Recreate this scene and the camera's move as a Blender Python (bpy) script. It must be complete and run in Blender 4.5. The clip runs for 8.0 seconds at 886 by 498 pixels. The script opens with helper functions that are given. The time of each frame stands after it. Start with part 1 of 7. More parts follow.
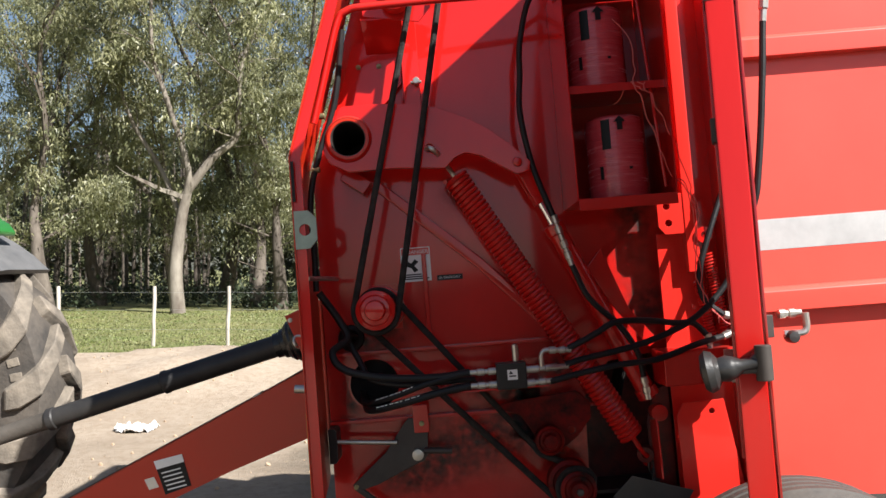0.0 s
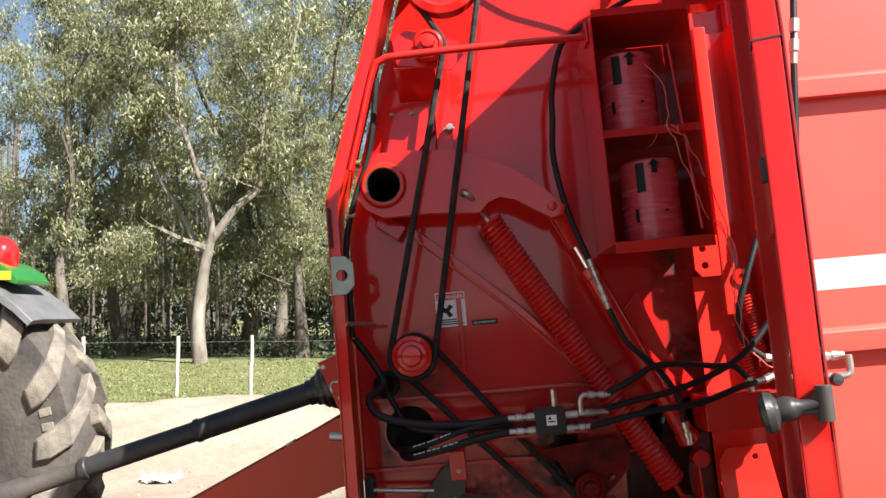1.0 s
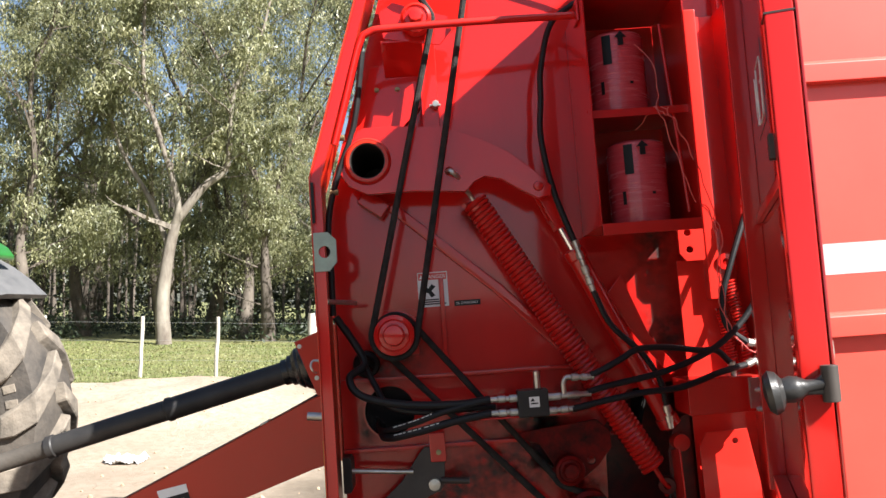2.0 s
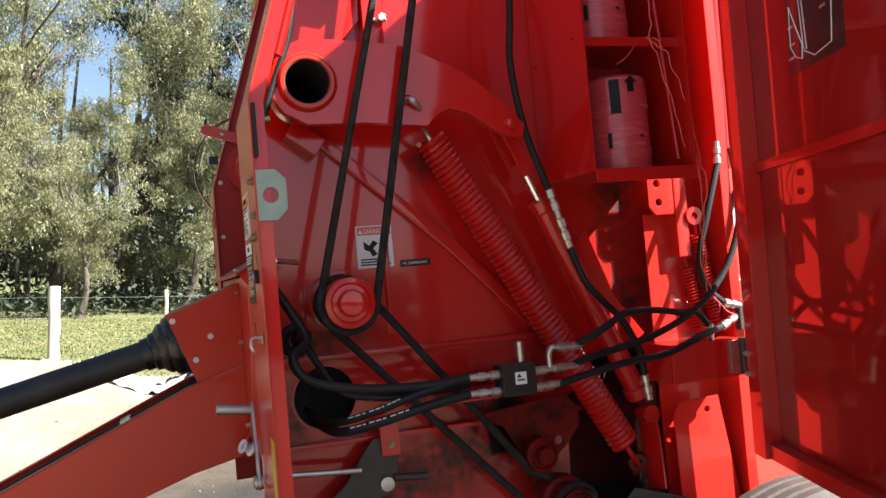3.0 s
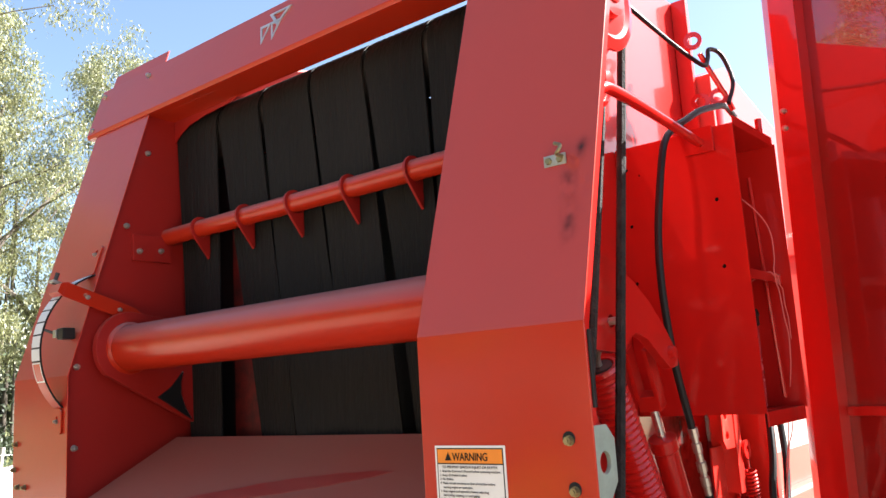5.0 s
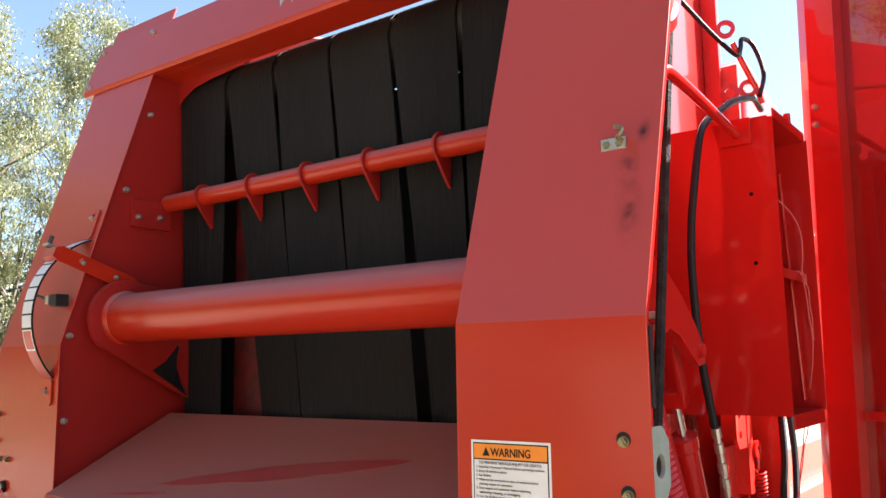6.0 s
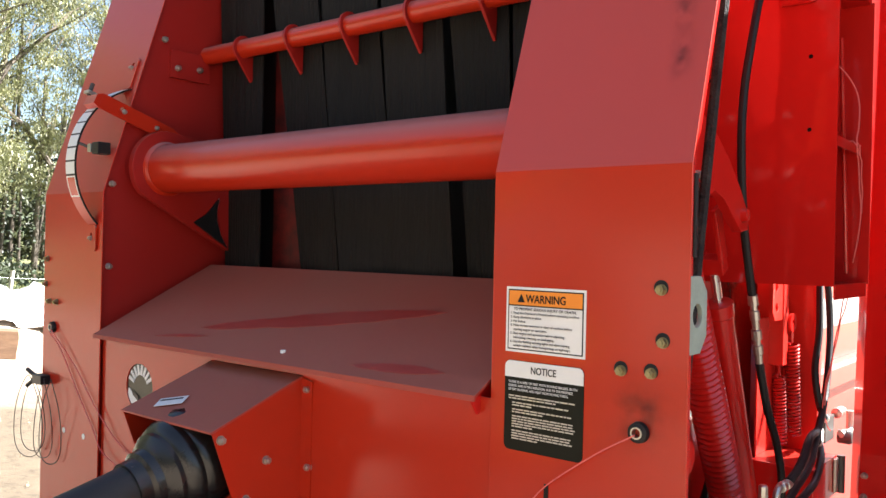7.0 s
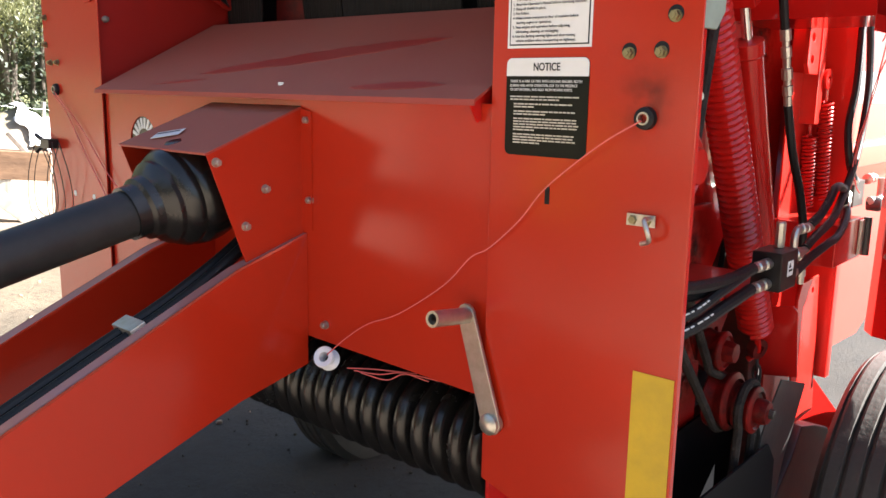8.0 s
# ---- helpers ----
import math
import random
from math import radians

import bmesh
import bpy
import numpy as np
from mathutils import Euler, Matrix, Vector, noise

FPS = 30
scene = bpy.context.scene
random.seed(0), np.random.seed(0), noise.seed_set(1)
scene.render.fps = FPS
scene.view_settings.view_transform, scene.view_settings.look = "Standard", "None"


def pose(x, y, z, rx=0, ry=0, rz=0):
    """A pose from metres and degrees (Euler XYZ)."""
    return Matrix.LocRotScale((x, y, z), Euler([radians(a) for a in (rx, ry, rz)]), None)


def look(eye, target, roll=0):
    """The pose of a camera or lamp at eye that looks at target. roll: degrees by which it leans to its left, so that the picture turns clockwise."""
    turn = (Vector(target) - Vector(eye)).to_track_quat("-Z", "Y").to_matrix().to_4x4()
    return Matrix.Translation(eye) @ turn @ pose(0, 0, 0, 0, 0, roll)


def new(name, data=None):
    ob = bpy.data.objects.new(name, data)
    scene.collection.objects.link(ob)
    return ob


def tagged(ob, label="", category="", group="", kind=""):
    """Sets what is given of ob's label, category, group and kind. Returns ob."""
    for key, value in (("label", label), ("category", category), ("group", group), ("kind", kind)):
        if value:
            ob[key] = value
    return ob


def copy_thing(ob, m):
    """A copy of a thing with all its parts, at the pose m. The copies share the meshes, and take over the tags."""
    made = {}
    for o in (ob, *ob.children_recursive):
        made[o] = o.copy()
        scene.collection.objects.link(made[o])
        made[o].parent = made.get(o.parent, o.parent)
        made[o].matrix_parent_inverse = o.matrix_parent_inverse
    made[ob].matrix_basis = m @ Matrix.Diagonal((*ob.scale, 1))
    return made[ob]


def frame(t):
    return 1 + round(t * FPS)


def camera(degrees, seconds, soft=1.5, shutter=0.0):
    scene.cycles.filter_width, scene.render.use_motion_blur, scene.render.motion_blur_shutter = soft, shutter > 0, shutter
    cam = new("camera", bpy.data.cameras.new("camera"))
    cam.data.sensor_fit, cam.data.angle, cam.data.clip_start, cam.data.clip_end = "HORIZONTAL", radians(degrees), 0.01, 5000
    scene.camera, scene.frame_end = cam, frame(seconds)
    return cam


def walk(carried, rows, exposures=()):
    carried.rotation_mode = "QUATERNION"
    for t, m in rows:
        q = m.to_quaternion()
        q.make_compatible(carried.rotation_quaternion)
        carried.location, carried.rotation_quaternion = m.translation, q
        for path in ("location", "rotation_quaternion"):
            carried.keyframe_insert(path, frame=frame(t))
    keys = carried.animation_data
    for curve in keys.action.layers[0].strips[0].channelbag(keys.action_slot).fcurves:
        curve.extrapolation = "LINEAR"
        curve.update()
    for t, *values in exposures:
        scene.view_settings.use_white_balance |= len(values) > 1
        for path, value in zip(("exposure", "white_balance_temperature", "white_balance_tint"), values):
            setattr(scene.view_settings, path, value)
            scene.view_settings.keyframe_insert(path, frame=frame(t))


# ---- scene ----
cam = camera(56.2, 8.0)
PATH = [
    (0, (-0.003, 0.009, 1.502), (-0.03, 2.008, 1.551), -0.1),
    (0.5, (-0.13, 0.005, 1.503), (-0.159, 2.002, 1.622), -1.1),
    (1, (-0.053, 0.007, 1.493), (-0.126, 1.999, 1.657), -0.6),
    (1.2, (-0.02, 0.006, 1.496), (-0.106, 1.999, 1.642), -0.2),
    (2.3, (-0.242, 0.118, 1.469), (-0.11, 2.11, 1.587), 0.8),
    (2.5, (-0.374, 0.208, 1.484), (-0.103, 2.188, 1.553), 0.6),
    (3, (-0.643, 0.599, 1.445), (-0.024, 2.5, 1.505), -0.2),
    (3.5, (-1.121, 0.934, 1.471), (-0.052, 2.617, 1.628), -1.1),
    (4, (-1.375, 1.233, 1.521), (-0.122, 2.789, 1.627), -1.9),
    (4.5, (-1.49, 1.56, 1.621), (-0.122, 2.995, 1.881), -1.3),
    (4.7, (-1.571, 1.67, 1.647), (-0.119, 2.996, 2.013), -1.2),
    (5.8, (-1.638, 1.938, 1.712), (-0.073, 3.117, 2.112), 2.3),
    (6, (-1.626, 1.947, 1.692), (-0.061, 3.137, 2.057), 3.0),
    (6.5, (-1.609, 1.965, 1.656), (-0.023, 3.171, 1.826), 4.0),
    (7, (-1.606, 1.963, 1.631), (-0.058, 3.227, 1.714), 5.2),
    (7.3, (-1.61, 1.946, 1.574), (-0.046, 3.19, 1.626), 6.0),
    (7.5, (-1.591, 1.924, 1.503), (-0.02, 3.159, 1.441), 5.9),
    (7.6, (-1.57, 1.922, 1.473), (-0.021, 3.181, 1.342), 5.6),
    (7.7, (-1.558, 1.924, 1.442), (-0.031, 3.202, 1.252), 5.5),
    (7.8, (-1.546, 1.926, 1.421), (-0.041, 3.222, 1.188), 5.4),
    (8, (-1.503, 1.947, 1.408), (-0.001, 3.234, 1.112), 5.1),
]
EXPOSURES = [(0, 1.24), (0.5, 1.46), (1.2, 1.68), (2.3, 1.72), (3.0, 1.98), (3.5, 2.27), (4.0, 2.38), (4.5, 2.68), (5.8, 2.70), (6.5, 2.68), (7.0, 2.70), (8.0, 2.80)]
walk(cam, [(t, look(eye, target, roll)) for t, eye, target, roll in PATH], EXPOSURES)


# ---- light ----
SUN_AZ, SUN_EL = radians(130), radians(42.5)
world = bpy.data.worlds.new("sky")
scene.world = world
world.use_nodes = True
wn, wl = world.node_tree.nodes, world.node_tree.links
sky = wn.new("ShaderNodeTexSky")
sky.sky_type, sky.sun_disc = "NISHITA", False
sky.sun_elevation, sky.sun_rotation = SUN_EL, SUN_AZ
sky.air_density, sky.dust_density = 1.0, 1.4
wl.new(sky.outputs["Color"], wn["Background"].inputs["Color"])
wn["Background"].inputs["Strength"].default_value = 0.050
sun_dir = Vector((math.sin(SUN_AZ) * math.cos(SUN_EL), math.cos(SUN_AZ) * math.cos(SUN_EL), math.sin(SUN_EL)))
sun = new("sun", bpy.data.lights.new("sun", "SUN"))
sun.data.energy, sun.data.angle, sun.data.color = 5.0, radians(0.5), (1.0, 0.975, 0.945)
sun.matrix_world = look(sun_dir * 60, (0, 0, 0))


# ---- materials ----
def material(name, base, rough=0.5, metal=0.0, second=None, scale=8.0, amount=0.5, bump=0.0, bump_scale=60.0,
             coat=0.0, dust=None, dust_top=0.0, dust_all=0.0, island=0.0, stretch=(1, 1, 1), per_object=0.0, spec=0.5, coat_rough=0.05, coat_ior=1.5):
    """A painted, rubber, metal or earthen surface: two scales of colour variation, fine relief, and dust."""
    m = bpy.data.materials.new(name)
    m.use_nodes = True
    n, l = m.node_tree.nodes, m.node_tree.links
    b = n["Principled BSDF"]
    coord = n.new("ShaderNodeTexCoord")
    mapping = n.new("ShaderNodeMapping")
    mapping.inputs["Scale"].default_value = stretch
    l.new(coord.outputs["Object"], mapping.inputs["Vector"])
    big = n.new("ShaderNodeTexNoise")
    big.inputs["Scale"].default_value, big.inputs["Detail"].default_value = scale, 6
    big.inputs["Roughness"].default_value = 0.65
    l.new(mapping.outputs["Vector"], big.inputs["Vector"])
    mix = n.new("ShaderNodeMix")
    mix.data_type = "RGBA"
    mix.inputs["A"].default_value = (*base, 1)
    mix.inputs["B"].default_value = (*(second or [c * 0.7 for c in base]), 1)
    ramp = n.new("ShaderNodeMapRange")
    ramp.inputs["From Min"].default_value, ramp.inputs["From Max"].default_value = 0.35, 0.7
    ramp.inputs["To Max"].default_value = amount
    l.new(big.outputs["Fac"], ramp.inputs["Value"])
    l.new(ramp.outputs["Result"], mix.inputs["Factor"])
    colour = mix.outputs["Result"]
    if island or per_object:
        rnd = n.new("ShaderNodeNewGeometry" if island else "ShaderNodeObjectInfo")
        hsv = n.new("ShaderNodeHueSaturation")
        vary = n.new("ShaderNodeMapRange")
        k = island or per_object
        vary.inputs["To Min"].default_value, vary.inputs["To Max"].default_value = 1 - k, 1 + k
        l.new(rnd.outputs["Random Per Island" if island else "Random"], vary.inputs["Value"])
        l.new(vary.outputs["Result"], hsv.inputs["Value"])
        l.new(colour, hsv.inputs["Color"])
        colour = hsv.outputs["Color"]
    if dust:
        fine = n.new("ShaderNodeTexNoise")
        fine.inputs["Scale"].default_value, fine.inputs["Detail"].default_value = 3.1, 9
        fine.inputs["Roughness"].default_value = 0.7
        l.new(coord.outputs["Object"], fine.inputs["Vector"])
        geo = n.new("ShaderNodeNewGeometry")
        sep = n.new("ShaderNodeSeparateXYZ")
        l.new(geo.outputs["Normal"], sep.inputs["Vector"])
        up = n.new("ShaderNodeMapRange")
        up.inputs["From Min"].default_value, up.inputs["From Max"].default_value = 0.05, 0.9
        up.inputs["To Max"].default_value = dust_top
        l.new(sep.outputs["Z"], up.inputs["Value"])
        patch = n.new("ShaderNodeMapRange")
        patch.inputs["From Min"].default_value, patch.inputs["From Max"].default_value = 0.3, 0.75
        patch.inputs["To Max"].default_value = dust_all * 2
        l.new(fine.outputs["Fac"], patch.inputs["Value"])
        add = n.new("ShaderNodeMath")
        add.operation, add.use_clamp = "ADD", True
        l.new(up.outputs["Result"], add.inputs[0])
        l.new(patch.outputs["Result"], add.inputs[1])
        over = n.new("ShaderNodeMix")
        over.data_type = "RGBA"
        over.inputs["B"].default_value = (*dust, 1)
        l.new(colour, over.inputs["A"])
        l.new(add.outputs["Value"], over.inputs["Factor"])
        colour = over.outputs["Result"]
        dull = n.new("ShaderNodeMapRange")
        dull.inputs["To Min"].default_value, dull.inputs["To Max"].default_value = rough, 0.85
        l.new(add.outputs["Value"], dull.inputs["Value"])
        l.new(dull.outputs["Result"], b.inputs["Roughness"])
    else:
        gloss = n.new("ShaderNodeMapRange")
        gloss.inputs["To Min"].default_value, gloss.inputs["To Max"].default_value = max(0.02, rough - 0.08), min(1, rough + 0.1)
        l.new(big.outputs["Fac"], gloss.inputs["Value"])
        l.new(gloss.outputs["Result"], b.inputs["Roughness"])
    l.new(colour, b.inputs["Base Color"])
    b.inputs["Metallic"].default_value = metal
    b.inputs["Coat Weight"].default_value = coat
    b.inputs["Coat Roughness"].default_value = coat_rough
    b.inputs["Coat IOR"].default_value = coat_ior
    b.inputs["Specular IOR Level"].default_value = spec
    if bump:
        grain = n.new("ShaderNodeTexNoise")
        grain.inputs["Scale"].default_value, grain.inputs["Detail"].default_value = bump_scale, 5
        l.new(mapping.outputs["Vector"], grain.inputs["Vector"])
        relief = n.new("ShaderNodeBump")
        relief.inputs["Strength"].default_value, relief.inputs["Distance"].default_value = bump, 0.01
        l.new(grain.outputs["Fac"], relief.inputs["Height"])
        l.new(relief.outputs["Normal"], b.inputs["Normal"])
    return m


DUST = (0.42, 0.25, 0.16)
RED = material("red_paint", (0.55, 0.0110, 0.0082), 0.30, second=(0.43, 0.0095, 0.0072), scale=3.0, amount=0.8, stretch=(1.6, 1, 0.35), coat=0.75, coat_rough=0.07, coat_ior=1.55, dust=DUST,
               dust_top=0.08, dust_all=0.001, bump=0.008, bump_scale=9, spec=0.15)
# Red paled like overexposed sunlight on the tailgate; also the danger label's faded head.
RED_PALED = material("glare_paled_and_faded_red", (0.62, 0.068, 0.048), 0.34, second=(0.56, 0.052, 0.036), scale=1.4, amount=0.8, coat=0.4, coat_rough=0.08, spec=0.3, dust=DUST, dust_top=0.12, dust_all=0.008, bump=0.015, bump_scale=8)
# Brighter copy of the red for parts in direct sun.
RED_SUNLIT = material("sunlit_red_paint", (0.66, 0.022, 0.015), 0.32, second=(0.58, 0.018, 0.012), scale=2.4, amount=0.8, coat=0.5, coat_rough=0.10, spec=0.2, dust=DUST, dust_top=0.1, dust_all=0.004, bump=0.012, bump_scale=9)
RED_GLOSS = material("glossy_red_paint", (0.32, 0.009, 0.007), 0.34, second=(0.26, 0.008, 0.006), scale=2.5, amount=0.6, coat=1.0, coat_rough=0.02, coat_ior=1.75, spec=0.15, dust=DUST, dust_top=0.1,
                     dust_all=0.002, bump=0.01, bump_scale=6)
# Grey-pink tint on up-facing skins adds the sky's sheen to real dust.
RED_FRONT = material("weathered_red_paint", (0.465, 0.0195, 0.0045), 0.40, second=(0.41, 0.024, 0.006), scale=1.6, amount=0.8, coat=0.5, coat_rough=0.16, coat_ior=1.55, spec=0.15, dust=(0.35, 0.25, 0.235),
                     dust_top=0.60, dust_all=0.003, bump=0.04, bump_scale=30)
RED_DUSTY = material("dusty_red_paint", (0.38, 0.030, 0.018), 0.5, second=(0.33, 0.040, 0.026), scale=3, amount=0.8, dust=(0.33, 0.165, 0.105), dust_top=0.42,
                     dust_all=0.07, bump=0.05, bump_scale=60)
RED_WIPED = material("wiped_red_paint", (0.36, 0.022, 0.016), 0.40, second=(0.37, 0.06, 0.045), scale=9, amount=0.9, stretch=(1, 0.4, 1), dust=DUST, dust_top=0.05, dust_all=0.03)
# Unfaded red, with the shade of the chamber put into its colour.
RED_SHADED = material("unfaded_red_in_chamber_shade", (0.34, 0.012, 0.009), 0.45, second=(0.28, 0.012, 0.009), scale=3, amount=0.7, coat=0.15, coat_rough=0.2, spec=0.3, dust=DUST, dust_top=0.15, dust_all=0.008)
STEEL = material("zinc_plated_steel", (0.55, 0.54, 0.50), 0.35, 0.9, second=(0.40, 0.37, 0.30), scale=40, amount=0.8, bump=0.05, bump_scale=200)
BRASSY = material("yellow_zinc_bolt", (0.34, 0.31, 0.17), 0.4, 0.8, second=(0.20, 0.17, 0.09), scale=60, amount=0.8)
CHROME = material("chromed_rod", (0.8, 0.8, 0.8), 0.1, 1.0, scale=20, amount=0.1)
LUG = material("pale_green_zinc", (0.30, 0.37, 0.31), 0.5, 0.15, second=(0.22, 0.27, 0.225), scale=25, amount=0.8, bump=0.06, bump_scale=120)
CAST = material("cast_grey_metal", (0.062, 0.060, 0.058), 0.35, 0.5, second=(0.035, 0.034, 0.032), scale=30, amount=0.8, bump=0.08, bump_scale=120)
RUBBER = material("black_rubber", (0.008, 0.008, 0.009), 0.5, spec=0.28, second=(0.017, 0.016, 0.016), scale=14, amount=0.7, bump=0.1, bump_scale=150)
BELT = material("ribbed_rubber_belt", (0.0060, 0.0055, 0.0054), 0.7, second=(0.0135, 0.0120, 0.0112), scale=3, amount=0.9, bump=0.7, bump_scale=90,
                stretch=(1, 1, 0.08), dust=DUST, dust_all=0.003, spec=0.18)
GLOSSY = material("polished_black_rubber", (0.008, 0.0075, 0.0075), 0.24, second=(0.019, 0.017, 0.016), scale=9, amount=0.8)
TUBE = material("dull_black_plastic", (0.017, 0.0165, 0.017), 0.45, second=(0.042, 0.039, 0.036), scale=7, amount=0.8, spec=0.35)
VBELT = material("drive_belt_rubber", (0.014, 0.012, 0.012), 0.8, spec=0.2, second=(0.055, 0.047, 0.041), scale=26, amount=0.7, bump=0.5, bump_scale=180)
BLACK = material("black_painted_steel", (0.009, 0.009, 0.010), 0.4, spec=0.35, second=(0.02, 0.019, 0.018), scale=12, amount=0.7, dust=DUST, dust_top=0.1, dust_all=0.01)
DARK_PLATE = material("bare_dark_plate", (0.036, 0.033, 0.031), 0.5, 0.3, second=(0.065, 0.058, 0.052), scale=14, amount=0.8, dust=DUST, dust_all=0.03)
OLIVE = material("olive_grey_plate", (0.105, 0.092, 0.058), 0.55, second=(0.15, 0.13, 0.085), scale=16, amount=0.8)
WHITE = material("white_label_film", (0.78, 0.78, 0.76), 0.4, second=(0.70, 0.70, 0.67), scale=30, amount=0.4)
INK = material("black_print", (0.007, 0.007, 0.007), 0.5, scale=30, amount=0.2, spec=0.3)
INK_FILM = material("laminated_black_print", (0.02, 0.02, 0.02), 0.3, scale=30, amount=0.2, coat=1.0, coat_rough=0.04)
ORANGE = material("orange_print", (0.85, 0.26, 0.02), 0.45, scale=30, amount=0.15)
GREEN_INK = material("dark_olive_label", (0.006, 0.007, 0.004), 0.5, second=(0.011, 0.013, 0.007), scale=20, amount=0.5, spec=0.2)
SILVER = material("silver_stripe_film", (0.60, 0.60, 0.585), 0.3, 0.5, second=(0.34, 0.34, 0.33), scale=10, amount=0.5)
YELLOW = material("yellow_reflective_tape", (0.62, 0.40, 0.015), 0.4, second=(0.45, 0.30, 0.02), scale=14, amount=0.8)
TWINE = material("pink_twine", (0.72, 0.14, 0.12), 0.7, second=(0.6, 0.10, 0.10), scale=200, amount=0.6)
# Two greasy reds, blackened further to carry the deep shade round them.
GREASY_SHADE = material("greasy_red_in_shade", (0.17, 0.010, 0.008), 0.4, second=(0.02, 0.008, 0.007), scale=14, amount=1.0)
OILY_SHADE = material("oily_red_in_shade", (0.20, 0.006, 0.005), 0.45, second=(0.012, 0.006, 0.005), scale=18, amount=1.0, spec=0.12)
GUARD = material("dusty_dark_steel_sheet", (0.030, 0.030, 0.031), 0.42, 0.3, second=(0.055, 0.052, 0.050), scale=12, amount=0.8, dust=DUST, dust_all=0.01, bump=0.05)
TAR = material("black_plastic_and_dark_backing", (0.006, 0.006, 0.007), 0.6, second=(0.010, 0.010, 0.011), scale=9, amount=0.8, spec=0.1)
SPOOL = material("plastic_wrapped_twine", (0.55, 0.045, 0.06), 0.25, second=(0.62, 0.10, 0.12), scale=10, amount=0.8, coat=0.5, bump=0.5,
                 bump_scale=35, stretch=(0.5, 0.5, 5))
PLASTIC_W = material("white_plastic", (0.75, 0.75, 0.78), 0.3, second=(0.66, 0.66, 0.68), scale=30, amount=0.4)
TYRE = material("dusty_tyre_rubber", (0.022, 0.021, 0.020), 0.7, second=(0.045, 0.04, 0.036), scale=8, amount=0.8, dust=(0.30, 0.24, 0.17),
                dust_all=0.09, bump=0.2, bump_scale=60)
TYRE_MUD = material("mud_smeared_tyre", (0.036, 0.032, 0.028), 0.8, second=(0.12, 0.10, 0.08), scale=4, amount=1.0, bump=0.4, bump_scale=40)
MUDDY = material("mud_caked_tyre", (0.085, 0.073, 0.060), 0.85, second=(0.29, 0.245, 0.19), scale=5, amount=1.0, bump=0.5, bump_scale=40)
GREEN = material("green_tractor_paint", (0.02, 0.16, 0.025), 0.3, scale=5, amount=0.4, coat=0.4)
GREY_PLASTIC = material("grey_fender_plastic", (0.085, 0.085, 0.086), 0.5, second=(0.19, 0.185, 0.18), scale=6, amount=0.7, bump=0.1)
LENS = material("red_lamp_lens", (0.7, 0.012, 0.012), 0.1, scale=5, amount=0.1, coat=0.6)
WOOD = material("weathered_post_wood", (0.50, 0.46, 0.40), 0.85, second=(0.32, 0.28, 0.23), scale=10, amount=0.9, bump=0.5, bump_scale=30,
                stretch=(1, 1, 0.12), per_object=0.15)
WOOD_BROWN = material("brown_old_timber", (0.22, 0.125, 0.07), 0.85, second=(0.10, 0.055, 0.032), scale=9, amount=0.9, bump=0.5, bump_scale=30, stretch=(0.3, 1, 1))
WIRE = material("galvanised_wire", (0.40, 0.40, 0.39), 0.45, 0.6, scale=10, amount=0.3)
BARK = material("mottled_gum_bark", (0.27, 0.24, 0.195), 0.85, second=(0.075, 0.055, 0.042), scale=2.2, amount=1.0, bump=0.5, bump_scale=14,
                stretch=(1, 1, 0.35))
BARK_DARK = material("weathered_brown_bark", (0.15, 0.125, 0.10), 0.9, second=(0.045, 0.034, 0.027), scale=2.2, amount=1.0, bump=0.6, bump_scale=14, stretch=(1, 1, 0.3))


def grime_material(name, across, low=0.38):
    """Greasy dirt that thins out from its middle, on a face that is flat along one axis."""
    m = bpy.data.materials.new(name)
    m.use_nodes = True
    n, l = m.node_tree.nodes, m.node_tree.links
    b = n["Principled BSDF"]
    b.inputs["Base Color"].default_value, b.inputs["Roughness"].default_value = (0.03, 0.022, 0.018, 1), 0.5
    coord = n.new("ShaderNodeTexCoord")
    place = n.new("ShaderNodeMapping")
    place.inputs["Location"].default_value, place.inputs["Scale"].default_value = [-k for k in across], [2 * k for k in across]
    l.new(coord.outputs["Generated"], place.inputs["Vector"])
    ball = n.new("ShaderNodeTexGradient")
    ball.gradient_type = "QUADRATIC_SPHERE"
    l.new(place.outputs["Vector"], ball.inputs["Vector"])
    noise = n.new("ShaderNodeTexNoise")
    noise.inputs["Scale"].default_value, noise.inputs["Detail"].default_value = 34, 7
    l.new(coord.outputs["Object"], noise.inputs["Vector"])
    ramp = n.new("ShaderNodeMapRange")
    ramp.inputs["From Min"].default_value, ramp.inputs["From Max"].default_value = low, low + 0.34
    ramp.inputs["To Max"].default_value = 0.92
    l.new(noise.outputs["Fac"], ramp.inputs["Value"])
    mul = n.new("ShaderNodeMath")
    mul.operation = "MULTIPLY"
    l.new(ball.outputs["Fac"], mul.inputs[0])
    l.new(ramp.outputs["Result"], mul.inputs[1])
    clear = n.new("ShaderNodeBsdfTransparent")
    mix = n.new("ShaderNodeMixShader")
    l.new(mul.outputs["Value"], mix.inputs["Fac"])
    l.new(clear.outputs["BSDF"], mix.inputs[1])
    l.new(b.outputs["BSDF"], mix.inputs[2])
    l.new(mix.outputs["Shader"], n["Material Output"].inputs["Surface"])
    return m


GRIME = grime_material("greasy_grime", (0, 1, 1))
GRIME_SHADE_SIDE = grime_material("grime_and_shade_on_side", (1, 0, 1), 0.28)
LEAF = material("gum_leaves", (0.112, 0.130, 0.070), 0.42, second=(0.35, 0.33, 0.180), scale=0.9, amount=0.95, island=0.45)
n, l = LEAF.node_tree.nodes, LEAF.node_tree.links
glow_through = n.new("ShaderNodeBsdfTranslucent")
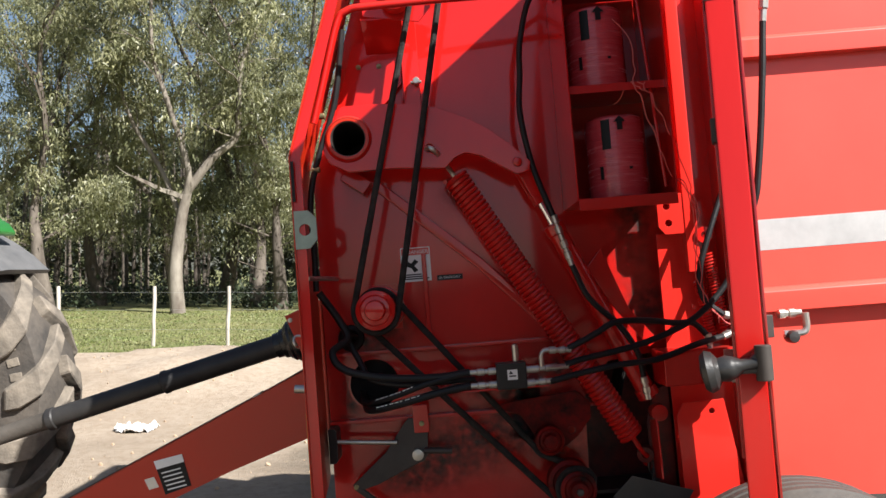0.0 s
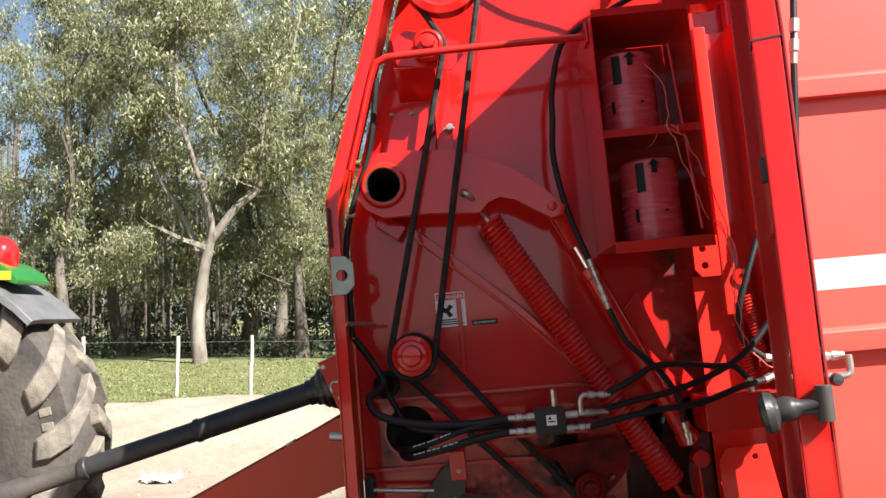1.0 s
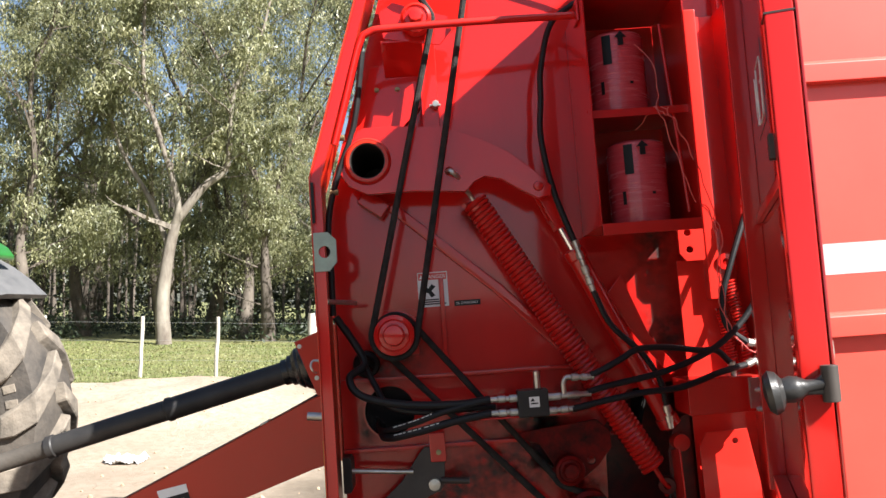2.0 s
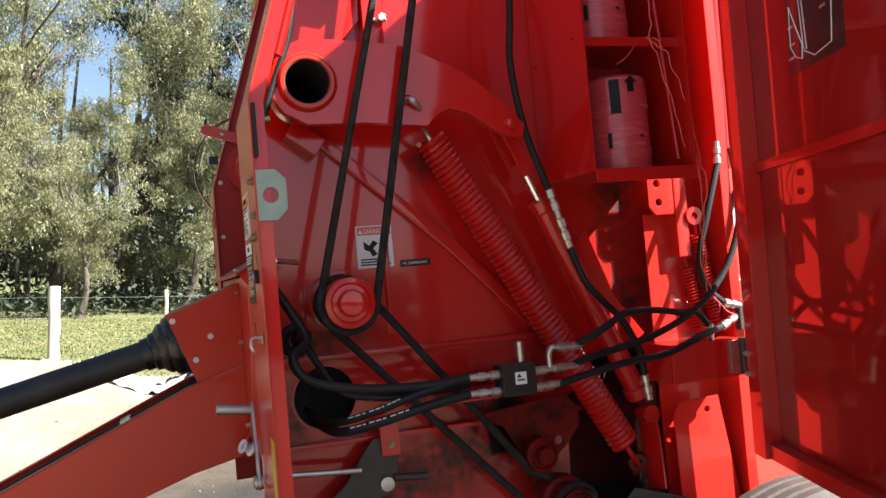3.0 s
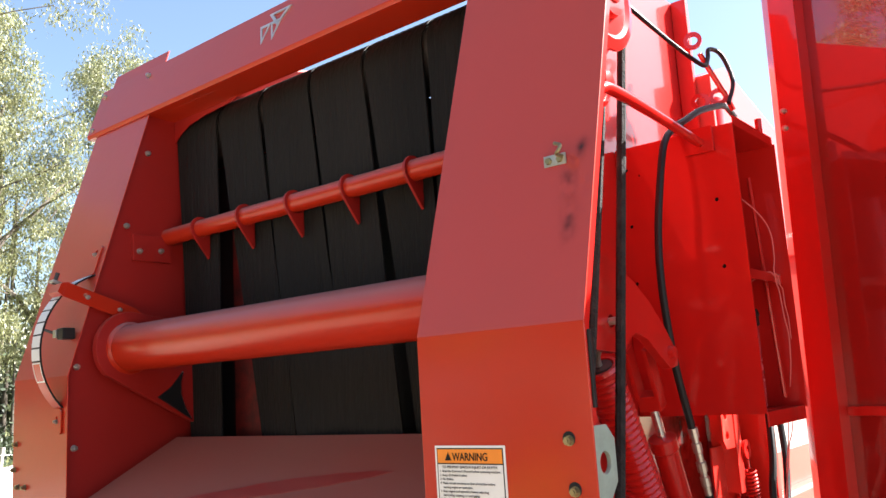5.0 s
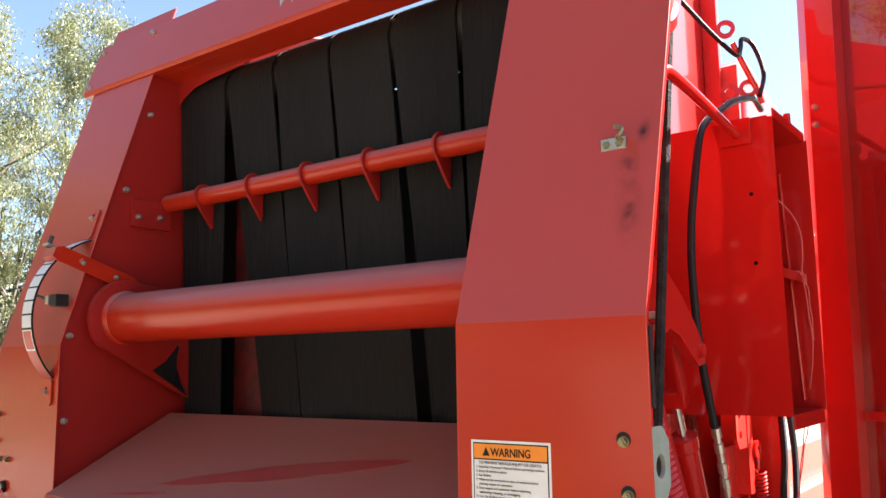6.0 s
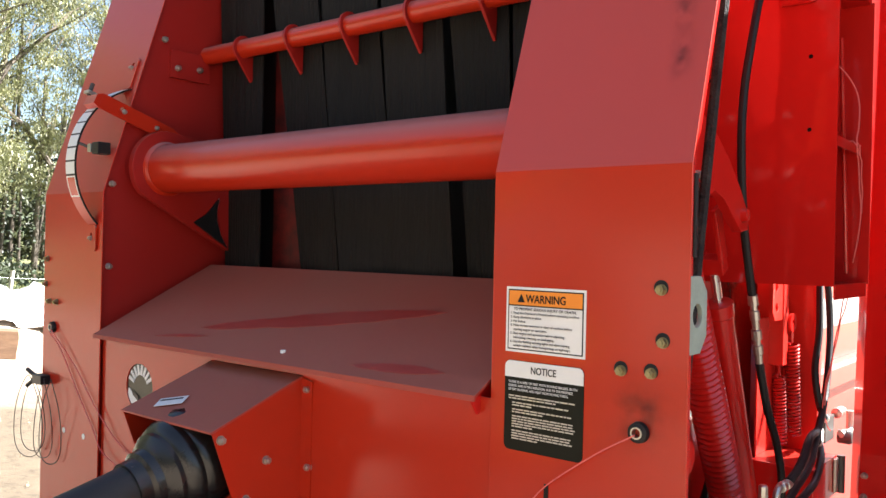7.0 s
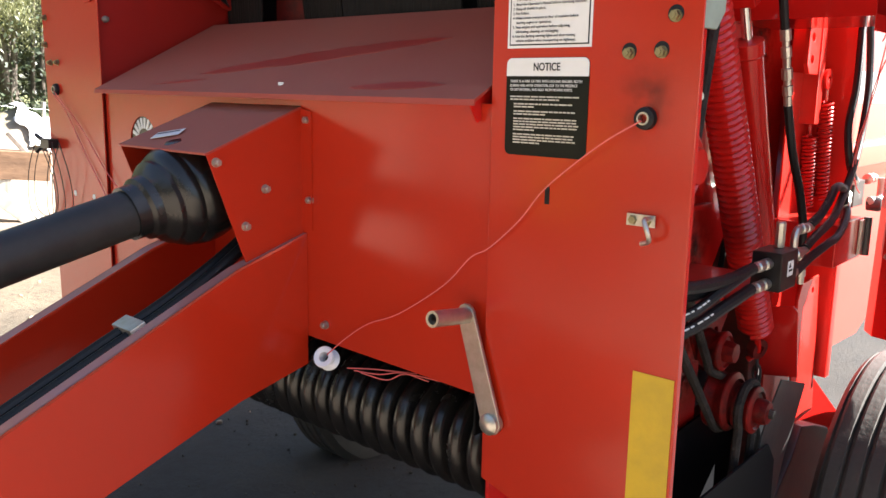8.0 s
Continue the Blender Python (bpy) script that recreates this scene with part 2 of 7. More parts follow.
glow_through.inputs["Color"].default_value = (0.27, 0.285, 0.12, 1)
both = n.new("ShaderNodeMixShader")
both.inputs["Fac"].default_value = 0.33
l.new(n["Principled BSDF"].outputs["BSDF"], both.inputs[1])
l.new(glow_through.outputs["BSDF"], both.inputs[2])
l.new(both.outputs["Shader"], n["Material Output"].inputs["Surface"])
# Leaf colour darkened to hold the shade inside the woods.
LEAF_SHADED = material("wood_leaves_with_shade", (0.045, 0.056, 0.024), 0.5, second=(0.085, 0.088, 0.040), scale=0.3, amount=0.9, island=0.5)
LEAF_DARK = material("dark_pine_needles", (0.022, 0.036, 0.016), 0.6, second=(0.04, 0.05, 0.02), scale=1, amount=0.9, island=0.4)
GRASS = material("pasture_grass", (0.095, 0.125, 0.032), 0.6, second=(0.19, 0.18, 0.07), scale=0.6, amount=0.9, island=0.35)
FILM_W = material("white_silage_film", (0.75, 0.75, 0.75), 0.35, second=(0.55, 0.53, 0.50), scale=5, amount=0.6)
FILM_B = material("black_silage_film", (0.010, 0.010, 0.011), 0.38, second=(0.028, 0.026, 0.023), scale=6, amount=0.6, spec=0.3)
EARTH_CLOD = material("dark_earth_crumbs", (0.085, 0.066, 0.048), 0.95, second=(0.05, 0.04, 0.03), scale=9, amount=0.9, bump=0.5, bump_scale=50)
SOIL_CLOD = material("crumbled_soil", (0.40, 0.30, 0.20), 0.95, second=(0.26, 0.19, 0.13), scale=9, amount=0.9, bump=0.5, bump_scale=50, per_object=0.2)


def ground_material():
    """Trodden sandy earth in the yard that passes into pasture beyond the heap."""
    m = bpy.data.materials.new("sandy_yard_and_pasture")
    m.use_nodes = True
    n, l = m.node_tree.nodes, m.node_tree.links
    b = n["Principled BSDF"]
    coord = n.new("ShaderNodeTexCoord")

    def noise_tex(scale, detail=6, rough=0.65):
        t = n.new("ShaderNodeTexNoise")
        t.inputs["Scale"].default_value, t.inputs["Detail"].default_value, t.inputs["Roughness"].default_value = scale, detail, rough
        l.new(coord.outputs["Object"], t.inputs["Vector"])
        return t.outputs["Fac"]

    def remap(v, a, c, lo=0.0, hi=1.0):
        t = n.new("ShaderNodeMapRange")
        for k, x in zip(("From Min", "From Max", "To Min", "To Max"), (a, c, lo, hi)):
            t.inputs[k].default_value = x
        l.new(v, t.inputs["Value"])
        return t.outputs["Result"]

    def blend(f, a, c):
        t = n.new("ShaderNodeMix")
        t.data_type = "RGBA"
        for k, x in (("A", a), ("B", c)):
            if isinstance(x, tuple):
                t.inputs[k].default_value = (*x, 1)
            else:
                l.new(x, t.inputs[k])
        l.new(f, t.inputs["Factor"])
        return t.outputs["Result"]

    sand = blend(remap(noise_tex(0.9), 0.35, 0.7), (0.375, 0.305, 0.232), (0.275, 0.216, 0.157))
    sand = blend(remap(noise_tex(14, 8), 0.45, 0.75), sand, (0.24, 0.178, 0.12))
    # Earth by the machine, darkened beyond its soil tone to carry the shade.
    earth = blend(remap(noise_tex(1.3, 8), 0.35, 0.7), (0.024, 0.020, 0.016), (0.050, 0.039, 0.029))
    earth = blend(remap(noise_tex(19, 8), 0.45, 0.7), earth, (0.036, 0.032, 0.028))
    turf = blend(remap(noise_tex(0.5), 0.35, 0.7), (0.10, 0.125, 0.032), (0.18, 0.165, 0.065))
    turf = blend(remap(noise_tex(7, 8), 0.5, 0.75), turf, (0.24, 0.18, 0.10))
    sep = n.new("ShaderNodeSeparateXYZ")
    l.new(coord.outputs["Object"], sep.inputs["Vector"])
    wob = n.new("ShaderNodeMath")
    wob.operation = "MULTIPLY_ADD"
    wob.inputs[1].default_value = 4.0
    l.new(noise_tex(0.35), wob.inputs[0])
    l.new(sep.outputs["Y"], wob.inputs[2])
    wob_x = n.new("ShaderNodeMath")
    wob_x.operation = "MULTIPLY_ADD"
    wob_x.inputs[1].default_value = 2.0
    l.new(noise_tex(0.6), wob_x.inputs[0])
    l.new(sep.outputs["X"], wob_x.inputs[2])
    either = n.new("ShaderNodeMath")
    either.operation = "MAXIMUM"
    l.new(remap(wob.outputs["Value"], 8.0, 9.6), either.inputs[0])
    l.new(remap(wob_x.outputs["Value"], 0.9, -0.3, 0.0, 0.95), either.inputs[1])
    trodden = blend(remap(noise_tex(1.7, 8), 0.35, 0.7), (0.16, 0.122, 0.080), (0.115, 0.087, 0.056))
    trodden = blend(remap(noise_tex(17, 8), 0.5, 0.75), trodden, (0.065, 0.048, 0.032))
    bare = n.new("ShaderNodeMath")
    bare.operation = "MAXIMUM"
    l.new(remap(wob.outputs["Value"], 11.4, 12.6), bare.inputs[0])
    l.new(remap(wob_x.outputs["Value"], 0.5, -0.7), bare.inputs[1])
    # Unseen ground behind the camera, lightened to throw light onto the machine's side.
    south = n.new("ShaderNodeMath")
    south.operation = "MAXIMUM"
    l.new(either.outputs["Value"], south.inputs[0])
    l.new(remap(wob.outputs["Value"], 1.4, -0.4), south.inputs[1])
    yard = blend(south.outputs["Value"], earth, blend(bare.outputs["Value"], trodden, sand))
    l.new(blend(remap(wob.outputs["Value"], 14.6, 16.0), yard, turf), b.inputs["Base Color"])
    b.inputs["Roughness"].default_value = 0.95
    relief = n.new("ShaderNodeBump")
    relief.inputs["Strength"].default_value, relief.inputs["Distance"].default_value = 0.7, 0.03
    l.new(noise_tex(22, 10, 0.75), relief.inputs["Height"])
    l.new(relief.outputs["Normal"], b.inputs["Normal"])
    return m


# ---- builders ----
def part(name, bm, mat, parent, label="", bev=0.0, angle=35):
    """Links a bmesh as one mesh object under a thing or under a part."""
    if bev:
        bmesh.ops.remove_doubles(bm, verts=bm.verts, dist=1e-5)
        bm.normal_update()
        sharp = [e for e in bm.edges if len(e.link_faces) == 2 and e.calc_face_angle(0) > 0.6]
        bmesh.ops.bevel(bm, geom=sharp, offset=bev, offset_type="OFFSET", segments=2, profile=0.6, affect="EDGES", clamp_overlap=True)
    bmesh.ops.recalc_face_normals(bm, faces=bm.faces)
    me = bpy.data.meshes.new(name)
    bm.to_mesh(me)
    bm.free()
    me.polygons.foreach_set("use_smooth", [True] * len(me.polygons))
    me.set_sharp_from_angle(angle=radians(angle))
    me.materials.append(mat)
    ob = new(name, me)
    ob.parent = parent
    if bev:
        flat = ob.modifiers.new("weighted_normal", "WEIGHTED_NORMAL")
        flat.keep_sharp = True
    if label:
        ob["label"] = label
    return ob


def shared(name, me, parent, m, label=""):
    ob = new(name, me)
    ob.parent = parent
    ob.matrix_local = m
    if label:
        ob["label"] = label
    return ob


def turned(axis):
    return Vector((0, 0, 1)).rotation_difference(Vector(axis).normalized()).to_matrix().to_4x4()


def box(bm, x0, x1, y0, y1, z0, z1, m=None):
    c = Matrix.Translation(((x0 + x1) / 2, (y0 + y1) / 2, (z0 + z1) / 2)) @ Matrix.Diagonal((x1 - x0, y1 - y0, z1 - z0, 1))
    bmesh.ops.create_cube(bm, size=1, matrix=(m @ c) if m else c)
    return bm


def spot(axis, u, v, w):
    return {"x": (w, u, v), "y": (u, w, v), "z": (u, v, w)}[axis]


def prism(bm, pts, axis, a, b, holes=()):
    """A flat plate of any outline, from a to b along the axis, with holes (u, v, r) through it."""
    edges = []
    loops = [list(pts)] + [[(u + r * math.cos(k * math.pi / 12), v + r * math.sin(k * math.pi / 12)) for k in range(24)] for u, v, r in holes]
    for loop in loops:
        vs = [bm.verts.new(spot(axis, u, v, a)) for u, v in loop]
        edges += [bm.edges.new((vs[k], vs[(k + 1) % len(vs)])) for k in range(len(vs))]
    if holes:
        faces = [g for g in bmesh.ops.triangle_fill(bm, use_beauty=True, use_dissolve=False, edges=edges)["geom"] if isinstance(g, bmesh.types.BMFace)]
    else:
        faces = [bm.faces.new([e.verts[0] for e in edges])]
    out = bmesh.ops.extrude_face_region(bm, geom=faces)["geom"]
    step = Vector(spot(axis, 0, 0, b - a))
    bmesh.ops.translate(bm, vec=step, verts=[g for g in out if isinstance(g, bmesh.types.BMVert)])
    return bm


def cyl(bm, p0, p1, r0, r1=None, seg=20):
    p0, p1 = Vector(p0), Vector(p1)
    m = Matrix.Translation((p0 + p1) / 2) @ turned(p1 - p0)
    bmesh.ops.create_cone(bm, cap_ends=True, segments=seg, radius1=r0, radius2=r0 if r1 is None else r1, depth=(p1 - p0).length, matrix=m)
    return bm


def lathe(bm, profile, centre, axis, seg=32, close=False):
    """A turned body: rows of (radius, height) along the axis."""
    m = Matrix.Translation(centre) @ turned(axis)
    rings = [[bm.verts.new(m @ Vector((r * math.cos(2 * math.pi * k / seg), r * math.sin(2 * math.pi * k / seg), h))) for k in range(seg)] for r, h in profile]
    pairs = list(zip(rings, rings[1:])) + ([(rings[-1], rings[0])] if close else [])
    for a, b in pairs:
        for k in range(seg):
            bm.faces.new((a[k], a[(k + 1) % seg], b[(k + 1) % seg], b[k]))
    if not close:
        bm.faces.new(rings[0][::-1])
        bm.faces.new(rings[-1])
    return bm


def smooth_path(pts, steps=6):
    p = [Vector(q) for q in pts]
    p = [2 * p[0] - p[1]] + p + [2 * p[-1] - p[-2]]
    out = []
    for a, b, c, d in zip(p, p[1:], p[2:], p[3:]):
        for k in range(steps):
            t = k / steps
            out.append(0.5 * (2 * b + (c - a) * t + (2 * a - 5 * b + 4 * c - d) * t * t + (3 * b - a - 3 * c + d) * t ** 3))
    return out + [p[-2]]


def sweep(bm, path, radius, seg=10, closed=False, flat=1.0):
    """A round bar, hose or wire along a path; radius may be one number or one for each point."""
    path = [Vector(p) for p in path]
    radii = radius if isinstance(radius, (list, tuple)) else [radius] * len(path)
    rings, side = [], None
    for k, p in enumerate(path):
        a, b = path[k - 1 if k or closed else 0], path[(k + 1) % len(path) if closed else min(k + 1, len(path) - 1)]
        d = (b - a).normalized()
        if side is None:
            side = d.orthogonal().normalized()
        side = (side - d * side.dot(d)).normalized()
        up = d.cross(side)
        rings.append([bm.verts.new(p + radii[k] * (math.cos(2 * math.pi * j / seg) * side + flat * math.sin(2 * math.pi * j / seg) * up)) for j in range(seg)])
    pairs = list(zip(rings, rings[1:])) + ([(rings[-1], rings[0])] if closed else [])
    for a, b in pairs:
        for j in range(seg):
            bm.faces.new((a[j], a[(j + 1) % seg], b[(j + 1) % seg], b[j]))
    if not closed:
        bm.faces.new(rings[0][::-1])
        bm.faces.new(rings[-1])
    return bm


def coil(bm, p0, p1, r, wire, turns, per=16, seg=6):
    p0, p1 = Vector(p0), Vector(p1)
    m = turned(p1 - p0)
    n = int(turns * per)
    path = [p0 + (p1 - p0) * k / n + m @ Vector((r * math.cos(2 * math.pi * k / per), r * math.sin(2 * math.pi * k / per), 0)) for k in range(n + 1)]
    return sweep(bm, path, wire, seg)


def bolt_mesh(mat, size=0.019, tall=0.010):
    bm = bmesh.new()
    cyl(bm, (0, 0, -0.002), (0, 0, 0.0015), size * 0.68, seg=16)
    cyl(bm, (0, 0, 0.002), (0, 0, 0.002 + tall), size * 0.577, size * 0.56, seg=6)
    cyl(bm, (0, 0, 0.002 + tall), (0, 0, 0.005 + tall), size * 0.30, seg=10)
    me = bpy.data.meshes.new("bolt")
    bm.to_mesh(me)
    bm.free()
    me.materials.append(mat)
    return me


BOLT, BOLT_Y, BOLT_S = bolt_mesh(STEEL, 0.013, 0.007), bolt_mesh(BRASSY, 0.0122, 0.007), bolt_mesh(STEEL, 0.0095, 0.005)


def bolt(parent, p, axis, me=None, turn=0.0):
    return shared("bolt", me or BOLT, parent, Matrix.Translation(p) @ turned(axis) @ pose(0, 0, 0, 0, 0, turn))


def text_part(name, words, size, origin, across, up, mat, parent, wide=None, align="LEFT", bold=0.0):
    """Printed words as a thin mesh."""
    cu = bpy.data.curves.new(name, "FONT")
    cu.body, cu.size, cu.align_x, cu.extrude = words, size, align, 0.0002
    cu.offset = size * bold
    tmp = bpy.data.objects.new(name, cu)
    me = bpy.data.meshes.new_from_object(tmp.evaluated_get(bpy.context.evaluated_depsgraph_get()))
    bpy.data.objects.remove(tmp)
    xs = [v.co.x for v in me.vertices] or [0, 1]
    k = wide / (max(xs) - min(xs)) if wide else 1.0
    across, up = Vector(across), Vector(up)
    out = across.cross(up)
    for v in me.vertices:
        v.co = Vector(origin) + across * v.co.x * k + up * v.co.y + out * v.co.z
    me.materials.clear()
    me.materials.append(mat)
    ob = new(name, me)
    ob.parent = parent
    return ob


# ---- ground ----
def heap(x, y):
    """Height of the spread sand heap across the yard and of the trodden ground."""
    if abs(x) > 40 or abs(y) > 40:
        return 0.0
    east = 1 / (1 + math.exp(-(x - 0.2) * 2.2))
    crest = y - 11.6 - 0.9 * math.sin(x * 0.35) - 0.3 * east
    ridge = math.exp(-(crest / (1.5 - 0.45 * east * (crest < 0))) ** 2)
    along = (1 - 0.85 * math.exp(-((x + 0.75) / 0.55) ** 2)) / (1 + math.exp(-(x + 6.2) * 1.6)) / (1 + math.exp((x - 6.5) * 1.3))
    lumps = 0.75 + 0.5 * noise.noise((x * 0.45, y * 0.45, 3.0)) + 0.16 * noise.noise((x * 1.6, y * 1.6, 8.0)) + (0.06 + 0.08 * east) * noise.noise((x * 3.3, y * 3.3, 5.0))
    slope = 0.25 * math.exp(-((y - 9.2) / 1.6) ** 2) * along
    rough = 0.02 * noise.noise((x * 1.1, y * 1.1, 0)) + 0.006 * noise.noise((x * 5, y * 5, 1))
    near = 1 / (1 + math.exp(abs(x) * 0.5 - 12)) / (1 + math.exp(abs(y) * 0.5 - 14))
    tall = 1 + 1.55 * east
    return (0.52 * tall * ridge * along * lumps + slope * lumps * 0.6) + rough * near


def build_ground():
    def ticks(lo, hi, step, far):
        a = list(np.arange(lo, hi + step, step))
        left, right, d = [], [], step * 1.5
        while right == [] or right[-1] < far:
            right.append((right[-1] if right else a[-1]) + d)
            left.append((left[-1] if left else a[0]) - d)
            d *= 1.35
        return left[::-1] + a + right

    xs, ys = ticks(-11, 11, 0.16, 2500), ticks(-3, 18, 0.16, 2500)
    verts = [(x, y, heap(x, y)) for y in ys for x in xs]
    w = len(xs)
    faces = [(j * w + i, j * w + i + 1, (j + 1) * w + i + 1, (j + 1) * w + i) for j in range(len(ys) - 1) for i in range(w - 1)]
    me = bpy.data.meshes.new("ground")
    me.from_pydata(verts, [], faces)
    me.polygons.foreach_set("use_smooth", [True] * len(me.polygons))
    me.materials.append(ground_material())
    return tagged(new("ground", me), "sandy farmyard earth with a spread heap, passing into green pasture", "ground", kind="structure")


build_ground()

# ---- the baler ----
PIVOT = Vector((-0.475, 2.6, 1.57))
STAND = Matrix.Translation(PIVOT) @ pose(0, 0, 0, -1.5, 0, 0) @ pose(0, 0, 0, 0, -4.4, 0) @ Matrix.Translation(-PIVOT)
baler = tagged(new("round_baler"), "red round baler, side door swung open, parked on sandy earth", "baler")
baler.matrix_world = STAND

KINK, SLANT, FRONT = 1.829, 0.31, -0.471
TOP = 2.86


def front_x(z):
    return FRONT + max(0.0, z - KINK) * SLANT


def column(name, y0, y1, outer, drop):
    """A folded front column: skin, outer return flange, inner return."""
    bm = bmesh.new()
    xt = front_x(TOP)
    prism(bm, [(FRONT, 0.82), (FRONT, KINK), (xt, TOP), (xt + 0.004, TOP), (FRONT + 0.004, KINK), (FRONT + 0.004, 0.82)], "y", y0, y1)
    for v in bm.verts:
        if v.co.z < 0.83 and abs(v.co.y - outer) < 0.01:
            v.co.z -= drop
    skin = part(name, bm, RED_FRONT, baler, bev=0.0015, angle=6)
    bm = bmesh.new()
    a, b = (outer + 0.010, outer + 0.014) if outer == y0 else (outer - 0.004, outer)
    prism(bm, [(FRONT + 0.002, 0.83 - drop), (FRONT + 0.002, KINK), (xt + 0.002, TOP), (xt + 0.034, TOP), (FRONT + 0.034, KINK - 0.006), (FRONT + 0.034, 0.83 - drop)], "y", a, b)
    part("return_flange", bm, RED, skin, bev=0.001)
    return skin


near_col = column("front_column", 2.428, 2.769, 2.428, 0.10)
far_col = column("front_column", 4.035, 4.352, 4.352, 0.02)

# side walls of the chamber
bm = bmesh.new()
prism(bm, [(-0.455, 0.66), (-0.455, KINK), (-0.14, 2.84), (0.44, 2.84), (0.46, 2.92), (0.884, 2.92), (0.884, 2.20), (0.79, 2.15), (0.79, 1.17), (0.47, 1.13), (0.385, 1.02), (0.375, 0.66)], "y", 2.765, 2.771,
      [(-0.31, 1.90, 0.072), (-0.300, 1.114, 0.082), (-0.350, 1.268, 0.026), (0.178, 0.974, 0.009), (0.429, 2.395, 0.018)])
side_wall = part("side_wall", bm, RED, baler)
bm = bmesh.new()
prism(bm, [(-0.465, 0.66), (-0.465, KINK), (-0.17, 2.80), (0.62, 2.80), (0.72, 2.60), (0.79, 2.55), (0.79, 0.66)], "y", 4.050, 4.056)
far_wall = part("side_wall", bm, RED_SHADED, baler)
for x0, x1, z0, z1, d in ((-0.452, 0.335, 1.212, 1.224, 0.022), (-0.452, 0.42, 0.992, 1.004, 0.03), (-0.13, -0.075, 2.02, 2.42, 0.05), (-0.115, -0.10, 1.26, 1.53, 0.012)):
    bm = box(bmesh.new(), x0, x1, 2.765 - d, 2.765, z0, z1)
    part("stiffener", bm, RED, side_wall, bev=0.003)
# diagonal channel under the tension arm
bm = prism(bmesh.new(), [(-0.285, 1.782), (-0.245, 1.79), (0.09, 1.495), (0.31, 1.262), (0.285, 1.240), (0.065, 1.470)], "y", 2.744, 2.765)
part("diagonal_brace", bm, RED, side_wall, bev=0.006)
bm = prism(bmesh.new(), [(-0.36, 1.79), (-0.285, 1.735), (-0.255, 1.775), (-0.33, 1.83)], "y", 2.70, 2.765)
part("stop_bracket", bm, RED, side_wall, bev=0.004)
# Dark sheets added behind the openings in place of the shade inside.
part("shade_backing", box(bmesh.new(), -0.452, 0.10, 2.80, 2.804, 0.88, 1.38), TAR, side_wall)
part("shade_backing", box(bmesh.new(), 0.30, 0.86, 2.96, 2.964, 0.30, 1.20), GREASY_SHADE, side_wall)
part("hole_rim", lathe(bmesh.new(), [(0.081, -0.004), (0.087, -0.004), (0.087, 0.004), (0.081, 0.004)], (-0.300, 2.765, 1.114), (0, 1, 0), 40, close=True), RED, side_wall)
part("bearing_plate", prism(bmesh.new(), [(-0.335, 1.29), (-0.335, 1.425), (-0.322, 1.438), (-0.205, 1.438), (-0.192, 1.425), (-0.192, 1.29)], "y", 2.756, 2.765), RED, side_wall, bev=0.002)
# Greasy dirt, spread wider than it lies to darken the wall as shade.
for k, (x, z, dx, dz) in enumerate(((-0.33, 1.25, 0.14, 0.10), (-0.22, 1.30, 0.16, 0.13), (-0.02, 1.09, 0.26, 0.07), (0.22, 0.93, 0.15, 0.14), (0.30, 1.12, 0.14, 0.12), (-0.20, 0.80, 0.22, 0.10), (-0.38, 1.06, 0.07, 0.16),
                                    (0.02, 1.72, 0.10, 0.10), (0.05, 0.92, 0.34, 0.18), (0.16, 1.06, 0.22, 0.16), (-0.10, 0.86, 0.32, 0.16), (0.62, 1.30, 0.16, 0.16), (0.60, 1.62, 0.18, 0.40), (0.30, 0.82, 0.16, 0.16))):
    bm = bmesh.new()
    y = 2.7634 - 0.0002 * k
    bm.faces.new([bm.verts.new((x + a * dx, y, z + b * dz)) for a, b in ((-1, -1), (1, -1), (1, 1), (-1, 1))])
    part("grime", bm, GRIME_SHADE_SIDE, side_wall, "dark greasy dirt, widened to deepen the shade of the wall")
# recessed shelf behind the column
bm = prism(bmesh.new(), [(2.594, 2.280), (2.74, 2.205), (2.742, 2.199), (2.592, 2.272)], "x", -0.245, -0.115)
part("shelf_plate", bm, RED, side_wall, bev=0.002)
bm = prism(bmesh.new(), [(-0.36, 2.02), (-0.29, 2.245), (-0.13, 2.245), (-0.135, 2.10), (-0.20, 2.03)], "y", 2.735, 2.741)
part("gusset_plate", bm, RED, side_wall, bev=0.002)
for p in ((-0.275, 2.734, 2.164), (-0.207, 2.734, 2.162)):
    bolt(side_wall, p, (0, -1, 0), BOLT_Y)
for p in ((-0.386, 2.55, 1.969), (-0.420, 2.60, 1.811)):
    bm = bmesh.new()
    cyl(bm, (p[0] - 0.012, p[1], p[2]), (p[0] + 0.014, p[1], p[2]), 0.010, seg=12)
    part("grease_nipple", bm, BRASSY, side_wall, bev=0.002)
bm = bmesh.new()
box(bm, -0.105, -0.068, 2.70, 2.712, 2.088, 2.096)
cyl(bm, (-0.085, 2.715, 2.092), (-0.085, 2.68, 2.092), 0.012, seg=6)
part("wing_clamp", bm, STEEL, side_wall, bev=0.002)

# floor, rear drum and belts of the chamber
bm = box(bmesh.new(), 0.02, 0.78, 2.772, 4.049, 0.70, 0.712)
part("chamber_floor", bm, DARK_PLATE, baler)
bm = bmesh.new()
cyl(bm, (-0.02, 2.774, 2.565), (-0.02, 4.048, 2.565), 0.085, seg=32)
part("top_roller", bm, DARK_PLATE, baler, bev=0.003)
BELT_EDGES = [((4.047, 4.010), (3.838, 3.810)), ((3.828, 3.683), (3.638, 3.500)), ((3.630, 3.490), (3.428, 3.322)), ((3.420, 3.314), (3.218, 3.131)),
              ((3.204, 3.117), (3.005, 2.965)), ((2.997, 2.957), (2.800, 2.790)), ((2.794, 2.786), (2.775, 2.775))]
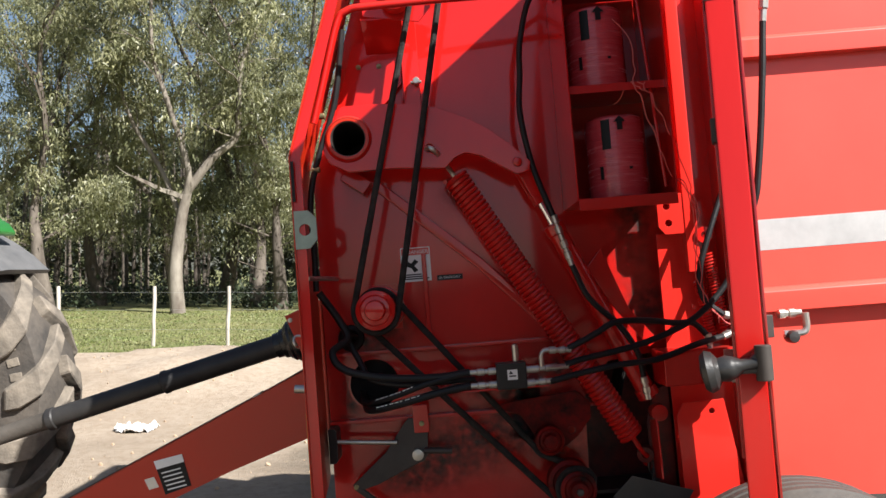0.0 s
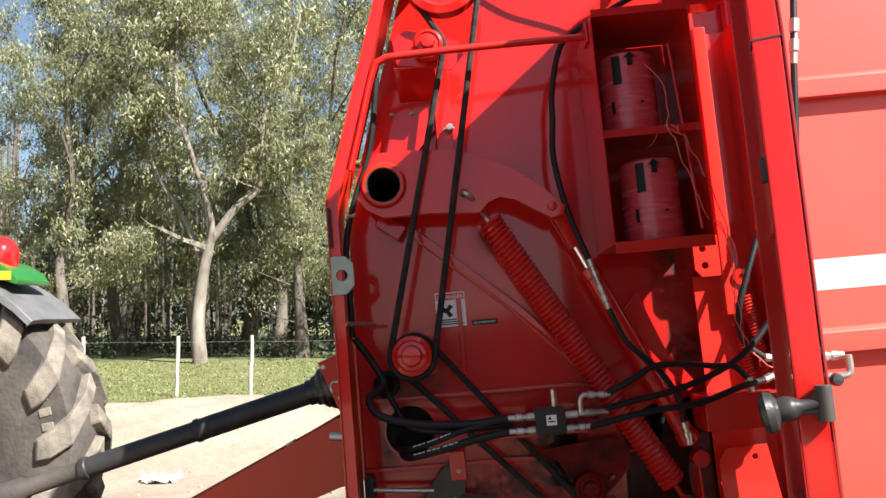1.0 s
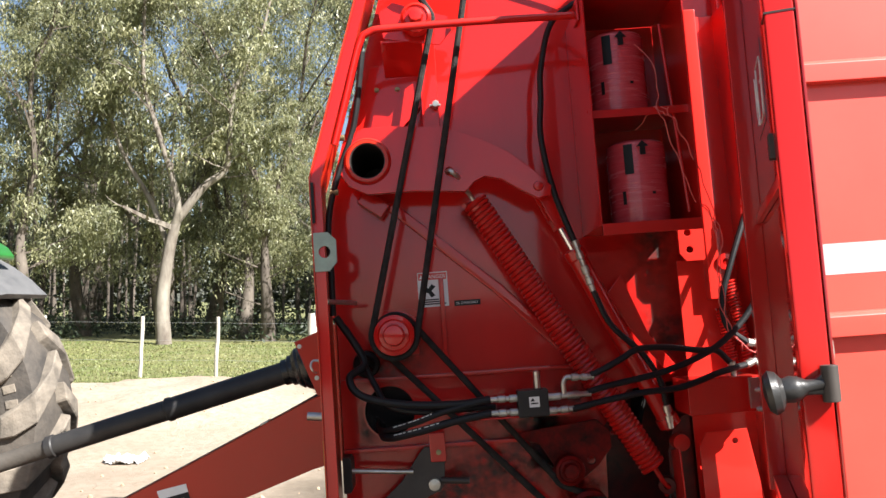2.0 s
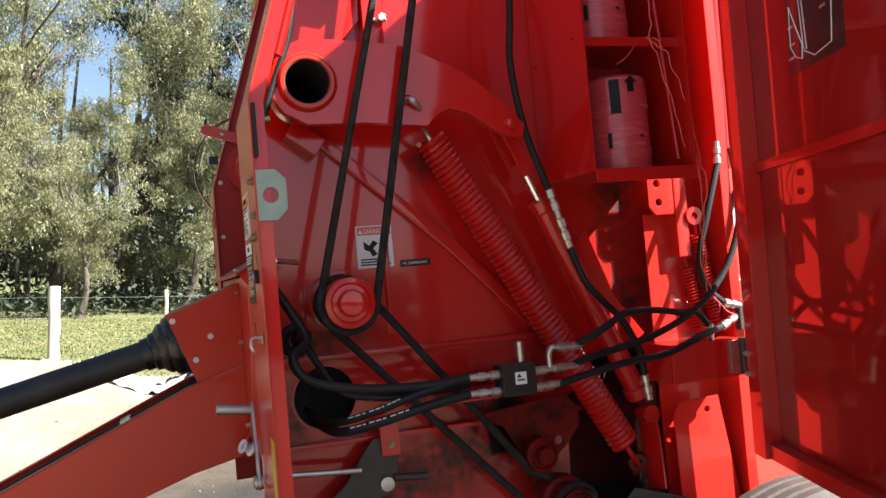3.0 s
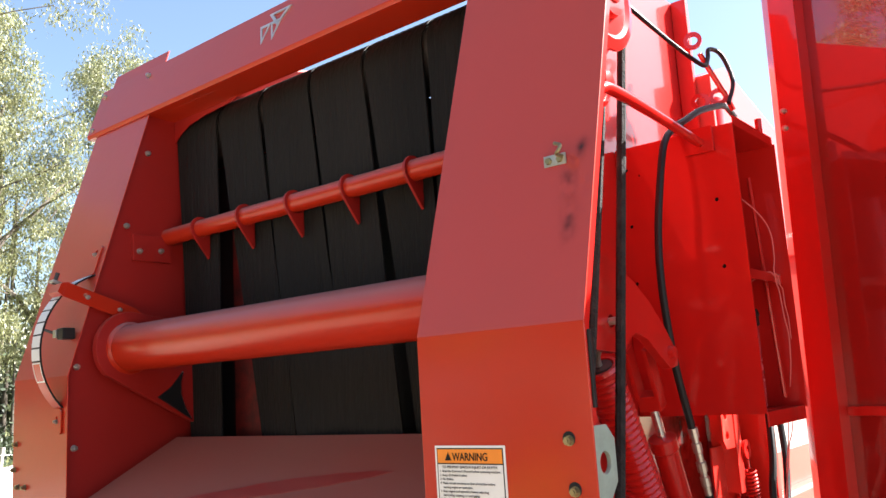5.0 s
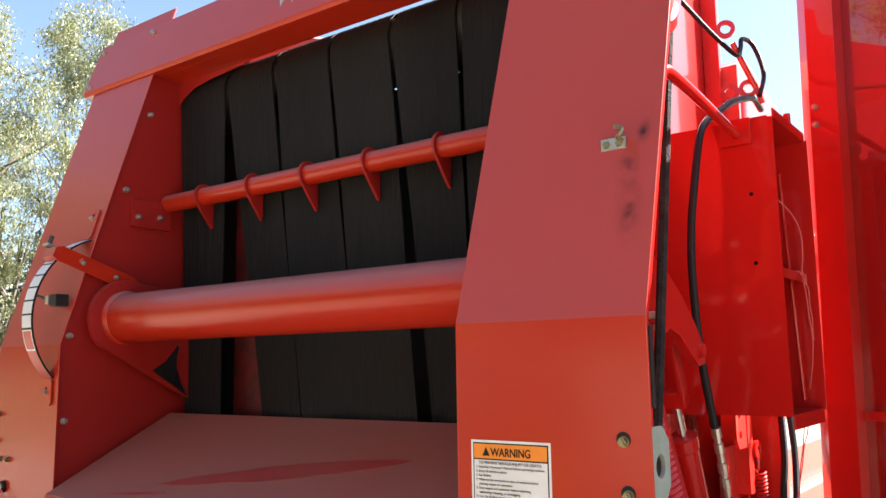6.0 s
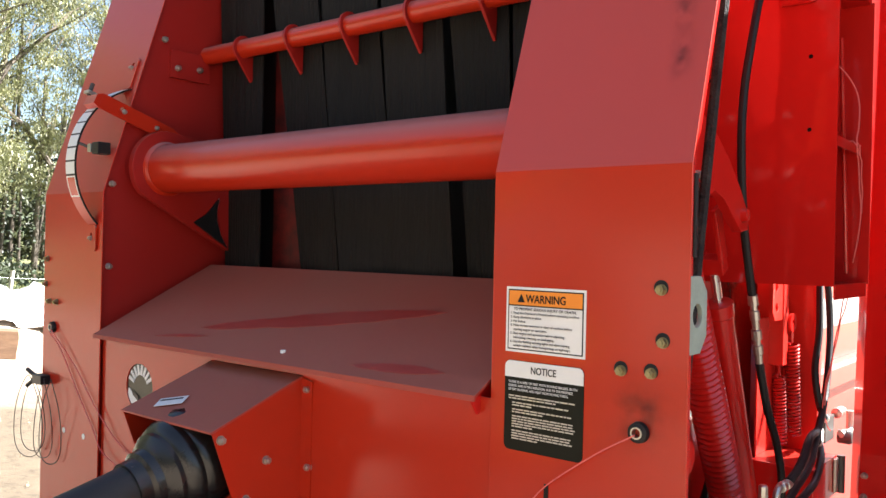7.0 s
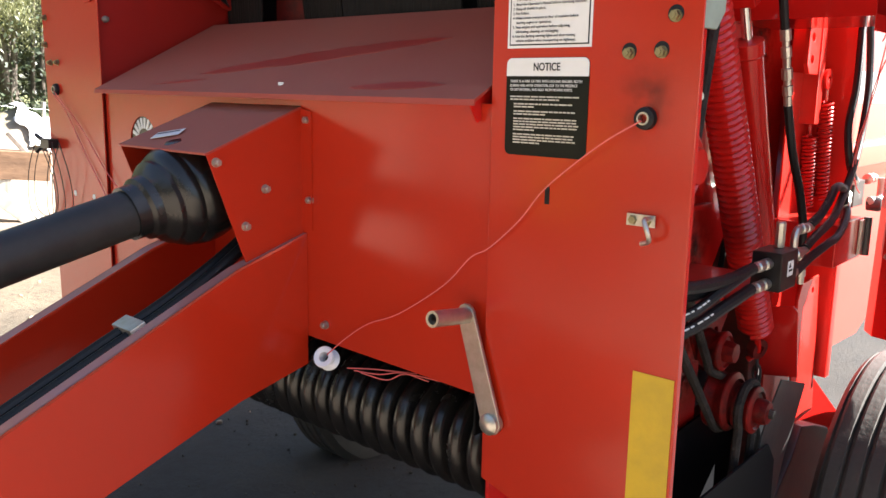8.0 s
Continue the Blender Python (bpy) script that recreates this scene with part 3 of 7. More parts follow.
FIN_Y = (3.877, 3.664, 3.455, 3.243, 3.029)
for k, (far, near) in enumerate(BELT_EDGES):
    bm = bmesh.new()
    rows = []
    twist = 0.030 * math.sin(k * 1.9 + 0.6)
    path = [(-0.11 + 0.008 * math.sin(k), 1.20), (-0.112, 1.40), (-0.114, 1.62), (-0.116, 1.86), (-0.117, 2.1), (-0.117, 2.32), (-0.117, 2.54)]
    path += [(-0.02 + 0.097 * math.cos(t), 2.565 + 0.097 * math.sin(t)) for t in np.linspace(math.pi * 0.97, 0.25, 12)]
    path += [(0.30, 2.50), (0.60, 2.25), (0.66, 1.6), (0.5, 1.0)]
    n = 9
    for x, z in path:
        f = max(0.0, min(1.15, (2.6 - z) / 0.95)) if x < 0 else 0.0
        wave = 0.004 * math.sin(z * 5.0 + k * 1.9) * (f > 0)
        b, a = far[0] + (far[1] - far[0]) * f + wave - 0.0025, near[0] + (near[1] - near[0]) * f + wave + 0.0025
        turn = twist * max(0.0, 2.5 - z) * (x < 0)
        rows.append([[bm.verts.new((x + t * 0.004 + 0.0014 * (j % 2) + turn * (j / n - 1), a + (b - a) * j / (n * 2), z)) for j in range(n * 2 + 1)] for t in (0, 1)])
    m = n * 2
    for p, q in zip(rows, rows[1:]):
        for j in range(m):
            bm.faces.new((p[0][j], p[0][j + 1], q[0][j + 1], q[0][j]))
            bm.faces.new((p[1][j], q[1][j], q[1][j + 1], p[1][j + 1]))
        bm.faces.new((p[0][0], q[0][0], q[1][0], p[1][0]))
        bm.faces.new((p[0][m], p[1][m], q[1][m], q[0][m]))
    part("baling_belt", bm, BELT, baler, angle=50)

# Black sheet added behind the belts so that their gaps look shaded.
bm = prism(bmesh.new(), [(-0.040, 1.25), (-0.025, 2.0), (-0.015, 2.47), (-0.009, 2.47), (-0.019, 2.0), (-0.034, 1.25)], "y", 2.776, 4.045)
part("dark_gap_backing", bm, RUBBER, baler)
part("chamber_post", box(bmesh.new(), -0.062, -0.054, 3.70, 3.84, 1.30, 2.25), GREASY_SHADE, baler)

# head beam across the top, with its emblem
bm = prism(bmesh.new(), [(-0.228, 2.629), (-0.232, 2.641), (-0.172, 2.813), (-0.155, 2.819), (0.03, 2.801), (0.03, 2.791), (-0.150, 2.801), (-0.205, 2.641), (-0.120, 2.633), (-0.120, 2.627)], "y", 2.43, 4.40)
beam = part("head_beam", bm, RED_FRONT, baler, bev=0.002)
for y0 in (3.72,):
    bm = prism(bmesh.new(), [(-0.200, 2.635), (0.05, 2.757), (0.17, 2.785), (0.17, 2.779), (0.05, 2.751), (-0.198, 2.628)], "y", y0, 4.048)
    part("corner_cover", bm, RED_SHADED, beam)
    bm = prism(bmesh.new(), [(y0, 2.627), (4.046, 2.627), (4.046, 2.555), (4.02, 2.575), (3.97, 2.597), (3.88, 2.610), (y0 + 0.03, 2.619)], "x", -0.125, -0.121)
    part("corner_gusset", bm, RED_SHADED, beam, bev=0.001)
for p in ((4.37, 2.785), (4.10, 2.785), (4.37, 2.655)):
    bolt(beam, (front_x(p[1]) - 0.008, p[0], p[1]), (-1, 0, SLANT))


def slanted(y, z, off=0.0):
    return (front_x(z) - off, y, z)


for k, tri in enumerate((((3.40, 2.785), (3.49, 2.785), (3.445, 2.735)), ((3.43, 2.755), (3.475, 2.755), (3.452, 2.69)), ((3.475, 2.755), (3.52, 2.755), (3.497, 2.69)))):
    c = (sum(q[0] for q in tri) / 3, sum(q[1] for q in tri) / 3)
    bm = bmesh.new()
    out = [bm.verts.new(slanted(y, z, 0.012)) for y, z in tri]
    inn = [bm.verts.new(slanted(c[0] + (y - c[0]) * 0.62, c[1] + (z - c[1]) * 0.62, 0.012)) for y, z in tri]
    for j in range(3):
        bm.faces.new((out[j], out[(j + 1) % 3], inn[(j + 1) % 3], inn[j]))
    ext = bmesh.ops.extrude_face_region(bm, geom=list(bm.faces))["geom"]
    bmesh.ops.translate(bm, vec=(0.006, 0, 0), verts=[g for g in ext if isinstance(g, bmesh.types.BMVert)])
    part("emblem", bm, SILVER, beam, "plain silver triangle emblem")

# tension arm tube across the front, with an arm at each end
bm = lathe(bmesh.new(), [(0.056, 0), (0.066, 0), (0.066, 1.465), (0.056, 1.465)], (-0.31, 2.585, 1.90), (0, 1, 0), 40, close=True)
tube = part("cross_tube", bm, RED_FRONT, baler, bev=0.0015)
# Dark disc and sleeve added to give the tube its inner shade.
bm = cyl(bmesh.new(), (-0.31, 3.0, 1.90), (-0.31, 3.004, 1.90), 0.0565)
part("dark_end_disc", bm, BLACK, tube)
part("dark_liner", lathe(bmesh.new(), [(0.0556, 0.004), (0.0556, 0.42), (0.0535, 0.42), (0.0535, 0.004)], (-0.31, 2.585, 1.90), (0, 1, 0), 40, close=True), DARK_PLATE, tube, "dark sleeve added for the shade inside the tube")
ARM = [(-0.403, 1.895), (-0.385, 1.955), (-0.345, 1.995), (-0.319, 2.006), (-0.229, 2.006), (-0.081, 1.995), (-0.01, 1.972), (0.06, 1.942), (0.13, 1.90), (0.20, 1.842),
       (0.255, 1.785), (0.25, 1.755), (0.21, 1.749), (0.15, 1.785), (0.103, 1.816), (0.052, 1.829), (0.018, 1.815), (-0.012, 1.785), (-0.169, 1.797), (-0.316, 1.796), (-0.37, 1.825), (-0.398, 1.865)]
FAR_ARM = [(-0.31 + 0.104 * math.cos(radians(a)), 1.90 + 0.104 * math.sin(radians(a))) for a in range(78, 226, 7)] + [(-0.113, 1.682), (-0.06, 1.664), (-0.03, 1.70), (-0.04, 1.90), (-0.12, 1.975)]
for y in (2.596, 3.99):
    bm = prism(bmesh.new(), ARM if y < 3 else FAR_ARM, "y", y, y + 0.022, [(-0.31, 1.90, 0.0665)] + ([(-0.058, 1.852, 0.013)] if y < 3 else []))
    arm = part("tension_arm", bm, RED if y < 3 else RED_SHADED, baler, bev=0.0025)
    bm = lathe(bmesh.new(), [(0.067, 0.002), (0.070, 0.004), (0.073, 0.010), (0.075, 0.015)], (-0.31, y - 0.014, 1.90), (0, 1, 0), 40, close=True)
    part("weld_collar", bm, RED if y < 3 else RED_FRONT, arm)
    if y < 3:
        for p in ((0.214, y, 1.786),):
            bm = bmesh.new()
            lathe(bm, [(0.004, -0.014), (0.013, -0.012), (0.016, 0.0), (0.016, 0.035)], p, (0, 1, 0), 16)
            part("pivot_pin", bm, RED, arm)
bm = prism(bmesh.new(), [(-0.143, 1.829), (-0.185, 1.782), (-0.226, 1.757), (-0.113, 1.686), (-0.137, 1.722), (-0.152, 1.764), (-0.151, 1.798)], "y", 3.982, 3.988)
flap = part("rubber_flap", bm, RUBBER, baler, "black triangular rubber flap")
part("pale_edge", sweep(bmesh.new(), [(-0.143, 3.985, 1.829), (-0.151, 3.985, 1.798), (-0.152, 3.985, 1.764), (-0.137, 3.985, 1.722), (-0.116, 3.985, 1.690)], 0.0022, 6), SILVER, flap)

# slotted guide rod with its fins
bm = cyl(bmesh.new(), (-0.150, 2.775, 2.247), (-0.150, 4.046, 2.247), 0.026, seg=28)
rod = part("guide_rod", bm, RED_FRONT, baler, bev=0.002)
for y in FIN_Y:
    bm = prism(bmesh.new(), [(-0.150 + 0.036 * math.cos(t), 2.247 + 0.036 * math.sin(t)) for t in np.linspace(0.3, 3.9, 14)] + [(-0.1235, 2.156), (-0.1195, 2.162), (-0.1195, 2.222)], "y", y - 0.004, y + 0.004,
               [(-0.150, 2.247, 0.0262)])
    part("fin", bm, RED_SHADED, rod, bev=0.001)
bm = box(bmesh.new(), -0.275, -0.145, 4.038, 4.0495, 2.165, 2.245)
plate = part("rod_plate", bm, RED_SHADED, far_wall, bev=0.002)
for p in ((-0.255, 4.036, 2.193), (-0.183, 4.036, 2.199), (-0.221, 4.046, 2.505), (-0.292, 4.046, 2.268), (-0.440, 4.046, 1.852), (-0.445, 4.046, 1.632)):
    bolt(far_wall, p, (0, -1, 0), turn=p[2] * 300)

# feed chute under the opening
bm = prism(bmesh.new(), [(-0.500, 1.447), (-0.498, 1.457), (-0.142, 1.637), (-0.140, 1.632), (-0.494, 1.453), (-0.496, 1.447)], "y", 2.792, 4.02)
for v in bm.verts:
    if v.co.x < -0.45 and v.co.y < 3:
        v.co.y -= 0.01
chute = part("chute_plate", bm, RED_DUSTY, baler, "dusty red sheet with a smear wiped clean", bev=0.001)
bm = prism(bmesh.new(), [(-0.492, 1.452), (-0.142, 1.630), (-0.142, 1.57), (-0.47, 1.42)], "y", 2.796, 2.80)
part("cheek_plate", bm, RED, chute)
rnd = random.Random(6)
for y0, s0, y1, s1, wide in ((3.66, 0.22, 3.02, 0.62, 0.095), (3.10, 0.08, 2.88, 0.12, 0.045), (3.78, 0.08, 3.60, 0.15, 0.018)):
    top, low = [], []
    for j in range(13):
        f = j / 12
        half = wide * math.sin(math.pi * min(1.0, max(0.0, f))) ** 0.6 * rnd.uniform(0.7, 1.0)
        y, s_ = y0 + (y1 - y0) * f, s0 + (s1 - s0) * f
        top.append((y, s_ + half))
        low.append((y, s_ - half * 0.8))
    bm = bmesh.new()
    ring = [bm.verts.new((-0.498 + 0.356 * s_ - 0.0004, y, 1.457 + 0.180 * s_ + 0.0008)) for y, s_ in top + low[-2:0:-1]]
    bm.faces.new(ring)
    ext = bmesh.ops.extrude_face_region(bm, geom=list(bm.faces))["geom"]
    bmesh.ops.translate(bm, vec=(0, 0, -0.0006), verts=[q for q in ext if isinstance(q, bmesh.types.BMVert)])
    part("wiped_smear", bm, RED_WIPED, chute, "smear where the dust is wiped off")
bm = cyl(bmesh.new(), (-0.462, 3.31, 1.4735), (-0.462, 3.31, 1.480), 0.006, seg=8)
part("paint_chip", bm, WHITE, chute)

# front shield with a round window on a notched disc
bm = prism(bmesh.new(), [(2.772, 0.960), (2.772, 1.450), (4.0345, 1.450), (4.0345, 0.99)], "x", -0.462, -0.458, [(3.856, 1.334, 0.060)])
shield = part("front_shield", bm, RED_FRONT, baler, bev=0.001)
bm = cyl(bmesh.new(), (-0.452, 3.856, 1.334), (-0.4575, 3.856, 1.334), 0.068, seg=40)
dial = part("dial_disc", bm, OLIVE, shield, "olive dial disc with white ticks")
for k in range(8):
    a = radians(22 + 18.5 * k)
    m = Matrix.Translation((-0.4585, 3.856 + 0.044 * math.cos(a), 1.334 + 0.044 * math.sin(a))) @ Matrix.Rotation(a, 4, "X")
    part("tick", box(bmesh.new(), -0.001, 0.001, -0.013, 0.013, -0.0042, 0.0042, m), WHITE, dial)
# White piece stands in for bright ground showing through the window.
bm = prism(bmesh.new(), [(3.908, 1.328), (3.868, 1.300), (3.872, 1.286), (3.906, 1.292), (3.914, 1.310)], "x", -0.4595, -0.4575)
part("pointer", bm, WHITE, dial)
part("pointer_tip", prism(bmesh.new(), [(3.896, 1.326), (3.862, 1.312), (3.858, 1.296), (3.886, 1.312)], "x", -0.4610, -0.4598), BLACK, dial)
for p in ((3.180, 1.005), (3.228, 1.408), (3.222, 1.252)):
    bolt(shield, (-0.463, *p), (-1, 0, 0))

# gearbox cover and driveline
cover_y0, cover_y1 = 3.245, 3.555
bm = bmesh.new()
prism(bm, [(-0.463, 1.435), (-0.683, 1.352), (-0.683, 1.348), (-0.463, 1.429)], "y", cover_y0, cover_y1)
cover = part("gearbox_cover", bm, RED_DUSTY, baler, "red sheet cover, dusty on top", bev=0.001)
for y in (cover_y0, cover_y1 - 0.004):
    bm = prism(bmesh.new(), [(-0.463, 1.431), (-0.680, 1.349), (-0.600, 1.137), (-0.463, 1.182)], "y", y, y + 0.004)
    cheek = part("cover_cheek", bm, RED_FRONT, cover, bev=0.001)
    for px, pz in ((-0.662, 1.335), (-0.555, 1.279), (-0.602, 1.212)):
        bolt(cheek, (px, y - 0.001 if y < 3.3 else y + 0.005, pz), (0, -1 if y < 3.3 else 1, 0), turn=px * 200)
bm = prism(bmesh.new(), [(cover_y0 - 0.03, 1.19), (cover_y0 - 0.03, 1.425), (cover_y0, 1.43), (cover_y0, 1.19)], "x", -0.466, -0.463)
part("cover_tab", bm, RED_FRONT, cover)
m = Matrix.Translation((-0.630, 3.455, 1.3755)) @ Matrix.Rotation(radians(-20.7), 4, "Y") @ Matrix.Rotation(radians(-62), 4, "Z")
bm = box(bmesh.new(), -0.032, 0.032, -0.016, 0.016, 0, 0.001, m)
sticker = part("maker_plate", bm, WHITE, cover, "small white plate with an unreadable dark line")
part("printed_bar", box(bmesh.new(), -0.028, 0.024, 0.004, 0.010, 0.0011, 0.0014, m), INK, sticker)

ptoa, ptob = Vector((-0.60, 3.40, 1.270)), Vector((-1.633, 3.40, 1.021))
pto_d = (ptob - ptoa).normalized()
boot = lathe(bmesh.new(), [(0.100, -0.02), (0.105, 0.0), (0.106, 0.025), (0.102, 0.045), (0.097, 0.050), (0.098, 0.062), (0.090, 0.078), (0.082, 0.084), (0.082, 0.094), (0.070, 0.108), (0.062, 0.114), (0.060, 0.130), (0.052, 0.136), (0.051, 0.16)], ptoa, pto_d, 36)
part("driveline_boot", boot, GLOSSY, baler, "black ribbed rubber driveline guard")
bm = lathe(bmesh.new(), [(0.045, 0.14), (0.045, 0.62), (0.048, 0.625), (0.048, 0.64), (0.041, 0.645), (0.041, 1.10), (0.046, 1.105), (0.046, 1.13)], ptoa, pto_d, 28)
part("driveline_tube", bm, TUBE, baler, "dull black plastic driveline tube")
bm = lathe(bmesh.new(), [(0.040, 1.12), (0.036, 1.14), (0.036, 1.36), (0.050, 1.38), (0.050, 1.50), (0.03, 1.52), (0.03, 1.9)], ptoa, pto_d, 20)
part("driveline_yoke", bm, TYRE, baler, "dusty dark driveline yoke towards the tractor")

# drawbar: two tapering beams
BEAM = [(-0.463, 1.184), (-0.63, 1.134), (-1.0, 0.969), (-1.42, 0.783), (-2.15, 0.446), (-2.15, 0.266), (-1.158, 0.684), (-0.93, 0.773), (-0.63, 0.874), (-0.463, 0.911)]
for y, s in ((3.235, 1), (3.565, -1)):
    bm = prism(bmesh.new(), BEAM, "y", y, y + s * 0.006)
    for a, b in zip(BEAM[:4], BEAM[1:5]):
        prism(bm, [a, b, (b[0], b[1] - 0.006), (a[0], a[1] - 0.006)], "y", y, y + s * 0.030)
    db = part("drawbar_beam", bm, RED_FRONT, baler, bev=0.0015)
    if s > 0:
        near_beam = db
bm = prism(bmesh.new(), [(-2.15, 3.23), (-2.15, 3.57), (-2.42, 3.44), (-2.42, 3.36)], "z", 0.27, 0.33)
part("hitch_tongue", bm, RED_FRONT, baler, bev=0.004)
bm = prism(bmesh.new(), [(-1.222, 0.835), (-1.112, 0.855), (-1.105, 0.825), (-1.212, 0.803)], "y", 3.232, 3.2345)
part("label_header", bm, WHITE, near_beam)
bm = prism(bmesh.new(), [(-1.212, 0.803), (-1.105, 0.825), (-1.083, 0.733), (-1.184, 0.705)], "y", 3.232, 3.2345)
lab = part("warning_label", bm, INK, near_beam, "black label with a white head")
for k in range(5):
    z = 0.790 - 0.016 * k
    part("printed_bar", prism(bmesh.new(), [(-1.195 + 0.005 * k, z), (-1.12 + 0.005 * k, z + 0.014), (-1.12 + 0.005 * k, z + 0.009), (-1.195 + 0.005 * k, z - 0.005)], "y", 3.2312, 3.232), WHITE, lab)
part("pale_sticker", prism(bmesh.new(), [(-1.262, 0.768), (-1.225, 0.776), (-1.208, 0.736), (-1.246, 0.728)], "y", 3.2325, 3.2345), SILVER, near_beam)
for dy, dz in ((3.284, -0.006), (3.310, -0.002)):
    pts = [(-0.50, dy + 0.03, 1.215), (-0.56, dy + 0.02, 1.165), (-0.72, dy, 1.088 + dz), (-0.9, dy, 1.008 + dz), (-1.2, dy, 0.874 + dz), (-1.5, dy, 0.741 + dz), (-1.9, dy + 0.03, 0.560 + dz), (-2.2, dy + 0.05, 0.54)]
    part("drawbar_hose", sweep(bmesh.new(), smooth_path(pts), 0.0118, 10), RUBBER, baler)
m = Matrix.Translation((-0.814, 3.297, 1.049)) @ Matrix.Rotation(radians(-24), 4, "Y")
part("hose_clamp", box(bmesh.new(), -0.016, 0.016, -0.034, 0.032, -0.004, 0.010, m), STEEL, baler, bev=0.003)

# crank, eyelets, clips and bolts of the columns
bm = bmesh.new()
prism(bm, [(2.742 + 0.02 * math.cos(t), 0.929 + 0.02 * math.sin(t)) for t in np.linspace(math.pi * 0.85, math.pi * 1.95, 8)]
      + [(2.800 + 0.018 * math.cos(t), 1.105 + 0.018 * math.sin(t)) for t in np.linspace(-0.1, math.pi, 8)], "x", -0.486, -0.479)
crank = part("crank_arm", bm, STEEL, baler, "galvanised jack crank folded against the column", bev=0.002)
part("crank_handle", lathe(bmesh.new(), [(0.009, 0), (0.0135, 0.0), (0.0135, 0.086), (0.009, 0.086)], (-0.486, 2.797, 1.104), (-1, 0, 0.12), 20, close=True), STEEL, crank)
part("crank_nut", lathe(bmesh.new(), [(0.018, -0.012), (0.018, 0.006), (0.010, 0.012), (0.003, 0.013)], (-0.486, 2.742, 0.929), (-1, 0, 0), 16), STEEL, crank)
for p in ((2.470, 1.647), (2.466, 1.571), (2.531, 1.524), (2.483, 1.525)):
    bolt(near_col, (FRONT - 0.001, *p), (-1, 0, 0), BOLT_Y, turn=p[0] * 900)
    part("oil_stain", lathe(bmesh.new(), [(0.0115, 0), (0.010, 0.0004)], (FRONT - 0.0005, p[0] + 0.001, p[1] + 0.003), (-1, 0, 0), 18), RUBBER, near_col)
for p in ((4.330, 1.645), (4.337, 1.573), (4.312, 1.525), (4.272, 1.525)):
    bolt(far_col, (FRONT - 0.001, *p), (-1, 0, 0), BOLT_Y)
for col, p in ((near_col, (2.500, 1.437)), (far_col, (4.288, 1.453))):
    part("eyelet", lathe(bmesh.new(), [(0.009, 0.0), (0.016, 0.0), (0.015, 0.008), (0.009, 0.010)], (FRONT - 0.0005, *p), (-1, 0, 0), 24, close=True), RUBBER, col, "black twine eyelet")
    part("eyelet_sleeve", lathe(bmesh.new(), [(0.0068, 0.0), (0.009, 0.0), (0.009, 0.0112), (0.0068, 0.0112)], (FRONT - 0.001, *p), (-1, 0, 0), 24, close=True), STEEL, col)
for y, z, dy, dz in ((2.502, 1.462, 0.075, 0.075), (2.478, 2.07, 0.03, 0.05), (2.468, 2.00, 0.028, 0.07), (2.455, 2.13, 0.02, 0.03)):
    x = front_x(z)
    bm = bmesh.new()
    bm.faces.new([bm.verts.new((front_x(z + b) - 0.0005, y + a, z + b)) for a, b in ((-dy, -dz), (-dy, dz), (dy, dz), (dy, -dz))])
    part("grime", bm, GRIME, near_col)
part("slot", box(bmesh.new(), FRONT - 0.0012, FRONT - 0.0002, 2.653, 2.661, 1.303, 1.330), INK, near_col)
for y, z, dy, dz in ((2.497, 1.297, 0.022, 0.0085), (2.505, 2.115, 0.022, 0.010)):
    x = front_x(z) - 0.002
    clip = part("twine_clip", box(bmesh.new(), x - 0.003, x, y - dy, y + dy, z - dz, z + dz), STEEL, near_col, bev=0.001)
    hook = [(x - 0.002, y - 0.015, z + 0.004), (x - 0.022, y - 0.016, z + 0.004), (x - 0.028, y - 0.024, z + (-0.010 if z < 2 else 0.008)), (x - 0.022, y - 0.024, z + (-0.024 if z < 2 else 0.018)), (x - 0.016, y - 0.010, z + (-0.030 if z < 2 else 0.025))]
    part("hook", sweep(bmesh.new(), smooth_path(hook, 4), 0.0035, 8), STEEL if z < 2 else BRASSY, clip)
    for dyr in (0.012, -0.010):
        part("rivet", cyl(bmesh.new(), (x - 0.007, y + dyr, z), (x - 0.002, y + dyr, z), 0.0055, 0.0075, 6), BRASSY, clip)
part("reflective_tape", box(bmesh.new(), FRONT - 0.0012, FRONT - 0.0002, 2.432, 2.496, 0.78, 1.078), YELLOW, near_col, "scuffed yellow reflective tape")
part("edge_trim", box(bmesh.new(), FRONT + 0.005, FRONT + 0.014, 2.4235, 2.4285, 1.695, 1.815), RUBBER, near_col, "black rubber edge strip", bev=0.002)
bm = prism(bmesh.new(), [(-0.468, 1.555), (-0.468, 1.668), (-0.425, 1.668), (-0.402, 1.645), (-0.402, 1.580), (-0.425, 1.555)], "y", 2.4295, 2.4375, [(-0.437, 1.611, 0.017)])
part("lifting_lug", bm, LUG, baler, "pale green zinc-plated lifting lug", bev=0.002)
part("pin_clip", prism(bmesh.new(), [(-0.452, 1.430), (-0.446, 1.430), (-0.444, 1.462), (-0.438, 1.468), (-0.444, 1.474), (-0.442, 1.505), (-0.452, 1.508)], "y", 2.470, 2.500), BLACK, baler, bev=0.002)
part("hose_grommet", lathe(bmesh.new(), [(0.018, -0.004), (0.030, -0.010), (0.040, -0.006), (0.044, 0.004), (0.043, 0.016), (0.018, 0.016)], (-0.366, 2.753, 1.270), (0, 1, 0), 28, close=True), RUBBER, side_wall, "black rubber hose grommet")
part("door_pin", sweep(bmesh.new(), [(-0.44, 2.44, 1.468), (-0.40, 2.52, 1.466), (-0.372, 2.58, 1.464)], 0.007, 10), STEEL, baler)

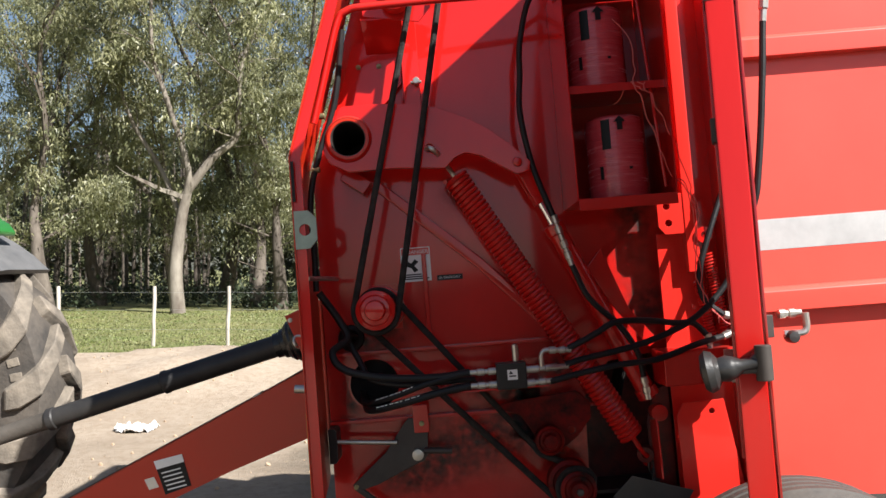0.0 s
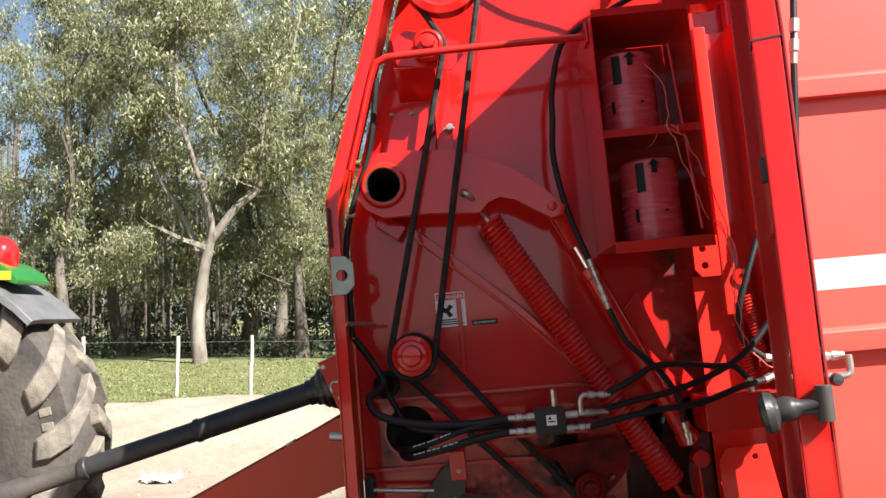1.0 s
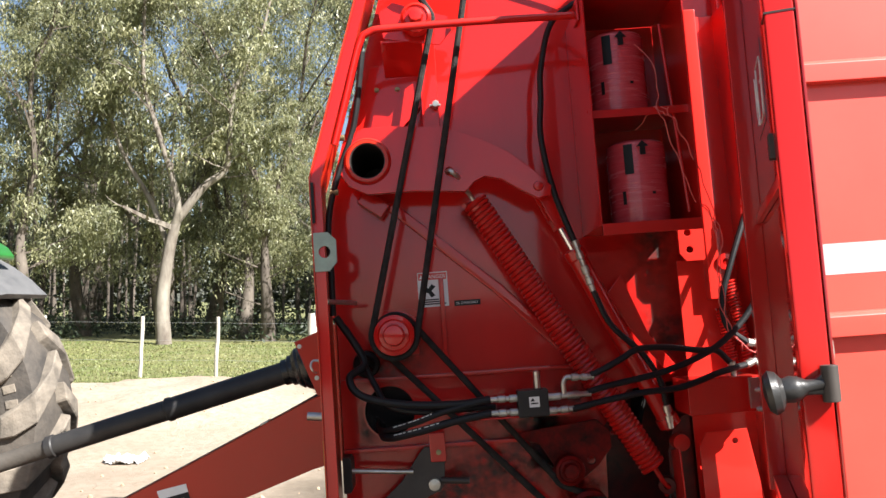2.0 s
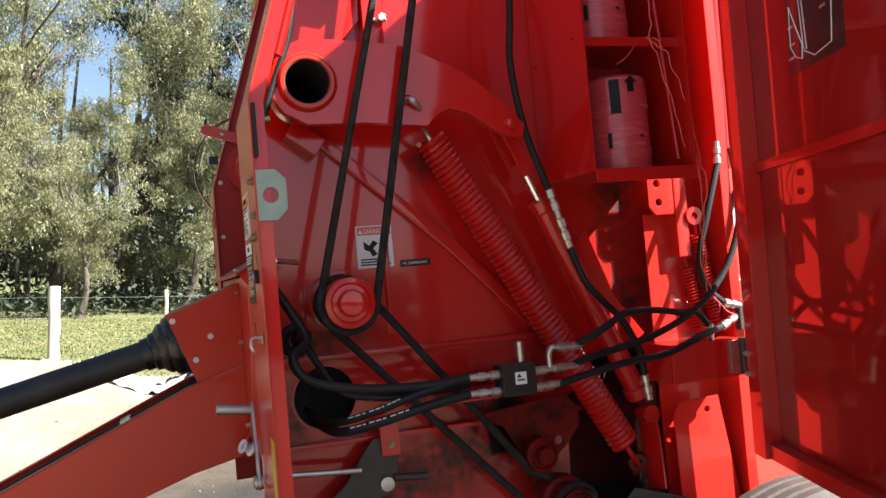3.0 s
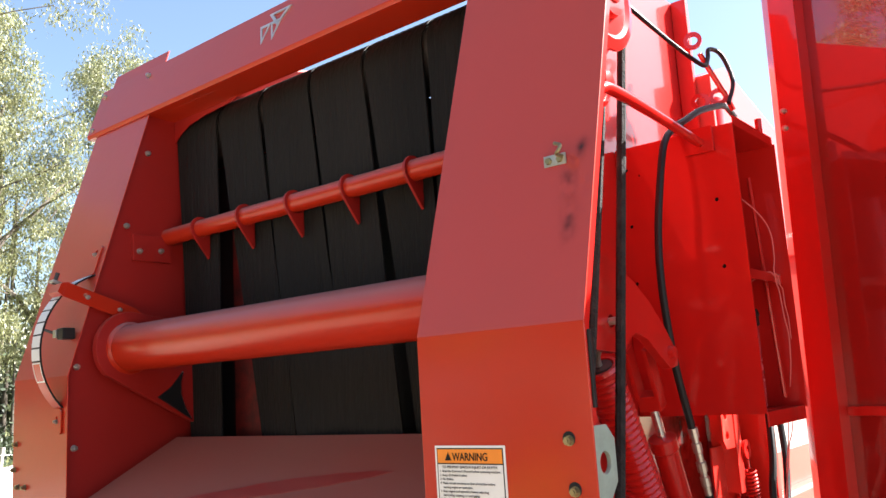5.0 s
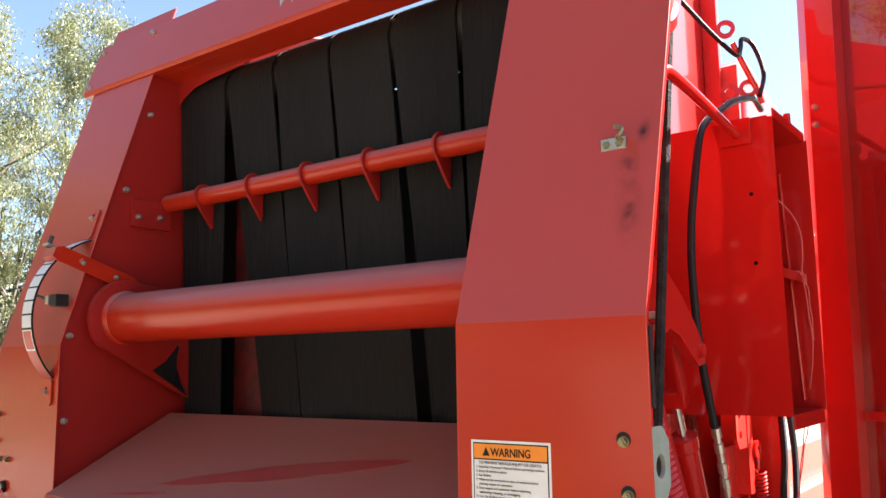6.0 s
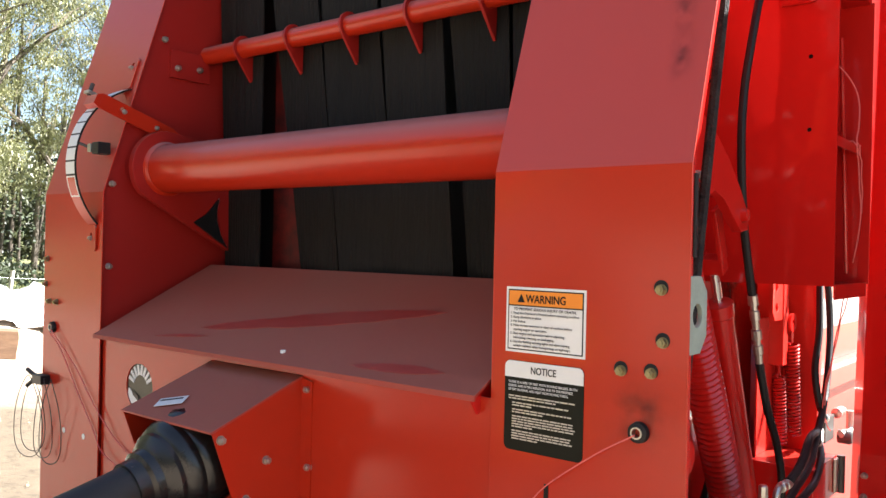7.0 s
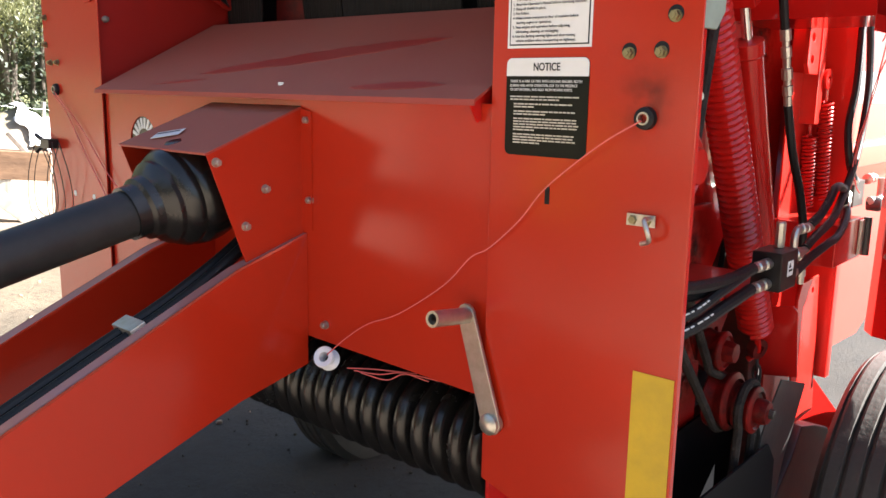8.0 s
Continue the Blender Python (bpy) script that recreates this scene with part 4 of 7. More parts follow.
# decals on the near column, facing forward
DX = FRONT - 0.0006
ACROSS, UP = (0, -1, 0), (0, 0, 1)
warn = part("warning_decal", box(bmesh.new(), DX - 0.0006, DX + 0.0004, 2.592, 2.740, 1.534, 1.640), WHITE, near_col, "white warning decal with an orange head")
for a, b, c, d, mt, nm in ((2.596, 2.736, 1.538, 1.636, INK, "frame_line"), (2.598, 2.734, 1.540, 1.634, WHITE, "paper_field"), (2.598, 2.734, 1.611, 1.634, ORANGE, "orange_band"), (2.598, 2.734, 1.609, 1.611, INK, "rule")):
    k = {"frame_line": 1, "paper_field": 2, "orange_band": 3, "rule": 4}[nm]
    part(nm, box(bmesh.new(), DX - 0.0006 - 0.0004 * k, DX - 0.0006, a, b, c, d), mt, warn)
TX = DX - 0.0026
text_part("heading", "WARNING", 0.0182, (TX, 2.701, 1.6155), ACROSS, UP, INK, warn, wide=0.074, bold=0.012)
part("hazard_triangle", prism(bmesh.new(), [(2.717, 1.6155), (2.703, 1.6155), (2.710, 1.629)], "x", TX - 0.0003, TX), INK, warn)
LINES = ["TO PREVENT SERIOUS INJURY OR DEATH:", "1. Read the Operator's Manual before operating machine.", "2. Keep all shields in place.", "3. No Riders.",
         "4. Make certain everyone is clear of machine before", "    starting engine or operation.", "5. Stop engine and operation before adjusting,", "    lubricating, cleaning, or unclogging.",
         "6. Use the flashing warning lights and slow moving", "    vehicle emblem when transporting on highways."]
for k, words in enumerate(LINES):
    text_part("line", words, 0.0055 if k else 0.0062, (TX, 2.730 - (0.006 if not k else 0), 1.6025 - 0.0066 * k), ACROSS, UP, INK, warn)


def rounded(y0, y1, z0, z1, low, high):
    """The outline of a label with rounded corners."""
    pts = []
    for y, z, r, a in ((y1, z1, high, 0), (y0, z1, high, 90), (y0, z0, low, 180), (y1, z0, low, 270)):
        s, t = (-1 if y == y1 else 1), (-1 if z == z1 else 1)
        if r == 0:
            pts.append((y, z))
        else:
            pts += [(y + s * r + r * math.cos(radians(a + k * 18)), z + t * r + r * math.sin(radians(a + k * 18))) for k in range(6)]
    return pts


notice = part("notice_decal", prism(bmesh.new(), rounded(2.593, 2.740, 1.374, 1.520, 0.010, 0.010), "x", DX - 0.0006, DX + 0.0004), GREEN_INK, near_col, "dark olive notice decal with a white head", bev=0.0)
part("white_band", prism(bmesh.new(), rounded(2.5935, 2.7395, 1.493, 1.5195, 0, 0.0095), "x", DX - 0.0012, DX - 0.0004), WHITE, notice)
text_part("heading", "NOTICE", 0.0160, (TX + 0.0008, 2.690, 1.5012), ACROSS, UP, INK, notice, wide=0.047, bold=0.012)
LINES = ["THERE IS A RISK OF FIRE WITH ROUND BALERS, BOTH", "DURING AND AFTER OPERATION, DUE TO THE PRESENCE", "OF DRY MATERIAL AND HEAT FROM MOVING PARTS."]
for k, words in enumerate(LINES):
    text_part("line", words, 0.0056, (TX + 0.001, 2.732, 1.4835 - 0.0062 * k), ACROSS, UP, WHITE, notice, wide=0.128 - 0.008 * k)
random.seed(5)
z = 1.4615
bm = bmesh.new()
for rows, wide in ((2, 0.126), (2, 0.112), (2, 0.122), (5, 0.124), (4, 0.120)):
    for r in range(rows):
        y = 2.7315 - (0.007 if rows != 2 or wide < 0.126 else 0)
        stop = 2.7315 - wide * (random.uniform(0.3, 0.75) if r == rows - 1 else 1)
        while y > stop + 0.004:
            w = min(random.uniform(0.004, 0.014), y - stop)
            box(bm, DX - 0.0010, DX - 0.0004, y - w, y, z, z + 0.0021)
            y -= w + 0.0016
        z -= 0.0042
    z -= 0.0026
tagged(part("small_print", bm, SILVER, notice), kind="stuff")

# decals on the side wall
SY = 2.7645
danger = part("danger_decal", box(bmesh.new(), -0.184, -0.086, SY - 0.0008, SY, 1.440, 1.553), WHITE, side_wall, "white danger decal with a black pictogram")
part("frame_line", box(bmesh.new(), -0.181, -0.089, SY - 0.0012, SY - 0.0008, 1.528, 1.550), RED_PALED, danger)
text_part("heading", "DANGER", 0.017, (-0.163, SY - 0.0014, 1.5325), (1, 0, 0), UP, WHITE, danger, wide=0.070)
part("hazard_triangle", prism(bmesh.new(), [(-0.178, 1.532), (-0.166, 1.532), (-0.172, 1.545)], "y", SY - 0.0016, SY - 0.0012), WHITE, danger)
bm = prism(bmesh.new(), [(-0.166, 1.512), (-0.150, 1.500), (-0.138, 1.514), (-0.126, 1.505), (-0.140, 1.492), (-0.128, 1.476), (-0.142, 1.470), (-0.150, 1.484), (-0.164, 1.490)], "y", SY - 0.0014, SY - 0.0008)
part("pictogram", bm, INK, danger)
for k in range(3):
    part("printed_bar", box(bmesh.new(), -0.176, -0.094 - 0.012 * k, SY - 0.0012, SY - 0.0008, 1.447 + 0.007 * k, 1.451 + 0.007 * k), INK, danger)
oil = part("oil_decal", box(bmesh.new(), -0.068, 0.017, SY - 0.0008, SY, 1.437, 1.455), INK, side_wall, "small black decal with white words")
text_part("line", "OIL CHAINS DAILY", 0.0105, (-0.063, SY - 0.0012, 1.4425), (1, 0, 0), UP, WHITE, oil, wide=0.072)

# ---- belt drives on the side ----
def pulley(c, r, depth=0.045, hub=0.0, mat=RED, name="pulley"):
    prof = [(0.012, -depth * 0.9), (r * 0.42, -depth * 0.85), (r * 0.45, -depth * 0.55), (r * 0.72, -depth * 0.5), (r * 0.8, -depth * 0.62), (r * 0.98, -depth * 0.5), (r, -depth * 0.42), (r * 0.86, -depth * 0.05),
            (r * 0.86, depth * 0.05), (r, depth * 0.42), (r * 0.98, depth * 0.5), (r * 0.3, depth * 0.5)]
    p = part(name, lathe(bmesh.new(), prof, c, (0, 1, 0), 36), mat, baler)
    if hub:
        part("hub_cap", lathe(bmesh.new(), [(hub * 0.5, -0.05), (hub * 0.85, -0.048), (hub, -0.036), (hub, -0.01)], c, (0, 1, 0), 8 if hub < 0.03 else 28), mat, p)
    return p


def wrap(c, r, a0, a1, y, n=14):
    return [(c[0] + r * math.cos(radians(a0 + (a1 - a0) * k / n)), y, c[1] + r * math.sin(radians(a0 + (a1 - a0) * k / n))) for k in range(n + 1)]


LOW, BIG, IDL = (-0.259, 1.358), (-0.068, 2.545), (-0.129, 2.329)
pulley((LOW[0], 2.560, LOW[1]), 0.061, 0.05, 0.033)
part("shaft_boss", lathe(bmesh.new(), [(0.05, -0.03), (0.047, 0.05), (0.075, 0.06), (0.078, 0.15)], (LOW[0], 2.61, LOW[1]), (0, 1, 0), 28), RED, baler)
pulley((BIG[0], 2.560, BIG[1]), 0.125, 0.05, 0.03)
pulley((IDL[0], 2.560, IDL[1]), 0.048, 0.045, 0.024)
bm = prism(bmesh.new(), [(-0.235, 2.285), (-0.245, 2.37), (-0.20, 2.40), (-0.03, 2.345), (-0.02, 2.30), (-0.06, 2.255), (-0.15, 2.27)], "y", 2.590, 2.598, [(-0.03, 2.315, 0.010)])
part("idler_bracket", bm, RED, baler, bev=0.002)
path = wrap(LOW, 0.068, 172, 350, 2.560) + wrap(BIG, 0.122, -10, 185, 2.560) + wrap(IDL, 0.050, 30, -10, 2.560, 5)
part("drive_belt", sweep(bmesh.new(), path, 0.0102, 8, closed=True), VBELT, baler, "black ribbed drive belt")
LO2, IDL2 = (0.300, 0.775), (0.249, 0.906)
pulley((LO2[0], 2.665, LO2[1]), 0.070, 0.05, 0.03, OILY_SHADE)
pulley((IDL2[0], 2.672, IDL2[1]), 0.046, 0.045, 0.026, OILY_SHADE)
pulley((0.318, 2.612, 0.762), 0.056, 0.04, 0.030, OILY_SHADE)
part("hub_nut", lathe(bmesh.new(), [(0.003, -0.02), (0.011, -0.018), (0.013, 0.0), (0.013, 0.02)], (0.318, 2.57, 0.762), (0, 1, 0), 6), DARK_PLATE, baler)
part("drive_belt", sweep(bmesh.new(), wrap((0.318, 0.762), 0.060, 30, 215, 2.612) + wrap((0.28, 0.45), 0.060, 215, 390, 2.612), 0.0105, 8, closed=True), VBELT, baler, "black pickup drive belt")
path = wrap(LOW, 0.062, 45, 225, 2.645) + wrap(LO2, 0.070, 225, 380, 2.665) + wrap(IDL2, 0.052, 250, 200, 2.668, 5)
part("drive_belt", sweep(bmesh.new(), path, 0.0102, 8, closed=True), VBELT, baler, "black lower drive belt")
bm = prism(bmesh.new(), [(0.064, 1.020), (0.20, 1.035), (0.349, 1.050), (0.392, 1.012), (0.392, 0.960), (0.345, 0.905), (0.285, 0.862), (0.232, 0.875), (0.164, 0.985)], "y", 2.705, 2.713, [(0.325, 0.925, 0.012)])
part("idler_bracket", bm, OILY_SHADE, baler, bev=0.003)

# clutch lever and its rod
bm = prism(bmesh.new(), [(-0.388, 0.803), (-0.273, 0.901), (-0.212, 0.985), (-0.195, 1.003), (-0.150, 1.0), (-0.134, 0.962), (-0.140, 0.885), (-0.152, 0.865), (-0.188, 0.852), (-0.303, 0.801), (-0.360, 0.785), (-0.378, 0.786)], "y", 2.700, 2.710, [(-0.171, 0.887, 0.012)])
lever = part("clutch_lever", bm, DARK_PLATE, baler, "dark bare steel clutch lever", bev=0.003)
bm = prism(bmesh.new(), [(-0.178, 0.955), (-0.180, 1.045), (-0.130, 1.045), (-0.128, 0.955)], "y", 2.688, 2.698)
tab = part("lever_tab", bm, RED, baler, bev=0.006)
bolt(tab, (-0.152, 2.687, 0.985), (0, -1, 0), BOLT_Y)
bolt(lever, (-0.376, 2.699, 0.797), (0, -1, 0), BOLT_Y)
part("lever_link", cyl(bmesh.new(), (-0.376, 2.705, 0.795), (-0.27, 2.715, 0.705), 0.010, seg=10), DARK_PLATE, lever)
part("lever_pin", lathe(bmesh.new(), [(0.004, -0.016), (0.018, -0.014), (0.019, 0.012)], (-0.171, 2.697, 0.887), (0, 1, 0), 24), STEEL, lever)
part("adjuster_rod", cyl(bmesh.new(), (-0.445, 2.69, 0.948), (-0.235, 2.69, 0.931), 0.0075, seg=12), STEEL, baler)
part("adjuster_rod", cyl(bmesh.new(), (-0.150, 2.697, 0.898), (-0.062, 2.697, 0.890), 0.010, seg=12), DARK_PLATE, baler)
part("rod_bracket", prism(bmesh.new(), [(-0.452, 0.88), (-0.452, 0.99), (-0.432, 0.99), (-0.424, 0.98), (-0.424, 0.89), (-0.432, 0.88)], "y", 2.675, 2.765), BLACK, baler, bev=0.003)

# ---- tension spring and cylinder ----
S0, S1 = Vector((0.014, 2.672, 1.768)), Vector((0.509, 2.680, 0.900))
spring = part("tension_spring", coil(bmesh.new(), S0, S1, 0.0355, 0.0080, 63, per=14, seg=6), RED, baler, "long red painted coil spring")
d = (S1 - S0).normalized()
part("spring_hook", sweep(bmesh.new(), smooth_path([S0 + d * 0.03, S0 - d * 0.015, (-0.018, 2.64, 1.812), (-0.036, 2.588, 1.834), (-0.058, 2.580, 1.850), (-0.066, 2.60, 1.850), (-0.060, 2.64, 1.842)], 5), 0.008, 8), STEEL, spring)
part("spring_plug", cyl(bmesh.new(), S0 + d * 0.005, S0 + d * 0.09, 0.027, seg=18), DARK_PLATE, spring)
part("spring_hook", sweep(bmesh.new(), smooth_path([S1 - d * 0.03, S1 + d * 0.02, S1 + d * 0.06, (0.560, 2.69, 0.82), (0.552, 2.71, 0.80)], 5), 0.008, 8), RED, spring)
part("anchor_ring", lathe(bmesh.new(), [(0.012, -0.012), (0.026, -0.012), (0.028, 0.0), (0.026, 0.012), (0.012, 0.012)], (0.552, 2.688, 0.836), (0.35, 1, 0.2), 20, close=True), GREASY_SHADE, spring)
for k in range(5):
    c = Vector((0.566 + 0.006 * k, 2.690, 0.795 - 0.030 * k))
    turn = Matrix.Rotation(radians(90 * (k % 2) + 20), 4, "Z")
    part("chain_link", sweep(bmesh.new(), [c + turn @ Vector((0.0095 * math.cos(t), 0, 0.021 * math.sin(t))) for t in np.linspace(0, 2 * math.pi, 15)[:-1]], 0.0036, 6, closed=True), DARK_PLATE, spring)
C0, C1 = Vector((0.234, 2.683, 1.772)), Vector((0.600, 2.693, 0.972))
d = (C1 - C0).normalized()
cylinder = part("hydraulic_cylinder", lathe(bmesh.new(), [(0.022, 0.20), (0.034, 0.205), (0.034, 0.235), (0.030, 0.24), (0.030, 0.80), (0.036, 0.80), (0.036, 0.83), (0.02, 0.84)], C0, d, 24), RED, baler, "red hydraulic cylinder with a chromed rod")
part("piston_rod", cyl(bmesh.new(), C0 + d * 0.10, C0 + d * 0.21, 0.0115, seg=16), CHROME, cylinder)
bm = bmesh.new()
for s in (-1, 1):
    box(bm, -0.022, 0.022, s * 0.024 - 0.006, s * 0.024 + 0.006, -0.035, 0.095, Matrix.Translation(C0) @ turned(d))
box(bm, -0.020, 0.020, -0.028, 0.028, 0.085, 0.125, Matrix.Translation(C0) @ turned(d))
part("clevis", bm, RED, cylinder, bev=0.004)
part("base_eye", lathe(bmesh.new(), [(0.012, -0.022), (0.026, -0.022), (0.028, 0.0), (0.026, 0.03)], C1 + d * 0.01, (0, 1, 0), 20), RED, cylinder)

# ---- twine box ----
BX0, BX1, BY0, BZ0, BZ1 = 0.372, 0.662, 2.446, 1.634, 2.330
slots = [(2.735, 2.27, 0.0045), (2.70, 2.25, 0.003), (2.735, 2.12, 0.005), (2.735, 1.97, 0.005), (2.505, 2.15, 0.005), (2.505, 1.985, 0.005)]
bm = prism(bmesh.new(), [(BY0, BZ0), (BY0, BZ1), (2.762, BZ1), (2.762, BZ0)], "x", BX0 - 0.004, BX0, slots)
tbox = part("twine_box", bm, RED, baler, "red sheet twine box with two shelves")
for nm, a in (("bottom", (BX0, BX1, BY0, 2.762, BZ0, BZ0 + 0.004)), ("top", (BX0, BX1, BY0, 2.762, BZ1 - 0.004, BZ1)), ("rear_cheek", (BX1 - 0.004, BX1, BY0 - 0.008, 2.762, BZ0, BZ1)),
              ("shelf", (BX0, BX1, BY0 + 0.02, 2.762, 1.975, 1.979)), ("bottom_lip", (BX0, BX1, BY0 - 0.002, BY0 + 0.002, BZ0 - 0.03, BZ0 + 0.004)),
              ("shelf_lip", (BX0, BX1, BY0 + 0.018, BY0 + 0.022, 1.955, 1.979)), ("top_lip", (BX0, BX1, BY0 - 0.002, BY0 + 0.002, BZ1 - 0.004, BZ1 + 0.02))):
    part(nm, box(bmesh.new(), *a), RED, tbox, bev=0.001)
# Black plates added behind the slots for the shade inside the box.
for y, z, r in slots:
    part("slot_backing", box(bmesh.new(), BX0 + 0.001, BX0 + 0.003, y - 0.014, y + 0.014, z - 0.014, z + 0.014), TAR, tbox)
part("guide_wire", cyl(bmesh.new(), (0.606, 2.50, 2.24), (0.640, 2.485, 1.66), 0.005, seg=10), RED, tbox)
part("rail_foot", box(bmesh.new(), 0.359, 0.367, 2.495, 2.570, 2.27, 2.335), RED, tbox, bev=0.003)
rail = [(0.366, 2.53, 2.297), (0.10, 2.50, 2.288), (-0.20, 2.465, 2.272), (-0.272, 2.462, 2.262), (-0.305, 2.464, 2.225), (-0.355, 2.466, 2.06), (-0.395, 2.468, 1.93)]
part("hand_rail", sweep(bmesh.new(), smooth_path(rail), 0.0115, 12), RED, baler, "bent red tubular hand rail")

# posts and plates behind the box
for nm, a in (("rear_post", (0.735, 0.775, 2.66, 2.734, 1.40, 2.34)), ("post_web", (0.774, 0.89, 2.735, 2.741, 0.70, 2.34)), ("rear_post", (0.852, 0.885, 2.60, 2.76, 0.70, 2.34)), ("rear_edge", (0.866, 0.886, 2.715, 2.764, 2.341, 2.92))):
    part(nm, box(bmesh.new(), *a), RED_SUNLIT, baler, bev=0.004)
bm = prism(bmesh.new(), [(0.745, 1.525), (0.745, 1.655), (0.675, 1.655), (0.652, 1.63), (0.652, 1.55), (0.672, 1.525)], "y", 2.664, 2.676, [(0.685, 1.561, 0.011), (0.682, 1.615, 0.011)])
part("lock_plate", bm, RED_SUNLIT, baler, "red plate with two holes", bev=0.002)
bm = prism(bmesh.new(), [(0.655, 0.60), (0.650, 1.53), (0.745, 1.53), (0.862, 1.20), (0.862, 0.60)], "y", 2.700, 2.706)
part("axle_plate", bm, RED_SUNLIT, baler, bev=0.002)
bm = prism(bmesh.new(), [(0.652, 0.60), (0.645, 0.955), (0.668, 0.995), (0.795, 1.0), (0.858, 0.60)], "y", 2.627, 2.633, [(0.755, 0.965, 0.009)])
part("axle_plate", bm, RED_SUNLIT, baler, bev=0.002)
bm = prism(bmesh.new(), [(0.575, 0.60), (0.570, 0.93), (0.60, 1.03), (0.648, 1.05), (0.648, 0.60)], "y", 2.712, 2.720)
part("cylinder_bracket", bm, GREASY_SHADE, baler, bev=0.002)
# Added dark sheet that blocks the view through and darkens the recess.
part("shade_screen", box(bmesh.new(), 0.640, 0.646, 2.722, 3.40, 0.25, 1.13), GREASY_SHADE, baler)
part("anchor_plate", prism(bmesh.new(), [(2.590, 0.775), (2.603, 0.940), (2.615, 0.955), (2.70, 0.940), (2.685, 0.76)], "x", 0.575, 0.581), RED, baler, bev=0.002)
bm = prism(bmesh.new(), [(0.47, 1.50), (0.42, 1.44), (0.50, 1.30), (0.60, 1.17), (0.63, 1.19), (0.545, 1.30)], "y", 2.715, 2.721)
part("link_plate", bm, RED, baler, bev=0.003)
bm = box(bmesh.new(), 0.60, 0.820, 2.540, 2.70, 1.060, 1.165)
bracket = part("hinge_bracket", bm, RED, baler, bev=0.004)
part("hinge_strap", box(bmesh.new(), 0.780, 0.811, 2.532, 2.539, 1.070, 1.160), STEEL, bracket, bev=0.002)
part("hinge_barrel", cyl(bmesh.new(), (0.823, 2.530, 1.065), (0.823, 2.530, 1.165), 0.011, seg=14), DARK_PLATE, bracket)
part("hinge_barrel", cyl(bmesh.new(), (0.80, 2.515, 2.37), (0.80, 2.515, 2.45), 0.010, seg=14), RED, baler)
part("top_bracket", box(bmesh.new(), 0.61, 0.79, 2.52, 2.60, 2.365, 2.405), RED, baler, bev=0.004)
for a, b, r, w, n in (((0.795, 2.655, 1.46), (0.833, 2.655, 1.20), 0.017, 0.0035, 26), ((0.770, 2.68, 1.37), (0.795, 2.68, 1.18), 0.016, 0.0035, 20)):
    sp = part("return_spring", coil(bmesh.new(), a, b, r, w, n, per=10, seg=5), RED, baler)
    a, b = Vector(a), Vector(b)
    part("spring_end", sweep(bmesh.new(), [a, a + Vector((-0.004, 0, 0.03)), a + Vector((-0.006, 0, 0.055))], 0.004, 6), RED, sp)
part("spring_eye", lathe(bmesh.new(), [(0.010, -0.004), (0.026, -0.004), (0.026, 0.004), (0.010, 0.004)], (0.79, 2.655, 1.515), (0, 1, 0), 20, close=True), RED, baler)
for c in ((0.664, 2.629, 2.687), (0.722, 2.593, 2.521), (0.682, 2.633, 2.506)):
    part("eye_ring", lathe(bmesh.new(), [(0.014, -0.005), (0.026, -0.005), (0.026, 0.005), (0.014, 0.005)], c, (1, 0.3, 0), 20, close=True), RED, baler)
part("top_lever", sweep(bmesh.new(), [(0.655, 2.61, 2.64), (0.679, 2.601, 2.605), (0.733, 2.573, 2.515), (0.75, 2.565, 2.48)], 0.008, 8), RED, baler)

# ---- valve block and hoses ----
bm = box(bmesh.new(), 0.091, 0.180, 2.490, 2.550, 1.095, 1.173)
valve = part("valve_block", bm, BLACK, baler, "black hydraulic valve block with a small white plate", bev=0.004)
plate_w = part("valve_plate", box(bmesh.new(), 0.123, 0.153, 2.4892, 2.4902, 1.123, 1.153), WHITE, valve)
part("printed_bar", box(bmesh.new(), 0.128, 0.148, 2.4886, 2.4892, 1.132, 1.136), INK, plate_w)
part("printed_bar", prism(bmesh.new(), [(0.127, 1.140), (0.140, 1.140), (0.1335, 1.150)], "y", 2.4886, 2.4892), INK, plate_w)
part("valve_cap", lathe(bmesh.new(), [(0.008, 0), (0.010, 0.002), (0.010, 0.05), (0.007, 0.053)], (0.153, 2.52, 1.173), (0, 0, 1), 8), STEEL, valve)
part("mount_bar", box(bmesh.new(), -0.02, 0.25, 2.551, 2.765, 1.088, 1.094), RED, baler, bev=0.002)


def fitting(p, q, r=0.0085):
    p, q = Vector(p), Vector(q)
    n = (q - p).length
    return part("hose_fitting", lathe(bmesh.new(), [(r, 0), (r * 1.35, 0.002), (r * 1.35, n * 0.3), (r * 0.95, n * 0.32), (r * 0.95, n * 0.45), (r * 1.3, n * 0.47), (r * 1.3, n * 0.72), (r, n * 0.75), (r, n)], p, q - p, 10), STEEL, baler)


